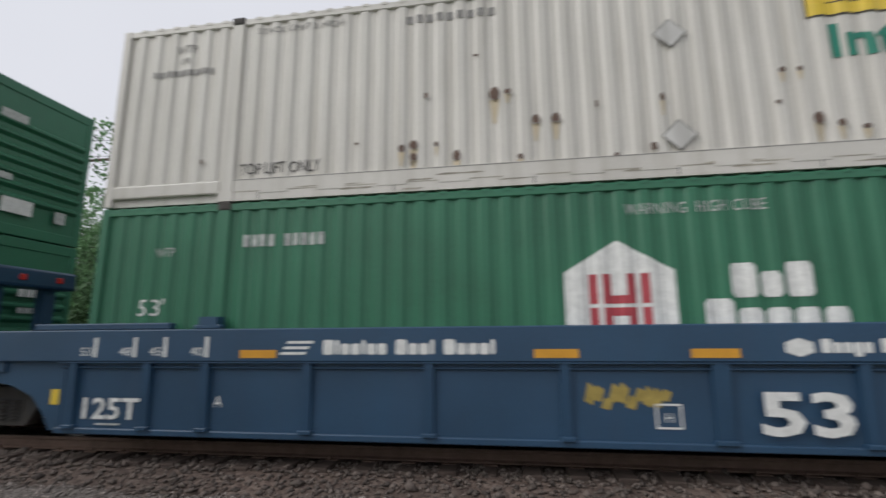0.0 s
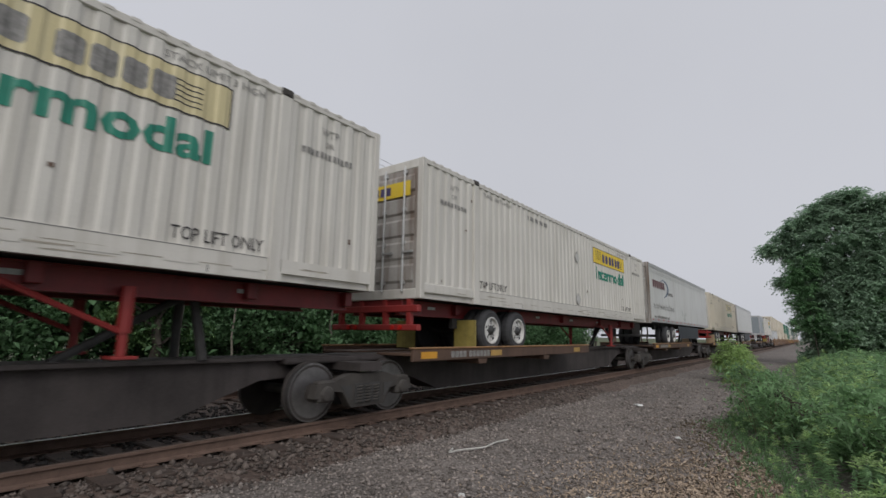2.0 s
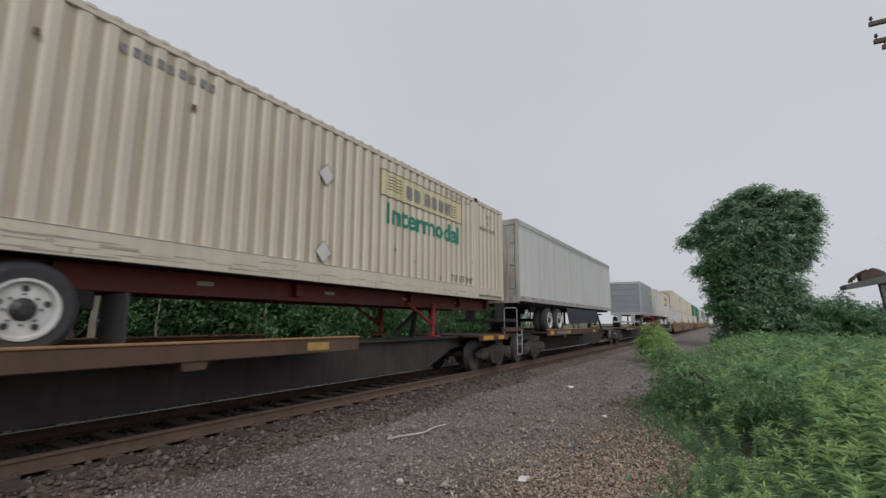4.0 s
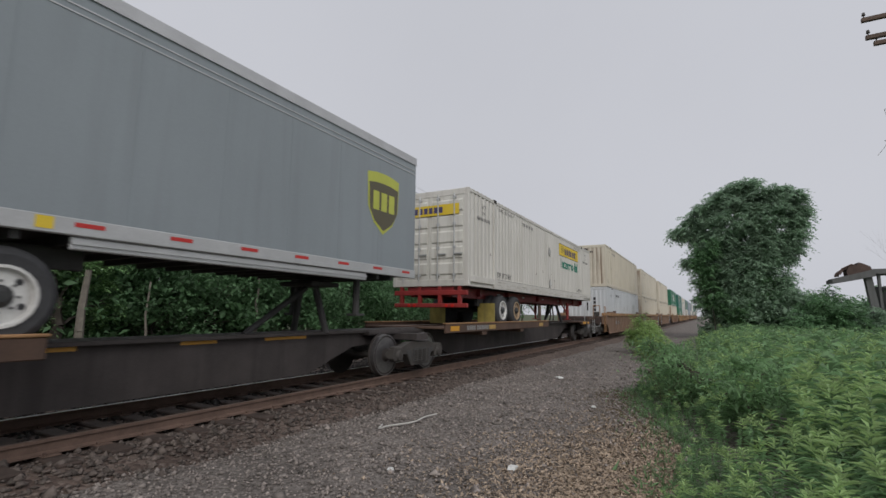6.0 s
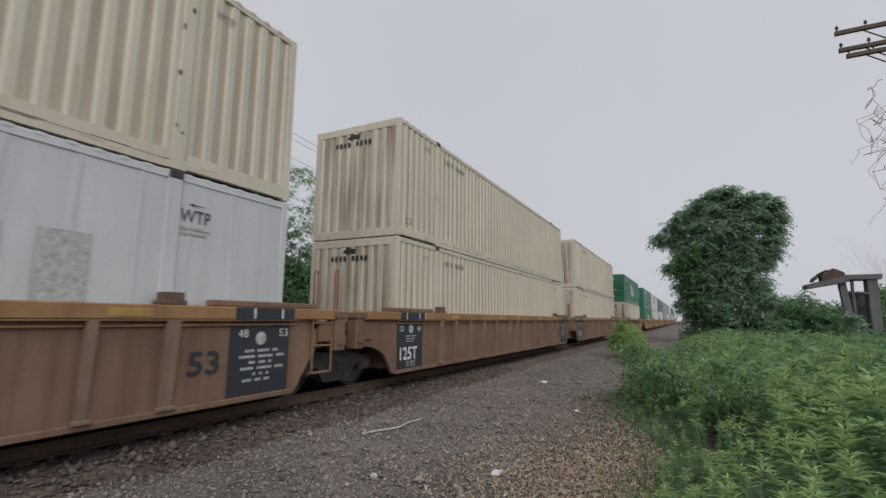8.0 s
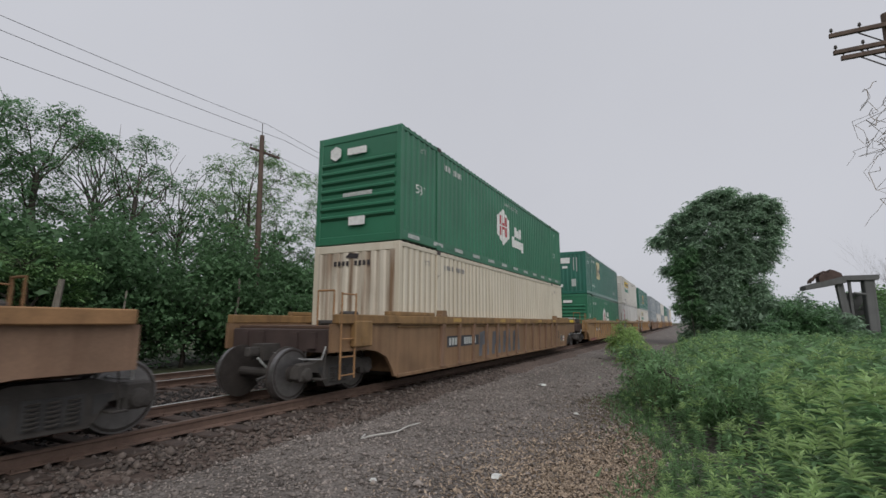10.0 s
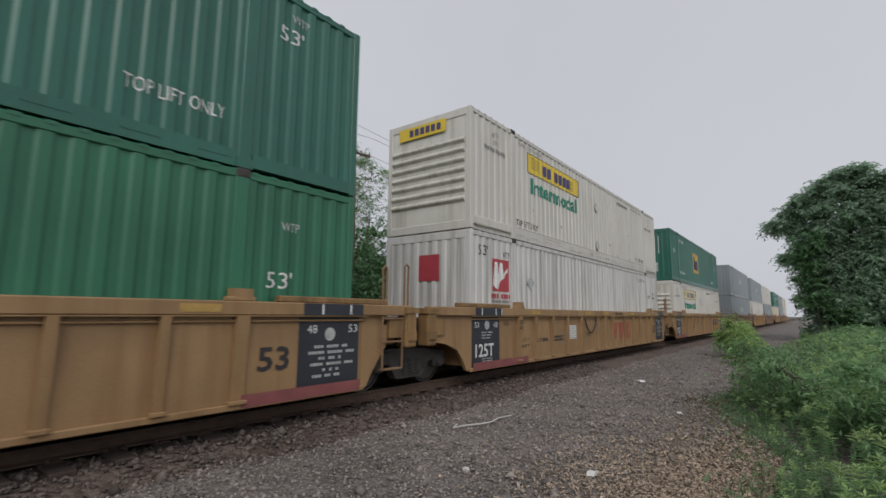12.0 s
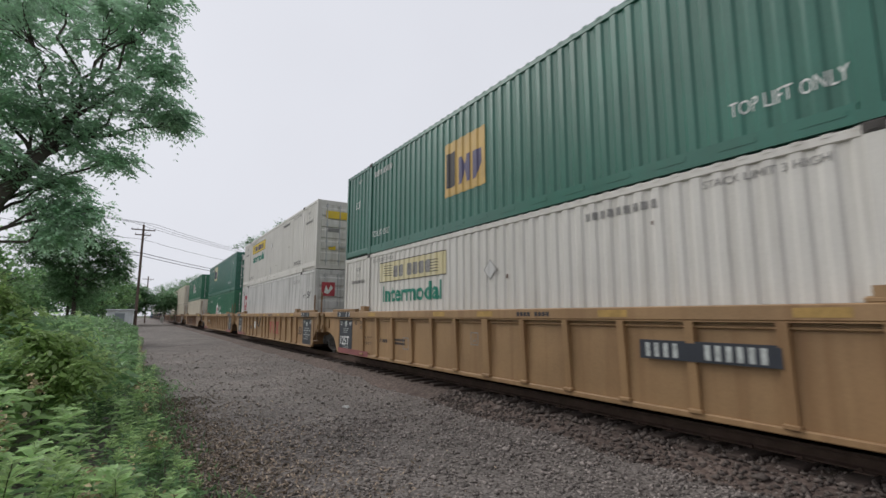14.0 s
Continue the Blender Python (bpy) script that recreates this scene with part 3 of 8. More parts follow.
def green_box(u, z, label, kind, logo_x, lower, doors='right'):
    """Green container with a pale badge and barred lettering."""
    c = container(u, z, GREEN if kind == 'badge' else TEAL, label, front='louvre' if kind == 'badge' else 'flute', doors=doors, rail=0.22 if kind != 'badge' else 0.26)
    for x in (0.75, CL - 1.55):
        lettered(c, "53'", x, 1.32 if kind == 'badge' else (2.1 if logo_x < 6 else 1.62), 0.24, PALE, 0.42)
        lettered(c, "WTP", x + 0.2, 2.15 if lower else 2.45, 0.13, PALEWORN, 0.30)
    sign(bars(10, .4, (4,)), 2.3, 2.25 if lower else 2.38, PALEWORN, c, 1.18, 0.17, True, 0.006, "serial_bars")
    if kind == 'badge':
        zb, hb = (0.88, 1.27) if lower else (0.91, 1.37)
        sign(HOUSE if lower else HEXA, 6.6, zb, PALE, c, 1.28, hb, True, 0.005, "badge", "white badge shape with a red mark")
        sign(LETTER_H, 6.89, zb + (0.10 if lower else .34), LOGORED, c, 0.70, 0.76, True, 0.008, "badge_mark")
        sign(blocks("AaA"), 8.48, 1.43, PALE, c, 0.86, 0.40, True, 0.006, "barred_lettering")
        sign(blocks("Aaaaq"), 8.17, 1.0, PALE, c, 1.5, 0.42, True, 0.006, "barred_lettering")
        lettered(c, "WARNING  HIGH CUBE", 7.36, 2.46, 0.14, PALEWORN, 1.6)
        if not lower:
            for i in range(12):
                sign(SQUARE, 0.35 + i * 1.32, 0.10, PALEWORN, c, 0.55, 0.10, False, 0.016, "reflective_strip")
        for k, (yy, zz, ww, hh, m) in enumerate(((0.45, 2.2, .34, .40, PALE), (1.0, 2.3, .6, .18, PALE), (.9, 1.2, .9, .10, PALEWORN), (1.1, .45, .5, .22, PALE))):
            e = sign(SQUARE if k else HEXA, 0, 0, m, c, ww, hh, False, 0, "end_marking")
            e.matrix_basis = Matrix.Translation((-0.06, CW - yy, zz)) @ LEFT
        if doors == 'left':
            for yy, zz, ww, hh, m in ((1.47, 1.8, .69, .2, PALE), (1.5, 1.5, .6, .1, PALEWORN)) if lower else ((.70, 2.12, .48, .16, PALEWORN), (.75, .98, .3, .12, PALEWORN), (.93, .39, .57, .28, PALE), (1.95, .38, .22, .24, PALEWORN)):
                e = sign(bars(5, .2) if lower else SQUARE, 0, 0, m, c, ww, hh, False, 0, "end_marking")
                e.matrix_basis = Matrix.Translation((CL + 0.06, yy, zz)) @ Matrix.Rotation(radians(90), 4, 'Z')
    else:
        zl = 1.33 if logo_x < 6 else 0.85
        sign(SQUARE, logo_x, zl, FADED if logo_x < 6 else ORANGE, c, 1.6, 1.3, True, 0.005, "badge", "yellow square badge with dark bars")
        sign([[(0, .1), (.27, .1), (.27, .9), (0, .9)]], logo_x + 0.1, zl + 0.1, INK, c, 1.35, 1.05, True, 0.008, "badge_mark")
        sign([[(.36, .1), (.47, .1), (.535, .4), (.60, .1), (.70, .1), (.70, .7), (.60, .7), (.535, .5), (.47, .7), (.36, .7)], [(.76, .1), (.86, .1), (1, .4), (1, .7), (.76, .7)]], logo_x + 0.1, zl + 0.1, NAVY, c, 1.35, 1.05, True, 0.008, "badge_mark")
        for x in (2.2, 12.68 if logo_x < 6 else 12.86):
            lettered(c, "TOP LIFT ONLY", x, 0.58 if logo_x < 6 else 0.48, 0.18, PALE, 1.18)
        for k, (yy, zz, ww, hh, m) in enumerate(((0.9, 2.1, .62, .38, PALE), (1.0, 1.75, .35, .16, PALE), (.55, .45, .45, .22, PALE), (.45, .9, .10, .16, PALE), (1.75, 1.6, .06, .9, PALEWORN), (1.95, 1.5, .06, 1.0, PALEWORN), (1.6, .5, .3, .5, PALEWORN))):
            e = sign(SQUARE, 0, 0, m, c, ww, hh, False, 0, "end_marking")
            e.matrix_basis = Matrix.Translation((-0.004 if k else -0.006, CW - yy, zz)) @ LEFT
        for k, (yy, zz, ww, hh, m) in enumerate(((0.45, 2.3, .62, .38, PALE), (0.45, 1.7, .5, .22, PALEWORN), (1.3, 1.7, .45, .2, PALE), (.5, 1.2, .4, .3, PALEWORN))):
            e = sign(SQUARE, 0, 0, m, c, ww, hh, False, 0, "end_marking")
            e.matrix_basis = Matrix.Translation((CL + 0.05, yy, zz)) @ Matrix.Rotation(radians(90), 4, 'Z')
    return c


def cream_box(u, z, label):
    c = container(u, z, CREAM, label, front='flute', rail=0.24, end_paint=CREAM_END)
    sign(bars(9, .5, (4,)), 2.35, 2.42, INKGREY, c, 1.3, 0.13, True, 0.006, "serial_bars")
    for x in (1.2, CL - 1.6):
        lettered(c, "WTP", x, 2.42, 0.14, INKGREY, 0.32)
    lettered(c, "53", 0.32, 0.32, 0.18, INKGREY, 0.30)
    e = sign(bars(9, .5, (4,)), 0, 0, INK, c, 1.1, 0.12, False, 0, "serial_bars")
    e.matrix_basis = Matrix.Translation((-0.006, CW - 0.65, 2.36)) @ LEFT
    e = sign([[(0, .3), (.3, 1), (1, .8), (.9, 0), (.4, .2)]], 0, 0, INK, c, 0.42, 0.16, False, 0, "torn_sticker")
    e.matrix_basis = Matrix.Translation((-0.007, CW - 1.0, 2.52)) @ LEFT
    rng = random.Random(int(u * 7 + z * 10))
    sign(SQUARE, POST + .12, 0.10, RAILRUST, c, CL - 2 * POST - .24, 0.010, False, 0.008, "seam_line", "rusty seam along the bottom rail")
    for x in (POST - .08, CL - POST - .08):
        for k in range(5):
            sign([[(.1, .2), (.5, 0), (.9, .15), (1, .6), (.7, 1), (.25, .9), (0, .55)]], x + rng.uniform(-.06, .1), rng.uniform(.1, 2.4), RAILRUST if k < 2 else STAINED, c, rng.uniform(.02, .07), rng.uniform(.04, .14), False, 0.014, "rust_patch", "brown rust patch")
    for k in range(16):
        sign([[(0, .3), (.12, 0), (.5, .2), (.8, .05), (1, .5), (.85, .9), (.55, .7), (.2, 1)]], rng.uniform(0.1, CL - 1.3), rng.uniform(.01, .1), RAILRUST if k % 3 == 0 else STAINED, c, rng.uniform(.1, .7), rng.uniform(.012, .03), False, 0.0085, "dirt_streak")
    for k in range(14):
        sign([[(0, 1), (.3, 0), (.6, 0), (1, 1)]], rng.uniform(.3, CL - .4), rng.uniform(.15, .3), STAINED, c, rng.uniform(.02, .06), rng.uniform(.2, .8), True, 0.005, "rust_run", "pale rust run")
    return c


# ---- running gear ----
def wheelset_wheel(bm):
    lathe(bm, (0, 0, 0.457), [(0.49, 0.14), (0.49, 0.115), (0.457, 0.10), (0.457, 0.0), (0.40, 0.0), (0.38, 0.03), (0.17, 0.05), (0.15, 0.0), (0.10, -0.02)], 28)


def side_frame(bm):
    prism(bm, [(-1.12, .40), (-1.08, .60), (-.74, .64), (-.40, .74), (.40, .74), (.74, .64), (1.08, .60), (1.12, .40), (.95, .40), (.80, .50), (.56, .46), (.40, .24), (.36, .20), (-.36, .20), (-.40, .24), (-.56, .46), (-.80, .50), (-.95, .40)], -0.09, 0.09)


# solid dark plates on the side frame, standing for the shade in its openings
def frame_shade_plates(bm):
    for s in (-1, 1):
        prism(bm, [(s * .38, .56), (s * .62, .56), (s * .42, .34), (s * .38, .34)], -0.098, -0.088)
    box(bm, -0.30, 0.30, -0.10, -0.086, 0.26, 0.58)


def spring(bm):
    polytube(bm, [(0.06 * math.cos(a * 0.9), -0.09 + 0.05 * math.sin(a * 0.9), 0.26 + a * 0.0069) for a in range(0, 44)], 0.015, 5)


def truck(parent, x):
    """A two-axle bogie at x metres along its car; its parts hang on a bolster."""
    mid = CW / 2
    t = part("truck", "truck_bolster", lambda bm: (softbox(bm, -0.2, 0.2, -1.05, 1.05, 0.36, 0.66, 0.03), softbox(bm, -0.28, 0.28, -0.3, 0.3, 0.6, 0.78, 0.03)), STEEL, parent, "grimy cast-steel bogie", Matrix.Translation((x, mid, 0)))
    for s in (-1, 1):
        flip = Matrix.Diagonal((1, -s, 1, 1))
        f = Matrix.Translation((0, s * 0.99, 0)) @ flip if s > 0 else Matrix.Translation((0, -0.99, 0))
        part("side_frame", "side_frame", side_frame, STEEL, t, at=f)
        part("frame_recess", "frame_shade_plates", frame_shade_plates, BLACK, t, at=f)
        for a in (-0.89, 0.89):
            part("bearing_block", "bearing_block", lambda bm: softbox(bm, -0.17, 0.17, -0.10, 0.08, 0.33, 0.66, 0.03), STEEL, t, at=f @ Matrix.Translation((a, 0, 0)))
        for k in (-0.19, 0.0, 0.19):
            part("spring", "spring", spring, STEEL, t, at=f @ Matrix.Translation((k, 0, 0)))
        for a in (-0.89, 0.89):
            part("wheel", "rail_wheel", wheelset_wheel, WHEELRUST, t, at=Matrix.Translation((a, s * 0.72, 0)) @ (Matrix.Diagonal((1, -1, 1, 1)) if s > 0 else Matrix.Identity(4)))
            part("tread", "wheel_tread", lambda bm: lathe(bm, (0, 0, 0.457), [(0.4605, 0.098), (0.4605, -0.004), (0.438, -0.005), (0.438, 0.002)], 28), TREAD, t, "polished steel wheel tread", Matrix.Translation((a, s * 0.72, 0)) @ (Matrix.Diagonal((1, -1, 1, 1)) if s > 0 else Matrix.Identity(4)))
            part("bearing_cap", "bearing_cap", lambda bm: lathe(bm, (0, 0, 0.457), [(0.13, 0.1), (0.13, 0.0), (0.10, -0.04), (0.05, -0.05)], 12), STEEL, t, at=f @ Matrix.Translation((a, -0.10, 0)))
    for a in (-0.89, 0.89):
        part("axle", "axle", lambda bm: tube(bm, (0, -0.95, 0.457), (0, 0.95, 0.457), 0.08, 10), STEEL, t, at=Matrix.Translation((a, 0, 0)))
    return t


def coupler(parent, x0, x1):
    part("coupler", ("coupler", round(x1 - x0, 1)), lambda bm: (softbox(bm, 0, x1 - x0, -0.07, 0.07, 0.75, 0.93, 0.02), softbox(bm, (x1 - x0) * .5 - .2, (x1 - x0) * .5 + .2, -0.16, 0.16, 0.68, 0.98, 0.04)), STEEL, parent, at=Matrix.Translation((x0, CW / 2, 0)))
    def hose(bm):
        polytube(bm, [((i / 8) * (x1 - x0), -0.3, 0.75 - 0.28 * math.sin(math.pi * i / 8)) for i in range(9)], 0.022)
    part("air_hose", ("air_hose", round(x1 - x0, 1)), hose, PALEWORN, parent, at=Matrix.Translation((x0, CW / 2, 0)))


# ---- well cars ----
def well_end(bm, s, short=False, back=2.28):
    """The bowed end of the side sheet over a bogie; s: 1 to the right, -1 to the left. Origin at the end of the load. short: it stops at the joint's ladder."""
    if short:
        arch = [(s * -0.02, .22), (s * .10, .22), (s * .22, .42), (s * .42, .70), (s * .56, .86), (s * .56, 1.36), (s * -0.02, 1.36)]
    else:
        arch = [(s * -0.02, .22), (s * .14, .22), (s * .26, .42), (s * .48, .66), (s * .85, .80), (s * 1.15, .84), (s * back, .84), (s * back, 1.36), (s * -0.02, 1.36)]
    prism(bm, arch, -0.12, -0.05)


def joint_ladder(parent, material, at):
    """Steps beside the joint of two wells, the left post bent over into a grab iron."""
    f = part("ladder", "joint_ladder_stile", lambda bm: polytube(bm, [(0, 0, .46), (-.02, 0, 1.4), (-.03, 0, 2.16), (.02, 0, 2.21), (.07, 0, 2.16), (.07, 0, 1.54)], .02, 6), material, parent, "steel step ladder with a grab iron", at)
    part("stile", "joint_ladder_post", lambda bm: tube(bm, (.48, 0, .46), (.48, 0, 1.5), .02, 6), material, f)
    for z in (.46, .92, 1.31):
        part("rung", "joint_ladder_rung", lambda bm: softbox(bm, 0, .48, -.015, .10, -.02, .01, .006), material, f, at=Matrix.Translation((0, 0, z)))


def spine_ladder(parent, at):
    f = part("ladder", "spine_ladder_rail", lambda bm: polytube(bm, [(0, 0, .36), (0, 0, 1.86), (0, .06, 1.92), (0, .40, 1.92), (0, .46, 1.86), (0, .46, 1.05)], .017, 6), SILVER, parent, "bare steel end ladder with a hand rail", at)
    part("stile", "spine_ladder_post", lambda bm: tube(bm, (.45, 0, .36), (.45, 0, 1.2), .017, 6), SILVER, f)
    for z in (.36, .7, 1.0):
        part("rung", "spine_ladder_rung", lambda bm: tube(bm, (0, 0, 0), (.45, 0, 0), .015, 6), SILVER, f, at=Matrix.Translation((0, 0, z)))


def joint_post(bm):
    """The upright end of a well over the shared bogie: a boxed post, a cap and a bracket."""
    softbox(bm, -.13, .13, -.24, .02, .80, 1.42, .02)
    softbox(bm, -.17, .17, -.26, .04, 1.40, 1.50, .015)
    softbox(bm, .16, .50, -.16, .0, .98, 1.30, .02)
    softbox(bm, -.10, .10, -.27, -.23, .92, 1.08, .01)


def grab_iron(bm):
    polytube(bm, [(0, 0, 1.48), (0, 0, 2.25), (.05, 0, 2.29), (.10, 0, 2.25), (.10, 0, 1.48)], .02, 6)


OCHRE_RIBS = (1.95, 2.82, 3.86, 4.88, 5.95, 7.37, 8.12, 8.93, 10.36, 11.42, 12.42, 13.4, 14.2)
END_RIBS = (1.95, 3.0, 4.0, 5.05, 6.05, 7.05, 8.12, 9.2, 10.22, 11.26, 12.26, 13.28, 14.2)
BLUE_RIBS = (0.03, 1.15, 2.0, 3.4, 4.95, 6.54, 8.20, 9.6, 11.10, 12.77, 14.25, 15.24, 16.1)


def well_unit(u, paint, label, left_end, right_end, dark_panel=None, edge=None, group="well cars", chord=1.36, ribs=END_RIBS, rib_paint=None):
    """One well of a stack car. x = 0 at the load's left end. left_end, right_end: 'truck' (a bogie of its own) or 'joint'."""
    edge = edge or paint
    rib_paint = rib_paint or (RIBBROWN if paint == BROWN else paint)
    worn = WORNOCHRE if edge in (YELLOW, WORNOCHRE) else paint
    w = root("well_car", label, "rail car", group)
    for far in (0, 1):
        m = Matrix.Identity(4) if not far else Matrix.Translation((0, CW, 0)) @ Matrix.Diagonal((1, -1, 1, 1))
        part("side_sheet", "side_sheet", lambda bm: box(bm, -0.18, CL + 0.18, -0.11, -0.06, 0.24, 1.36), paint, w, at=m)
        le, re = 2.35 if left_end == 'truck' else 1.62, 2.35 if right_end == 'truck' else 1.3
        part("top_chord", ("top_chord", chord, le, re), lambda bm: (softbox(bm, -le, CL + re, -0.21, -0.03, chord, 1.54, 0.015), box(bm, -0.2, CL + 0.2, -0.2, -0.11, chord - .015, chord)), edge, w, at=m)
        part("chord_shelf", ("chord_shelf", chord), lambda bm: softbox(bm, -0.2, CL + 0.2, -0.15, -0.105, chord - .09, chord - .06, 0.008), edge, w, at=m)
        part("bottom_chord", "bottom_chord", lambda bm: softbox(bm, -0.2, CL + 0.2, -0.15, -0.03, 0.18, 0.26, 0.012), paint, w, at=m)
        for s, x in ((-1, -0.16), (1, CL + 0.16)):
            short = s > 0 and right_end == 'joint'
            back = 1.45 if (left_end if s < 0 else right_end) == 'joint' else 2.28
            part("end_sheet", ("end_sheet", s, short, back), lambda bm: well_end(bm, s, short, back), paint, w, at=m @ Matrix.Translation((x, 0, 0)))
            if short:
                joint_ladder(w, OCHREBROWN if paint != BLUE else paint, m @ Matrix.Translation((CL + .58, -.17, 0)))
                part("ladder_bracket", "ladder_bracket", lambda bm: (softbox(bm, .0, .44, -.12, .1, 1.18, 1.30, .01), softbox(bm, .02, .44, .0, .12, .86, 1.2, .01)), worn, w, at=m @ Matrix.Translation((CL + .6, 0, 0)))
                part("joint_post", "joint_post", joint_post, worn, w, at=m @ Matrix.Translation((CL + 1.24, 0, 0)) @ Matrix.Diagonal((-1, 1, 1, 1)))
                part("grab_iron", "grab_iron_joint", grab_iron, OCHREBROWN if paint != BLUE else paint, w, at=m @ Matrix.Translation((CL + 1.17, -.1, 0)))
            elif s < 0 and left_end == 'joint':
                part("joint_post", "joint_post", joint_post, worn, w, at=m @ Matrix.Translation((-1.6, 0, 0)))
            elif s < 0:
                part("end_gusset", ("end_gusset", s), lambda bm: (softbox(bm, s * 1.2 if s > 0 else -1.75, 1.75 if s > 0 else -1.2, -0.26, -0.12, 0.92, 1.42, 0.02), box(bm, min(s * 1.38, s * 1.56), max(s * 1.38, s * 1.56), -0.275, -0.255, 0.98, 1.12)), worn, w, at=m @ Matrix.Translation((x, 0, 0)))
            part("top_guide", ("top_guide", s), lambda bm: softbox(bm, min(s * -1.6, s * 0.5), max(s * -1.6, s * 0.5), -0.19, -0.05, 1.54, 1.63, 0.015), worn, w, at=m @ Matrix.Translation((x, 0, 0)))
        for x in ribs:
            wide = 0.09 if x in (1.95, 8.12, 14.2, 1.9, 8.20, 14.25) else 0.055
            part("rib", ("rib", wide), lambda bm: (prism_y(bm, [(-.10, .26), (-.145, .26), (-.205, 1.355), (-.10, 1.355)], -wide, wide), softbox(bm, -wide - .03, wide + .03, -0.19, -0.10, .25, .30, 0.008)), rib_paint, w, at=m @ Matrix.Translation((x, 0, 0)))
        for x in (POST, CL - POST):
            part("load_guide", "load_guide", lambda bm: (softbox(bm, -0.19, 0.19, -0.2, -0.03, 1.53, 1.60, 0.02), softbox(bm, -0.12, 0.14, -0.19, -0.02, 1.58, 1.70, 0.03)), RAILRUST if paint == BROWN else paint, w, at=m @ Matrix.Translation((x, 0, 0)))
    part("well_floor", "well_floor", lambda bm: [box(bm, 0, CL, 0.0, 0.35, 0.2, 0.3), box(bm, 0, CL, CW - .35, CW, 0.2, 0.3)] + [box(bm, k * 2.6, k * 2.6 + 0.3, 0, CW, 0.2, 0.3) for k in range(7)], BLACK, w)
    for s, x in ((-1, 0.0), (1, CL)):
        part("end_bulkhead", ("end_bulkhead", s), lambda bm: (box(bm, min(s * .12, s * .22), max(s * .12, s * .22), -0.05, CW + .05, 0.3, 1.3), softbox(bm, min(s * .2, s * 2.3), max(s * .2, s * 2.3), 0.75, CW - .75, .72, 1.02, 0.03)), paint, w, at=Matrix.Translation((x, 0, 0)))
        far_x = 2.2 if (left_end if s < 0 else right_end) == 'truck' else 1.3 if s > 0 else 1.6
        part("end_platform", ("end_platform", s, far_x), lambda bm: softbox(bm, min(s * .3, s * far_x), max(s * .3, s * far_x), 0.0, CW, 1.26, 1.32, 0.01), DECKBROWN if paint != BLUE else paint, w, at=Matrix.Translation((x, 0, 0)))
        kind = left_end if s < 0 else right_end
        if kind == 'truck':
            truck(w, x + s * 1.80)
            coupler(w, x + s * 2.2 - (0.9 if s < 0 else 0), x + s * 2.2 + (0.9 if s > 0 else 0))
            part("end_sill", ("end_sill", s), lambda bm: (softbox(bm, min(s * 2.1, s * 2.35), max(s * 2.1, s * 2.35), 0.0, CW, .82, 1.26, .02), [softbox(bm, min(s * 2.34, s * 2.42), max(s * 2.34, s * 2.42), q, q + .2, .9, 1.2, .02) for q in (.3, .75, CW - .95, CW - .5)]), CHASSISDARK if paint != BLUE else paint, w, at=Matrix.Translation((x, 0, 0)))
            part("cut_lever", ("cut_lever", s), lambda bm: polytube(bm, [(s * 2.45, 0.0, .95), (s * 2.5, .05, .72), (s * 2.5, .5, .70), (s * 2.6, 1.2, .82)], .016), SILVER, w, at=Matrix.Translation((x, 0, 0)))
            part("air_hose", ("air_hose", s), lambda bm: polytube(bm, [(s * 2.5, .95, .78), (s * 2.7, .92, .6), (s * 2.9, .95, .42), (s * 3.1, 1.0, .36)], .03), BLACK, w, at=Matrix.Translation((x, 0, 0)))
            part("crossover_step", ("crossover_step", s), lambda bm: (softbox(bm, min(s * 2.3, s * 2.5), max(s * 2.3, s * 2.5), .05, .6, .34, .37, .008), tube(bm, (s * 2.4, .08, .36), (s * 2.35, .08, .85), .014, 5), tube(bm, (s * 2.4, .57, .36), (s * 2.35, .57, .85), .014, 5)), STEEL, w, at=Matrix.Translation((x, 0, 0)))
            part("brake_valve", ("brake_valve", s), lambda bm: (softbox(bm, min(s * 1.0, s * 1.35), max(s * 1.0, s * 1.35), .35, .65, 1.32, 1.62, .04), tube(bm, (s * 1.5, .5, 1.38), (s * 2.1, .5, 1.38), .05, 8)), STEEL, w, at=Matrix.Translation((x, 0, 0)))
            for y in (() if paint == BLUE else (-0.2,) if s < 0 else (CW + 0.2,)):
                def ladder(bm):
                    for q in (0, 0.42):
                        tube(bm, (q, 0, .35), (q, 0, 1.95), 0.02, 6)
                    for z in (.42, .75, 1.08, 1.92):
                        tube(bm, (0, 0, z), (.42, 0, z), 0.016, 6)
                part("ladder", "ladder", ladder, RUSTEDGE, w, at=Matrix.Translation((x + s * 2.28 - (0.42 if s > 0 else 0), y, 0)))
            part("end_railing", ("end_railing", s), lambda bm: ([tube(bm, (0, y, 1.3), (0, y, 2.0), 0.02, 6) for y in ((.1, .5) if s < 0 else (CW - .5, CW - .1))], tube(bm, (0, .1 if s < 0 else CW - .5, 2.0), (0, .5 if s < 0 else CW - .1, 2.0), 0.02, 6)), RUSTEDGE if paint != BLUE else paint, w, at=Matrix.Translation((x + s * 2.15, 0, 0)))
        elif s > 0:
            truck(w, x + 1.71)
            part("joint_casting", "joint_casting", lambda bm: (softbox(bm, 1.1, 2.3, .8, CW - .8, .70, 1.16, .05), softbox(bm, 1.4, 2.0, .2, CW - .2, .78, .95, .04), softbox(bm, 1.5, 1.85, .05, .4, .86, 1.18, .03)), STEEL, w, "cast-steel joint between two wells", Matrix.Translation((x, 0, 0)))
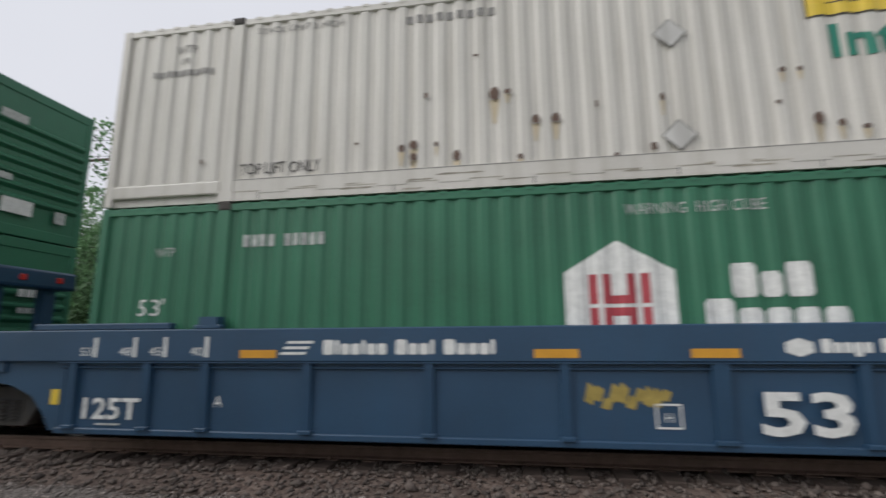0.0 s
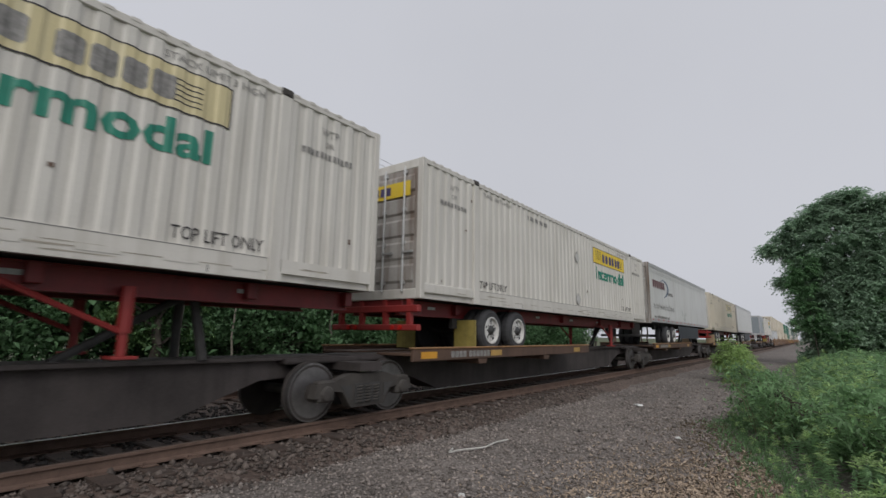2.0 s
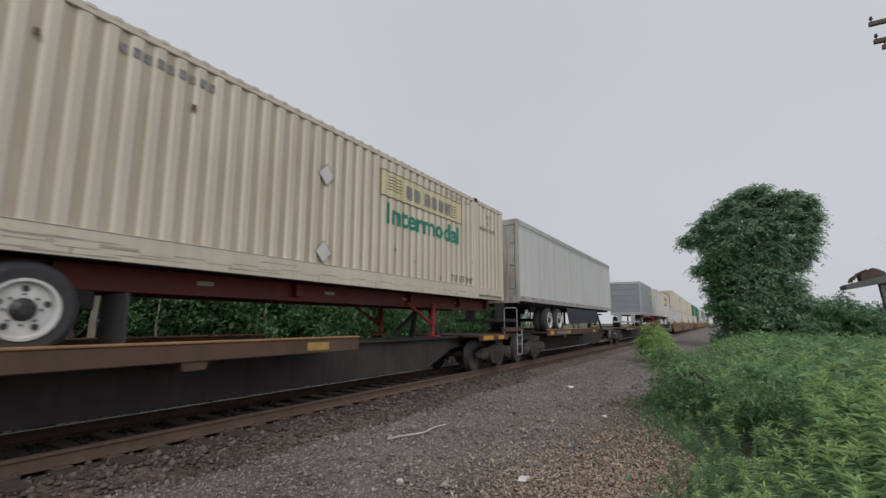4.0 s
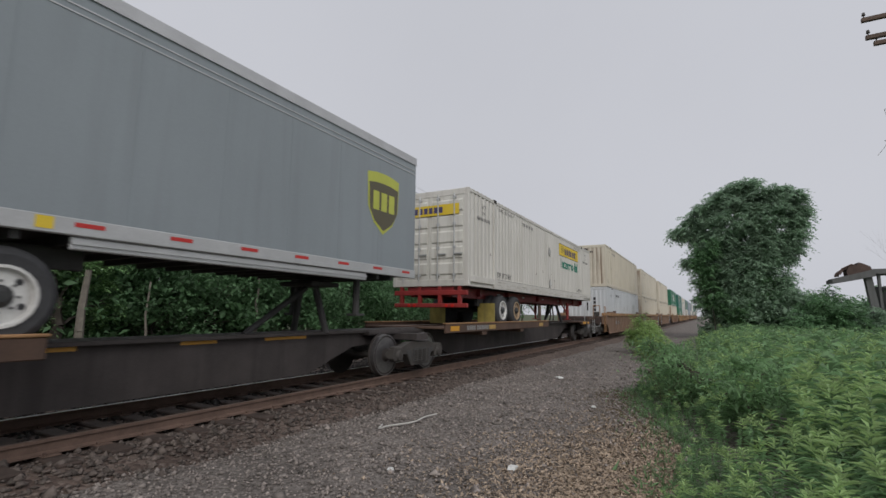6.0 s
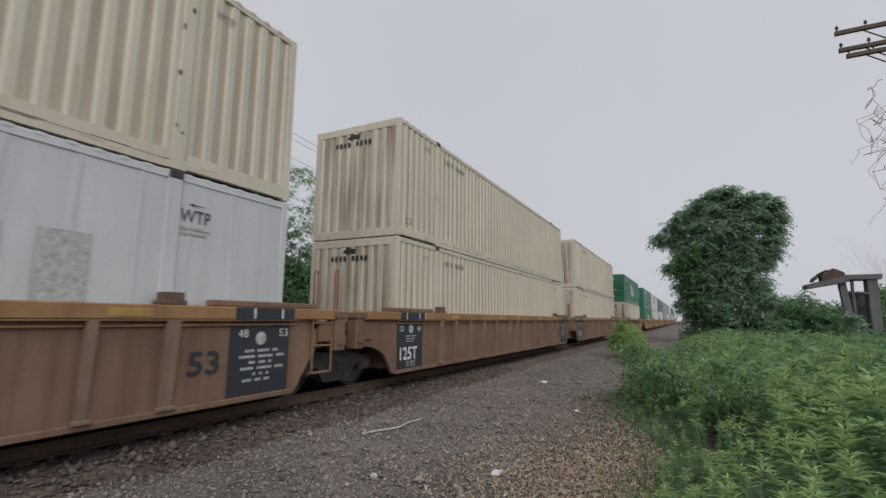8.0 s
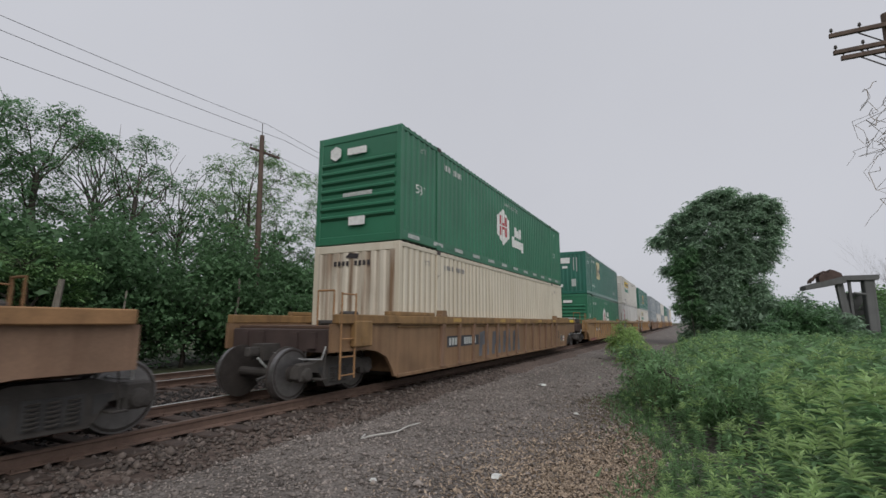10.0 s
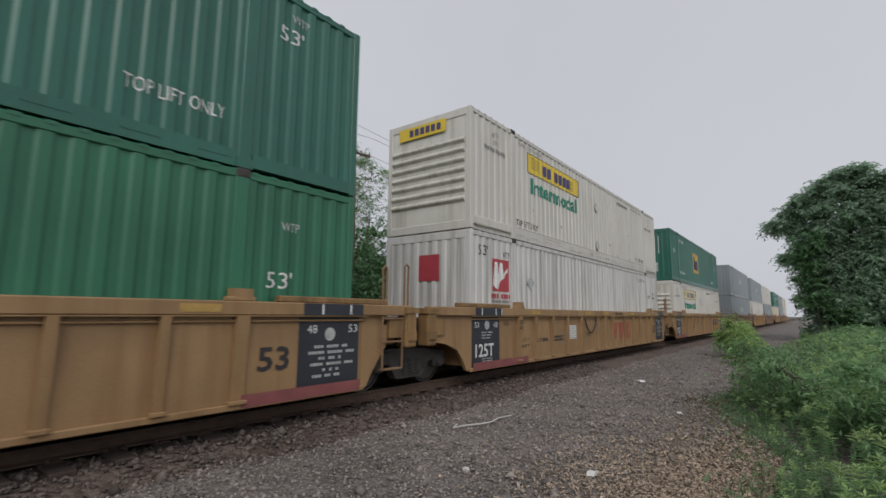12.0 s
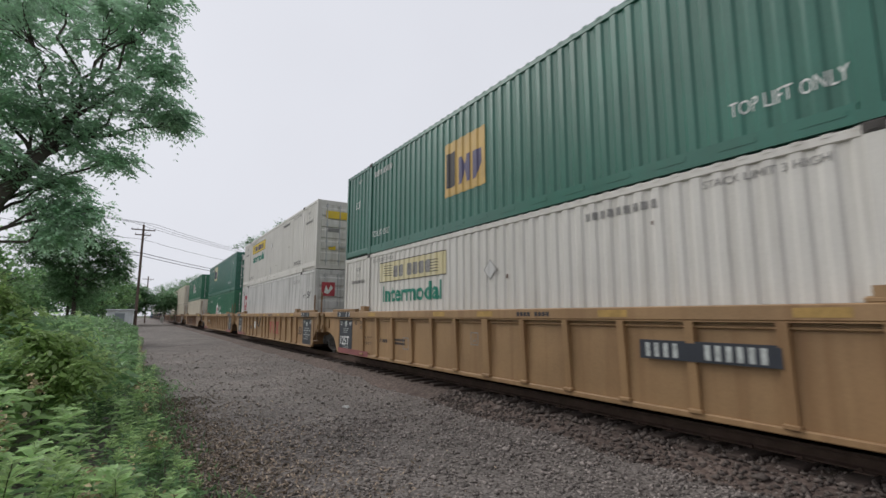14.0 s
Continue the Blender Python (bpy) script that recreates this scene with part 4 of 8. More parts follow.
    for x in (2.5, 6.2, 7.9, 10.9, 13.4):
        sign(SQUARE, x, 1.40 if chord > 1.2 else 1.17, REFLECT if paint == BLUE else REFLECTWORN, w, 0.5, 0.10, False, 0.214, "reflector", "amber reflective strip")
    if dark_panel:
        for x in (-0.1, CL - 1.06):
            sign(SQUARE, x, 0.27, dark_panel, w, 1.14, 1.06, False, 0.116, "marking_panel", "black stencilled marking panel")
            sign(SQUARE, x, 1.365, dark_panel, w, 1.14, 0.17, False, 0.213, "marking_panel")
        for x in (0.14, 0.72, 0.98, CL - 1.0, CL - .74, CL - .2):
            sign(SQUARE, x, 1.375, PALE, w, 0.035, 0.15, False, 0.217, "load_mark")
        sign("125T", 0.03, 0.46, PALE, w, 0.76, 0.29, False, 0.12, bold=.02)
        sign("53", 0.0, 1.10, PALE, w, 0.17, 0.12, False, 0.12)
        sign("48", 0.78, 1.10, PALE, w, 0.17, 0.12, False, 0.12)
        sign(DISC, 0.4, 1.05, PALEWORN, w, 0.2, 0.2, False, 0.12, "round_emblem")
        for k in range(3):
            sign(bars(9, .2, (4,)), 0.28, 0.98 - k * 0.06, PALEWORN, w, 0.45 - .06 * k, 0.025, False, 0.12, "small_print_bar")
            sign(bars(10, .2, (3,)), 0.3, 0.41 - k * 0.05, PALEWORN, w, 0.42, 0.02, False, 0.12, "small_print_bar")
        panel_print(w)
        sign("53", CL - 1.68, 0.62, INK, w, 0.48, 0.32, False, 0.12, bold=.02)
        sign("45", CL - 1.28, 1.08, INK, w, 0.18, 0.11, False, 0.12)
    return w


def panel_print(w):
    """The fine print on the panel at a well's right end."""
    sign("48", CL - .92, 1.10, PALE, w, 0.18, 0.12, False, 0.12)
    sign("53", CL - .14, 1.10, PALE, w, 0.18, 0.12, False, 0.12)
    sign(DISC, CL - .6, 0.98, PALEWORN, w, 0.2, 0.2, False, 0.12, "round_emblem")
    for k, (x, q) in enumerate(((.78, .62), (.88, .86), (.7, .42), (.84, .8), (.62, .3), (.8, .5))):
        sign(bars(int(q * 18), .25, (int(q * 6), int(q * 13))), CL - x, 0.88 - k * 0.085, PALEWORN, w, q, 0.042, False, 0.12, "small_print_bar")


def end_panel(w, ink=None):
    """The stencilled panel at a well's right end."""
    sign(SQUARE, CL - 1.06, 0.27, PLATE, w, 1.14, 1.06, False, 0.116, "marking_panel", "black stencilled marking panel")
    sign(SQUARE, CL - 1.06, 1.365, PLATE, w, 1.14, 0.17, False, 0.213, "marking_panel")
    for x in (CL - .74, CL - .2):
        sign(SQUARE, x, 1.375, PALE, w, 0.035, 0.15, False, 0.217, "load_mark")
    panel_print(w)
    sign("53", CL - 1.68, 0.62, ink or INK, w, 0.48, 0.32, False, 0.12, bold=.02)


def ochre_marks(w, mark=False, chain=True):
    """Stencils, placards and a red company mark on an ochre well."""
    sign("45", 1.25, 1.12, INK, w, 0.20, 0.12, False, 0.12)
    sign("20", 1.87, 1.16, INK, w, 0.17, 0.10, False, 0.208)
    sign("40", 1.87, 1.01, INK, w, 0.17, 0.10, False, 0.208)
    sign("IL 53' 1\"", 2.1, 0.72, INK, w, 0.45, 0.09, False, 0.116)
    sign("IW 8' 9\"", 2.1, 0.56, INK, w, 0.45, 0.09, False, 0.116)
    sign("LD LMT", 2.95, 0.68, INK, w, 0.32, 0.09, False, 0.116)
    sign(bars(6, .4), 3.31, 0.68, INK, w, 0.30, 0.09, False, 0.116, "serial_bars")
    for k in range(2):
        sign(bars(9, .3), 4.0, 0.66 + k * .09, INK, w, 0.65, 0.06, False, 0.116, "small_print_bar")
    if chain:
        sign(SQUARE, 5.12, 0.68, PALE, w, 0.52, 0.40, False, 0.116, "paper_placard", "white paper placard with fine print")
        for k in range(7):
            sign(SQUARE, 5.14, 0.705 + k * 0.053, INKGREY, w, 0.48, 0.014, False, 0.119, "small_print_bar")
    ring = [[(0, 0), (1, 0), (1, .08), (0, .08)], [(0, .92), (1, .92), (1, 1), (0, 1)], [(0, 0), (.08, 0), (.08, 1), (0, 1)], [(.92, 0), (1, 0), (1, 1), (.92, 1)]]
    sign(ring, 7.55, 0.82, INKGREY, w, 0.26, 0.26, False, 0.116, "stencil_frame")
    sign("H", 7.63, 0.86, INKGREY, w, 0.1, 0.1, False, 0.116)
    if mark:
        sign([[(0, 1), (.04, .72), (.12, 0), (.2, 0), (.27, .72), (.3, 1)], [(.33, 1), (.37, .72), (.45, 0), (.53, 0), (.6, .72), (.63, 1)], [(.66, 1), (1, 1), (.89, .5), (1, 0), (.66, 0), (.79, .5)]], 9.0, 0.52, FADERED, w, 2.08, 0.6, False, 0.122, "company_mark", "faded red company mark")
    sign(SQUARE, -0.1, 0.20, PINK, w, 2.5, 0.16, False, 0.153, "red_band", "worn red band")
    sign(ring, 4.55, .56, INKGREY, w, .3, .3, False, .116, "stencil_frame")
    sign(bars(9, .3, (4,)), 9.1, 1.41, INK, w, 0.8, 0.07, False, 0.214, "serial_bars")

    def loop(bm):
        polytube(bm, [(6.15 + i * 0.105, -0.2, 1.28 - 0.46 * math.sin(math.pi * i / 10) ** 0.8) for i in range(11)], 0.024)
        softbox(bm, 6.56, 6.80, -0.22, -0.16, 0.80, 0.86, 0.015)
    if chain:
        part("hanging_chain", "hanging_chain", loop, BLACK, w)


# ---- trailers on spine cars ----
def road_wheel(bm):
    lathe(bm, (0, 0, 0), [(0.30, 0.14), (0.31, 0.0), (0.42, -0.01), (0.48, 0.03), (0.505, 0.08), (0.505, 0.20), (0.48, 0.25), (0.3, 0.26)], 26)


def rim_ring(bm):
    lathe(bm, (0, 0, 0), [(0.27, 0.06), (0.315, 0.02), (0.315, -0.015), (0.285, -0.015), (0.272, 0.05), (0.262, 0.055)], 22)


def wheel_disc(bm):
    lathe(bm, (0, 0, 0), [(0.268, 0.075), (0.268, 0.05), (0.22, 0.035), (0.14, 0.03)], 22)


# dark disc on the wheel face, standing for the shade in a hand hole
def hand_hole(bm):
    lathe(bm, (0, 0, 0), [(0.036, 0.04), (0.036, 0.029)], 8)


def hub_cap(bm):
    lathe(bm, (0, 0, 0), [(0.12, 0.05), (0.115, 0.01), (0.07, -0.03), (0.055, -0.045)], 14)
    for k in range(8):
        a = k * math.tau / 8
        lathe(bm, (0.155 * math.cos(a), 0, 0.155 * math.sin(a)), [(0.014, 0.04), (0.014, 0.01)], 6)


def axles(parent, xs, z, rim=None, first=None, disc=None):
    for i, x in enumerate(xs):
        part("axle", "trailer_axle", lambda bm: tube(bm, (0, 0.2, 0), (0, CW - 0.2, 0), 0.07, 8), BLACK, parent, at=Matrix.Translation((x, 0, z)))
        for y, s in ((0.06, 1), (0.36, 1), (CW - 0.06, -1), (CW - 0.36, -1)):
            f = Matrix.Translation((x, y, z)) @ Matrix.Diagonal((1, s, 1, 1))
            w = part("wheel", "road_wheel", road_wheel, TYRE, parent, "black rubber truck tyre", f)
            r_ = (rim if i else first) or RIM
            part("rim", "rim_ring", rim_ring, r_, w)
            d_ = part("wheel_disc", "wheel_disc", wheel_disc, disc or r_, w)
            for k in range(5):
                a = k * math.tau / 5 + x
                part("hand_hole", "hand_hole", hand_hole, TYRE, d_, at=Matrix.Translation((0.21 * math.cos(a), 0, 0.21 * math.sin(a))))
            part("hub", "hub_cap", hub_cap, HUB, w)


def chassis(u, z, doors, rim2=None, disc=None, frame_paint=None, flap=None):
    """A red container chassis; doors: the end at which its wheels are."""
    c = root("container_chassis", "dark red steel trailer chassis with dual wheels carrying a container", "trailer chassis", "container chassis")
    frame_paint = frame_paint or RED
    rear = -1 if doors == 'left' else 1
    xr = lambda q: q if rear < 0 else CL - q
    for y in (0.62, CW - 0.72):
        part("frame_beam", "frame_beam", lambda bm: (softbox(bm, 0.1, CL - 0.1, 0, 0.1, -0.30, 0.0, 0.01), box(bm, 0.1, CL - 0.1, -0.05, 0.15, -0.31, -0.285), box(bm, 0.1, CL - 0.1, -0.05, 0.15, -0.02, 0.0)), frame_paint, c, at=Matrix.Translation((0, y, 0)))
    for x in (0.05, 1.9, 4.4, 8, 11.6, 14.1, CL - .2):
        part("bolster", "chassis_bolster", lambda bm: softbox(bm, 0, 0.16, 0.5, CW - 0.5, -0.24, 0.0, 0.01), frame_paint, c, at=Matrix.Translation((x, 0, 0)))
    for k in range(6):
        sign(SQUARE, 1.0 + k * 2.6, -0.16, PALEWORN, c, 0.26, 0.06, False, -0.61, "reflective_strip")
    zw = 1.53 - z
    axles(c, (xr(2.75), xr(4.05)), zw, rim2, RIM, disc)
    a, b = sorted((xr(1.9), xr(4.9)))
    part("slider", ("slider", rear), lambda bm: [softbox(bm, a, b, y, y + .1, -0.55, -0.3, 0.01) for y in (.6, CW - .7)] + [softbox(bm, (a + b) / 2 - .05, (a + b) / 2 + .05, .4, CW - .4, zw, -0.3, 0.01)], BLACK, c)
    for k in ((-1.05, 1.05) if flap is None else (-.84,)):
        x = (xr(2.75) + xr(4.05)) / 2 + k * 1.55
        for y in (0.08, CW - 0.7):
            part("mud_flap", "mud_flap", lambda bm: softbox(bm, -0.015, 0.015, 0, 0.6, -0.05, 0.62, 0.006), flap or ((YELLOW if rear > 0 else TAN) if (k > 0) == (rear > 0) else TYRE), c, at=Matrix.Translation((x, y, zw - 0.4)))
    x0 = xr(0.06)
    part("rear_bumper", "rear_bumper", lambda bm: (softbox(bm, -0.06, 0.06, 0.05, CW - .05, -0.62, -0.50, 0.015), [box(bm, -0.05, 0.05, y, y + .1, -0.5, 0.0) for y in (.25, .9, CW - 1.0, CW - .35)], softbox(bm, -0.06, 0.06, 0.05, CW - .05, -0.26, -0.12, 0.015)), BRIGHTRED, c, at=Matrix.Translation((x0, 0, 0)))
    for y in (.5, .7, CW - .6, CW - .8):
        part("tail_lamp", "tail_lamp", lambda bm: lathe(bm, (0, 0, 0), [(0.05, 0.02), (0.05, -0.02)], 10), LAMPRED, c, at=Matrix.Translation((x0 + rear * 0.07, y, -0.56)) @ LEFT)
    xl = xr(CL - 3.6)
    for y in (0.45, CW - 0.45):
        part("landing_leg", "landing_leg", lambda bm: (tube(bm, (0, 0, -0.2), (0, 0, -0.75), 0.08, 8), tube(bm, (0, 0, -0.75), (0, 0, -1.02), 0.055, 8), softbox(bm, -0.14, 0.14, -0.14, 0.14, -1.05, -1.01, 0.008)), BRIGHTRED, c, at=Matrix.Translation((xl, y, 0)))
        part("leg_brace", ("leg_brace", rear), lambda bm: tube(bm, (0, 0, -0.75), (rear * 1.2, 0, -0.22), 0.035, 6), BRIGHTRED, c, at=Matrix.Translation((xl, y, 0)))
    load(c, u, SIDE, z)
    return c


def van(u, z, length, paint, label, doors_paint, h=2.82, wheels=(3.6, 4.95), skirt=False, rim=None):
    """A smooth dry-van road trailer with its rear doors at the left end."""
    c = root("road_trailer", label, "trailer", "road trailers")
    part("side_wall", ("van_side", length), lambda bm: softbox(bm, 0.06, length - 0.02, 0.0, 0.05, 0.24, h - 0.16, 0.01), paint, c)
    for i in range(int((length - 1) / 1.22) + 1):
        part("panel_seam", ("panel_seam", h), lambda bm: box(bm, 0, 0.01, -0.003, 0.004, 0.25, h - .17), paint, c, at=Matrix.Translation((i * 1.22 + .6, 0, 0)))
    part("side_wall", ("van_side", length), lambda bm: None, paint, c, at=Matrix.Translation((0, CW, 0)) @ Matrix.Diagonal((1, -1, 1, 1)))
    part("front_wall", ("van_front", length), lambda bm: softbox(bm, length - 0.05, length, 0.05, CW - 0.05, 0.1, h - .02, 0.015), paint, c)
    part("roof", ("van_roof", length), lambda bm: box(bm, 0.03, length - 0.03, 0.04, CW - 0.04, h - 0.06, h - 0.02), SILVER, c)
    part("van_floor", ("van_floor", length), lambda bm: box(bm, 0.05, length - 0.05, 0.05, CW - 0.05, 0.10, 0.22), BLACK, c)
    for i in range(int((length - .6) / .5)):
        part("cross_member", "cross_member", lambda bm: box(bm, 0, .08, 0.08, CW - .08, -0.03, 0.10), BLACK, c, at=Matrix.Translation((i * .5 + .3, 0, 0)))
    for far in (0, 1):
        m = Matrix.Identity(4) if not far else Matrix.Translation((0, CW, 0)) @ Matrix.Diagonal((1, -1, 1, 1))
        part("top_rail", ("van_top", length), lambda bm: (softbox(bm, 0, length, -0.012, 0.06, h - 0.17, h, 0.012), box(bm, 0.05, length, -0.02, -0.01, h - .19, h - .165)), SILVER, c, at=m)
        part("bottom_rail", ("van_bottom", length), lambda bm: softbox(bm, 0, length, -0.014, 0.06, 0.06, 0.25, 0.012), SILVER, c, at=m)
        part("corner_post", "van_post", lambda bm: softbox(bm, -0.01, 0.12, -0.016, 0.1, 0, h, 0.015), SILVER if skirt is False else DIRTYDOOR, c, at=m)
        for zz in (h - .34, h - .43):
            part("trim_line", ("trim_line", length, zz), lambda bm: box(bm, 0.12, length - .04, -0.008, 0.004, zz, zz + .018), SILVER, c, at=m)
    x = 0.25
    while x < length - 0.3:
        sign(SQUARE, x, 0.155, LAMPRED, c, 0.30, 0.05, False, 0.018, "reflective_strip")
        x += 1.05
    m = Matrix.Translation((0, CW - 0.11, 0.2)) @ LEFT
    if length > 10:
        for k in (0, 1):
            leaf = part("door", "van_door", lambda bm: softbox(bm, 0.01, (CW - .22) / 2 - .01, 0.0, 0.05, 0.0, h - .4, 0.012), doors_paint, c, at=m @ Matrix.Translation((k * (CW - .22) / 2, 0, 0)))
            part("locking_rod", "locking_rod", rod, SILVER, leaf, at=Matrix.Translation((0.75 if k == 0 else 0.4, 0, -0.1)))
            for zz in (.3, 1.1, 1.9):
                part("hinge", "hinge", lambda bm: box(bm, 0, 0.1, -0.03, 0.0, 0, 0.06), SILVER, leaf, at=Matrix.Translation((0.02 if k == 0 else 1.05, 0, zz)))
    else:
        for k in range(5):
            part("door_panel", "roll_door_panel", lambda bm: softbox(bm, 0.0, CW - .24, 0.0, 0.04, 0.006, (h - .42) / 5 - .006, 0.01), doors_paint, c, at=m @ Matrix.Translation((0.01, 0, k * (h - .42) / 5)))
    part("rear_frame", ("rear_frame", skirt), lambda bm: (softbox(bm, -0.02, 0.10, 0.02, CW - .02, h - .22, h - .005, 0.015), softbox(bm, -0.02, 0.12, 0.02, CW - .02, 0.0, 0.22, 0.015)), SILVER if not skirt else DIRTYDOOR, c)
    part("rear_guard", "rear_guard", lambda bm: (softbox(bm, -0.02, 0.08, 0.15, CW - .15, -0.66, -0.55, 0.01), [softbox(bm, 0, 0.08, y, y + .35, -0.6, 0.02, 0.01) for y in (.55, CW - .9)]), SILVER if not skirt else BLACK, c)
    zw = 1.53 - z
    axles(c, wheels, zw, rim, rim)
    a, b = max(.1, wheels[0] - 0.9), wheels[-1] + 0.9
    part("slider", ("van_slider", length), lambda bm: [softbox(bm, a, b, y, y + .1, -0.28, -0.02, 0.01) for y in (.55, CW - .65)], BLACK, c)
    if skirt:
        part("side_skirt", "side_skirt", lambda bm: (prism(bm, [(6.0, -0.02), (12.2, -0.02), (12.2, -0.70), (6.4, -0.72)], 0.02, 0.04)), PLATE, c, "dark grey aerodynamic side skirt")
    for y in (0.4, CW - 0.4):
        part("landing_leg", "van_leg", lambda bm: (tube(bm, (0, 0, 0.1), (0, 0, -0.75), 0.07, 8), softbox(bm, -0.13, 0.13, -0.13, 0.13, -0.80, -0.75, 0.008)), BLACK, c, at=Matrix.Translation((length - (2.9 if length > 10 else 1.6), y, 0)))
    load(c, u, SIDE, z)
    return c


def spine_unit(x0, x1, side, label, truck_left=True, truck_right=False, hitch=True, grab=False):
    """One platform of an articulated spine car between its bogies. side: the end that carries the wheel deck; 'both' for a long deck."""
    w = root("spine_car", label, "rail car", "spine cars")
    n = x1 - x0
    a, b = {'left': (0.9, 9.9), 'right': (n - 10.0, n - 0.9), 'both': (1.55, 11.1)}[side]
    k = round(n, 1)
    part("centre_sill", ("centre_sill", k), lambda bm: (prism(bm, [(0.2, .98), (n - .2, .98), (n - .2, .72), (n - 1.6, .66), (n - 2.9, .215), (2.9, .215), (1.6, .66), (0.2, .72)], 0.98, CW - 0.98), softbox(bm, 0.1, n - .1, 0.85, CW - .85, .96, 1.02, 0.01)), SILL, w)
    for y0, y1 in ((0.02, 0.95), (CW - 0.95, CW - 0.02)):
        part("wheel_deck", ("wheel_deck", k, side, round(y0, 1)), lambda bm: softbox(bm, a, b, y0, y1, 1.0, 1.05, 0.01), DECKBROWN, w)
    for far in (0, 1):
        m = Matrix.Identity(4) if not far else Matrix.Translation((0, CW, 0)) @ Matrix.Diagonal((1, -1, 1, 1))
        part("deck_side_beam", ("deck_side_beam", k, side), lambda bm: softbox(bm, a, b, -0.02, 0.05, 0.90, 1.13, 0.012), DECKBROWN, w, at=m)
        part("deck_lip", ("deck_lip", k, side), lambda bm: softbox(bm, a - .02, b + .02, -0.035, 0.08, 1.13, 1.165, 0.01), RUSTEDGE, w, at=m)
        for q in (0.25, 0.62):
            part("deck_bracket", "deck_bracket", lambda bm: prism(bm, [(0, .90), (.38, .90), (.34, .79), (.04, .79)], 0.0, 0.9), DECKBROWN, w, at=m @ Matrix.Translation((a + (b - a) * q, 0, 0)))
    for q in (0.02, 0.3, 0.85):
        sign(SQUARE, a + (b - a) * q + .05, 0.95, REFLECT if q < .1 else REFLECTWORN, w, 0.5, 0.13, False, 0.024, "reflector", "amber reflective strip")
    sign(blocks("AAAA AAAAAA"), a + 1.2, 0.95, INKGREY, w, 1.5, 0.13, False, 0.024, "serial_bars")
    hx = n - 2.6 if side in ('left', 'both') else 2.6
    if hitch:
        s = 1 if side in ('left', 'both') else -1
        part("hitch", ("hitch", s), lambda bm: (tube(bm, (0, CW / 2 - .45, 1.0), (s * -.1, CW / 2 - .2, 1.95), .07, 8), tube(bm, (0, CW / 2 + .45, 1.0), (s * -.1, CW / 2 + .2, 1.95), .07, 8), tube(bm, (s * -1.6, CW / 2, 1.0), (s * -.15, CW / 2, 1.9), .06, 8), softbox(bm, -.45, .35, CW / 2 - .45, CW / 2 + .45, 1.93, 2.02, .02)), BLACK, w, "folding steel trailer hitch", Matrix.Translation((hx, 0, 0)))
    for s, on, x in ((-1, truck_left, 0.0), (1, truck_right, n)):
        if on:
            truck(w, x)
            part("end_deck", ("end_deck", s), lambda bm: (softbox(bm, -1.3, 1.3, 0.75, CW - .75, .90, 1.0, .015), softbox(bm, -.25, .25, .15, CW - .15, .78, .92, .02)), SILL, w, at=Matrix.Translation((x, 0, 0)))
    if truck_right:
        part("end_plate", "spine_end_plate", lambda bm: (softbox(bm, -1.6, .35, -.02, .1, .89, 1.06, .012), softbox(bm, .1, 1.55, -.02, .1, 1.14, 1.27, .012), softbox(bm, -1.5, 1.4, .1, CW - .1, 1.0, 1.05, .012)), DECKBROWN, w, at=Matrix.Translation((n, 0, 0)))
        sign(SQUARE, n - 1.5, .92, REFLECT, w, .68, .12, False, .024, "reflector", "amber reflective strip")
        sign(SQUARE, n - .45, .92, REFLECT, w, .45, .11, False, .024, "reflector", "amber reflective strip")
        spine_ladder(w, Matrix.Translation((n + 1.3, .05, 0)))
    if grab:
        part("end_step", "end_step", lambda bm: (softbox(bm, -1.5, 1.3, -.02, .12, 1.05, 1.24, .012), softbox(bm, .6, 2.2, -.03, .1, .93, 1.08, .012)), YELLOW, w)
        part("grab_iron", "grab_iron", lambda bm: (tube(bm, (-1.3, .02, 1.24), (-1.3, .02, 1.5), .015, 6), tube(bm, (-.4, .02, 1.24), (-.4, .02, 1.5), .015, 6), tube(bm, (-1.3, .02, 1.5), (-.4, .02, 1.5), .015, 6)), SILVER, w)
        coupler(w, -2.2, -1.2)
    load(w, x0, SIDE, 0)
    return w

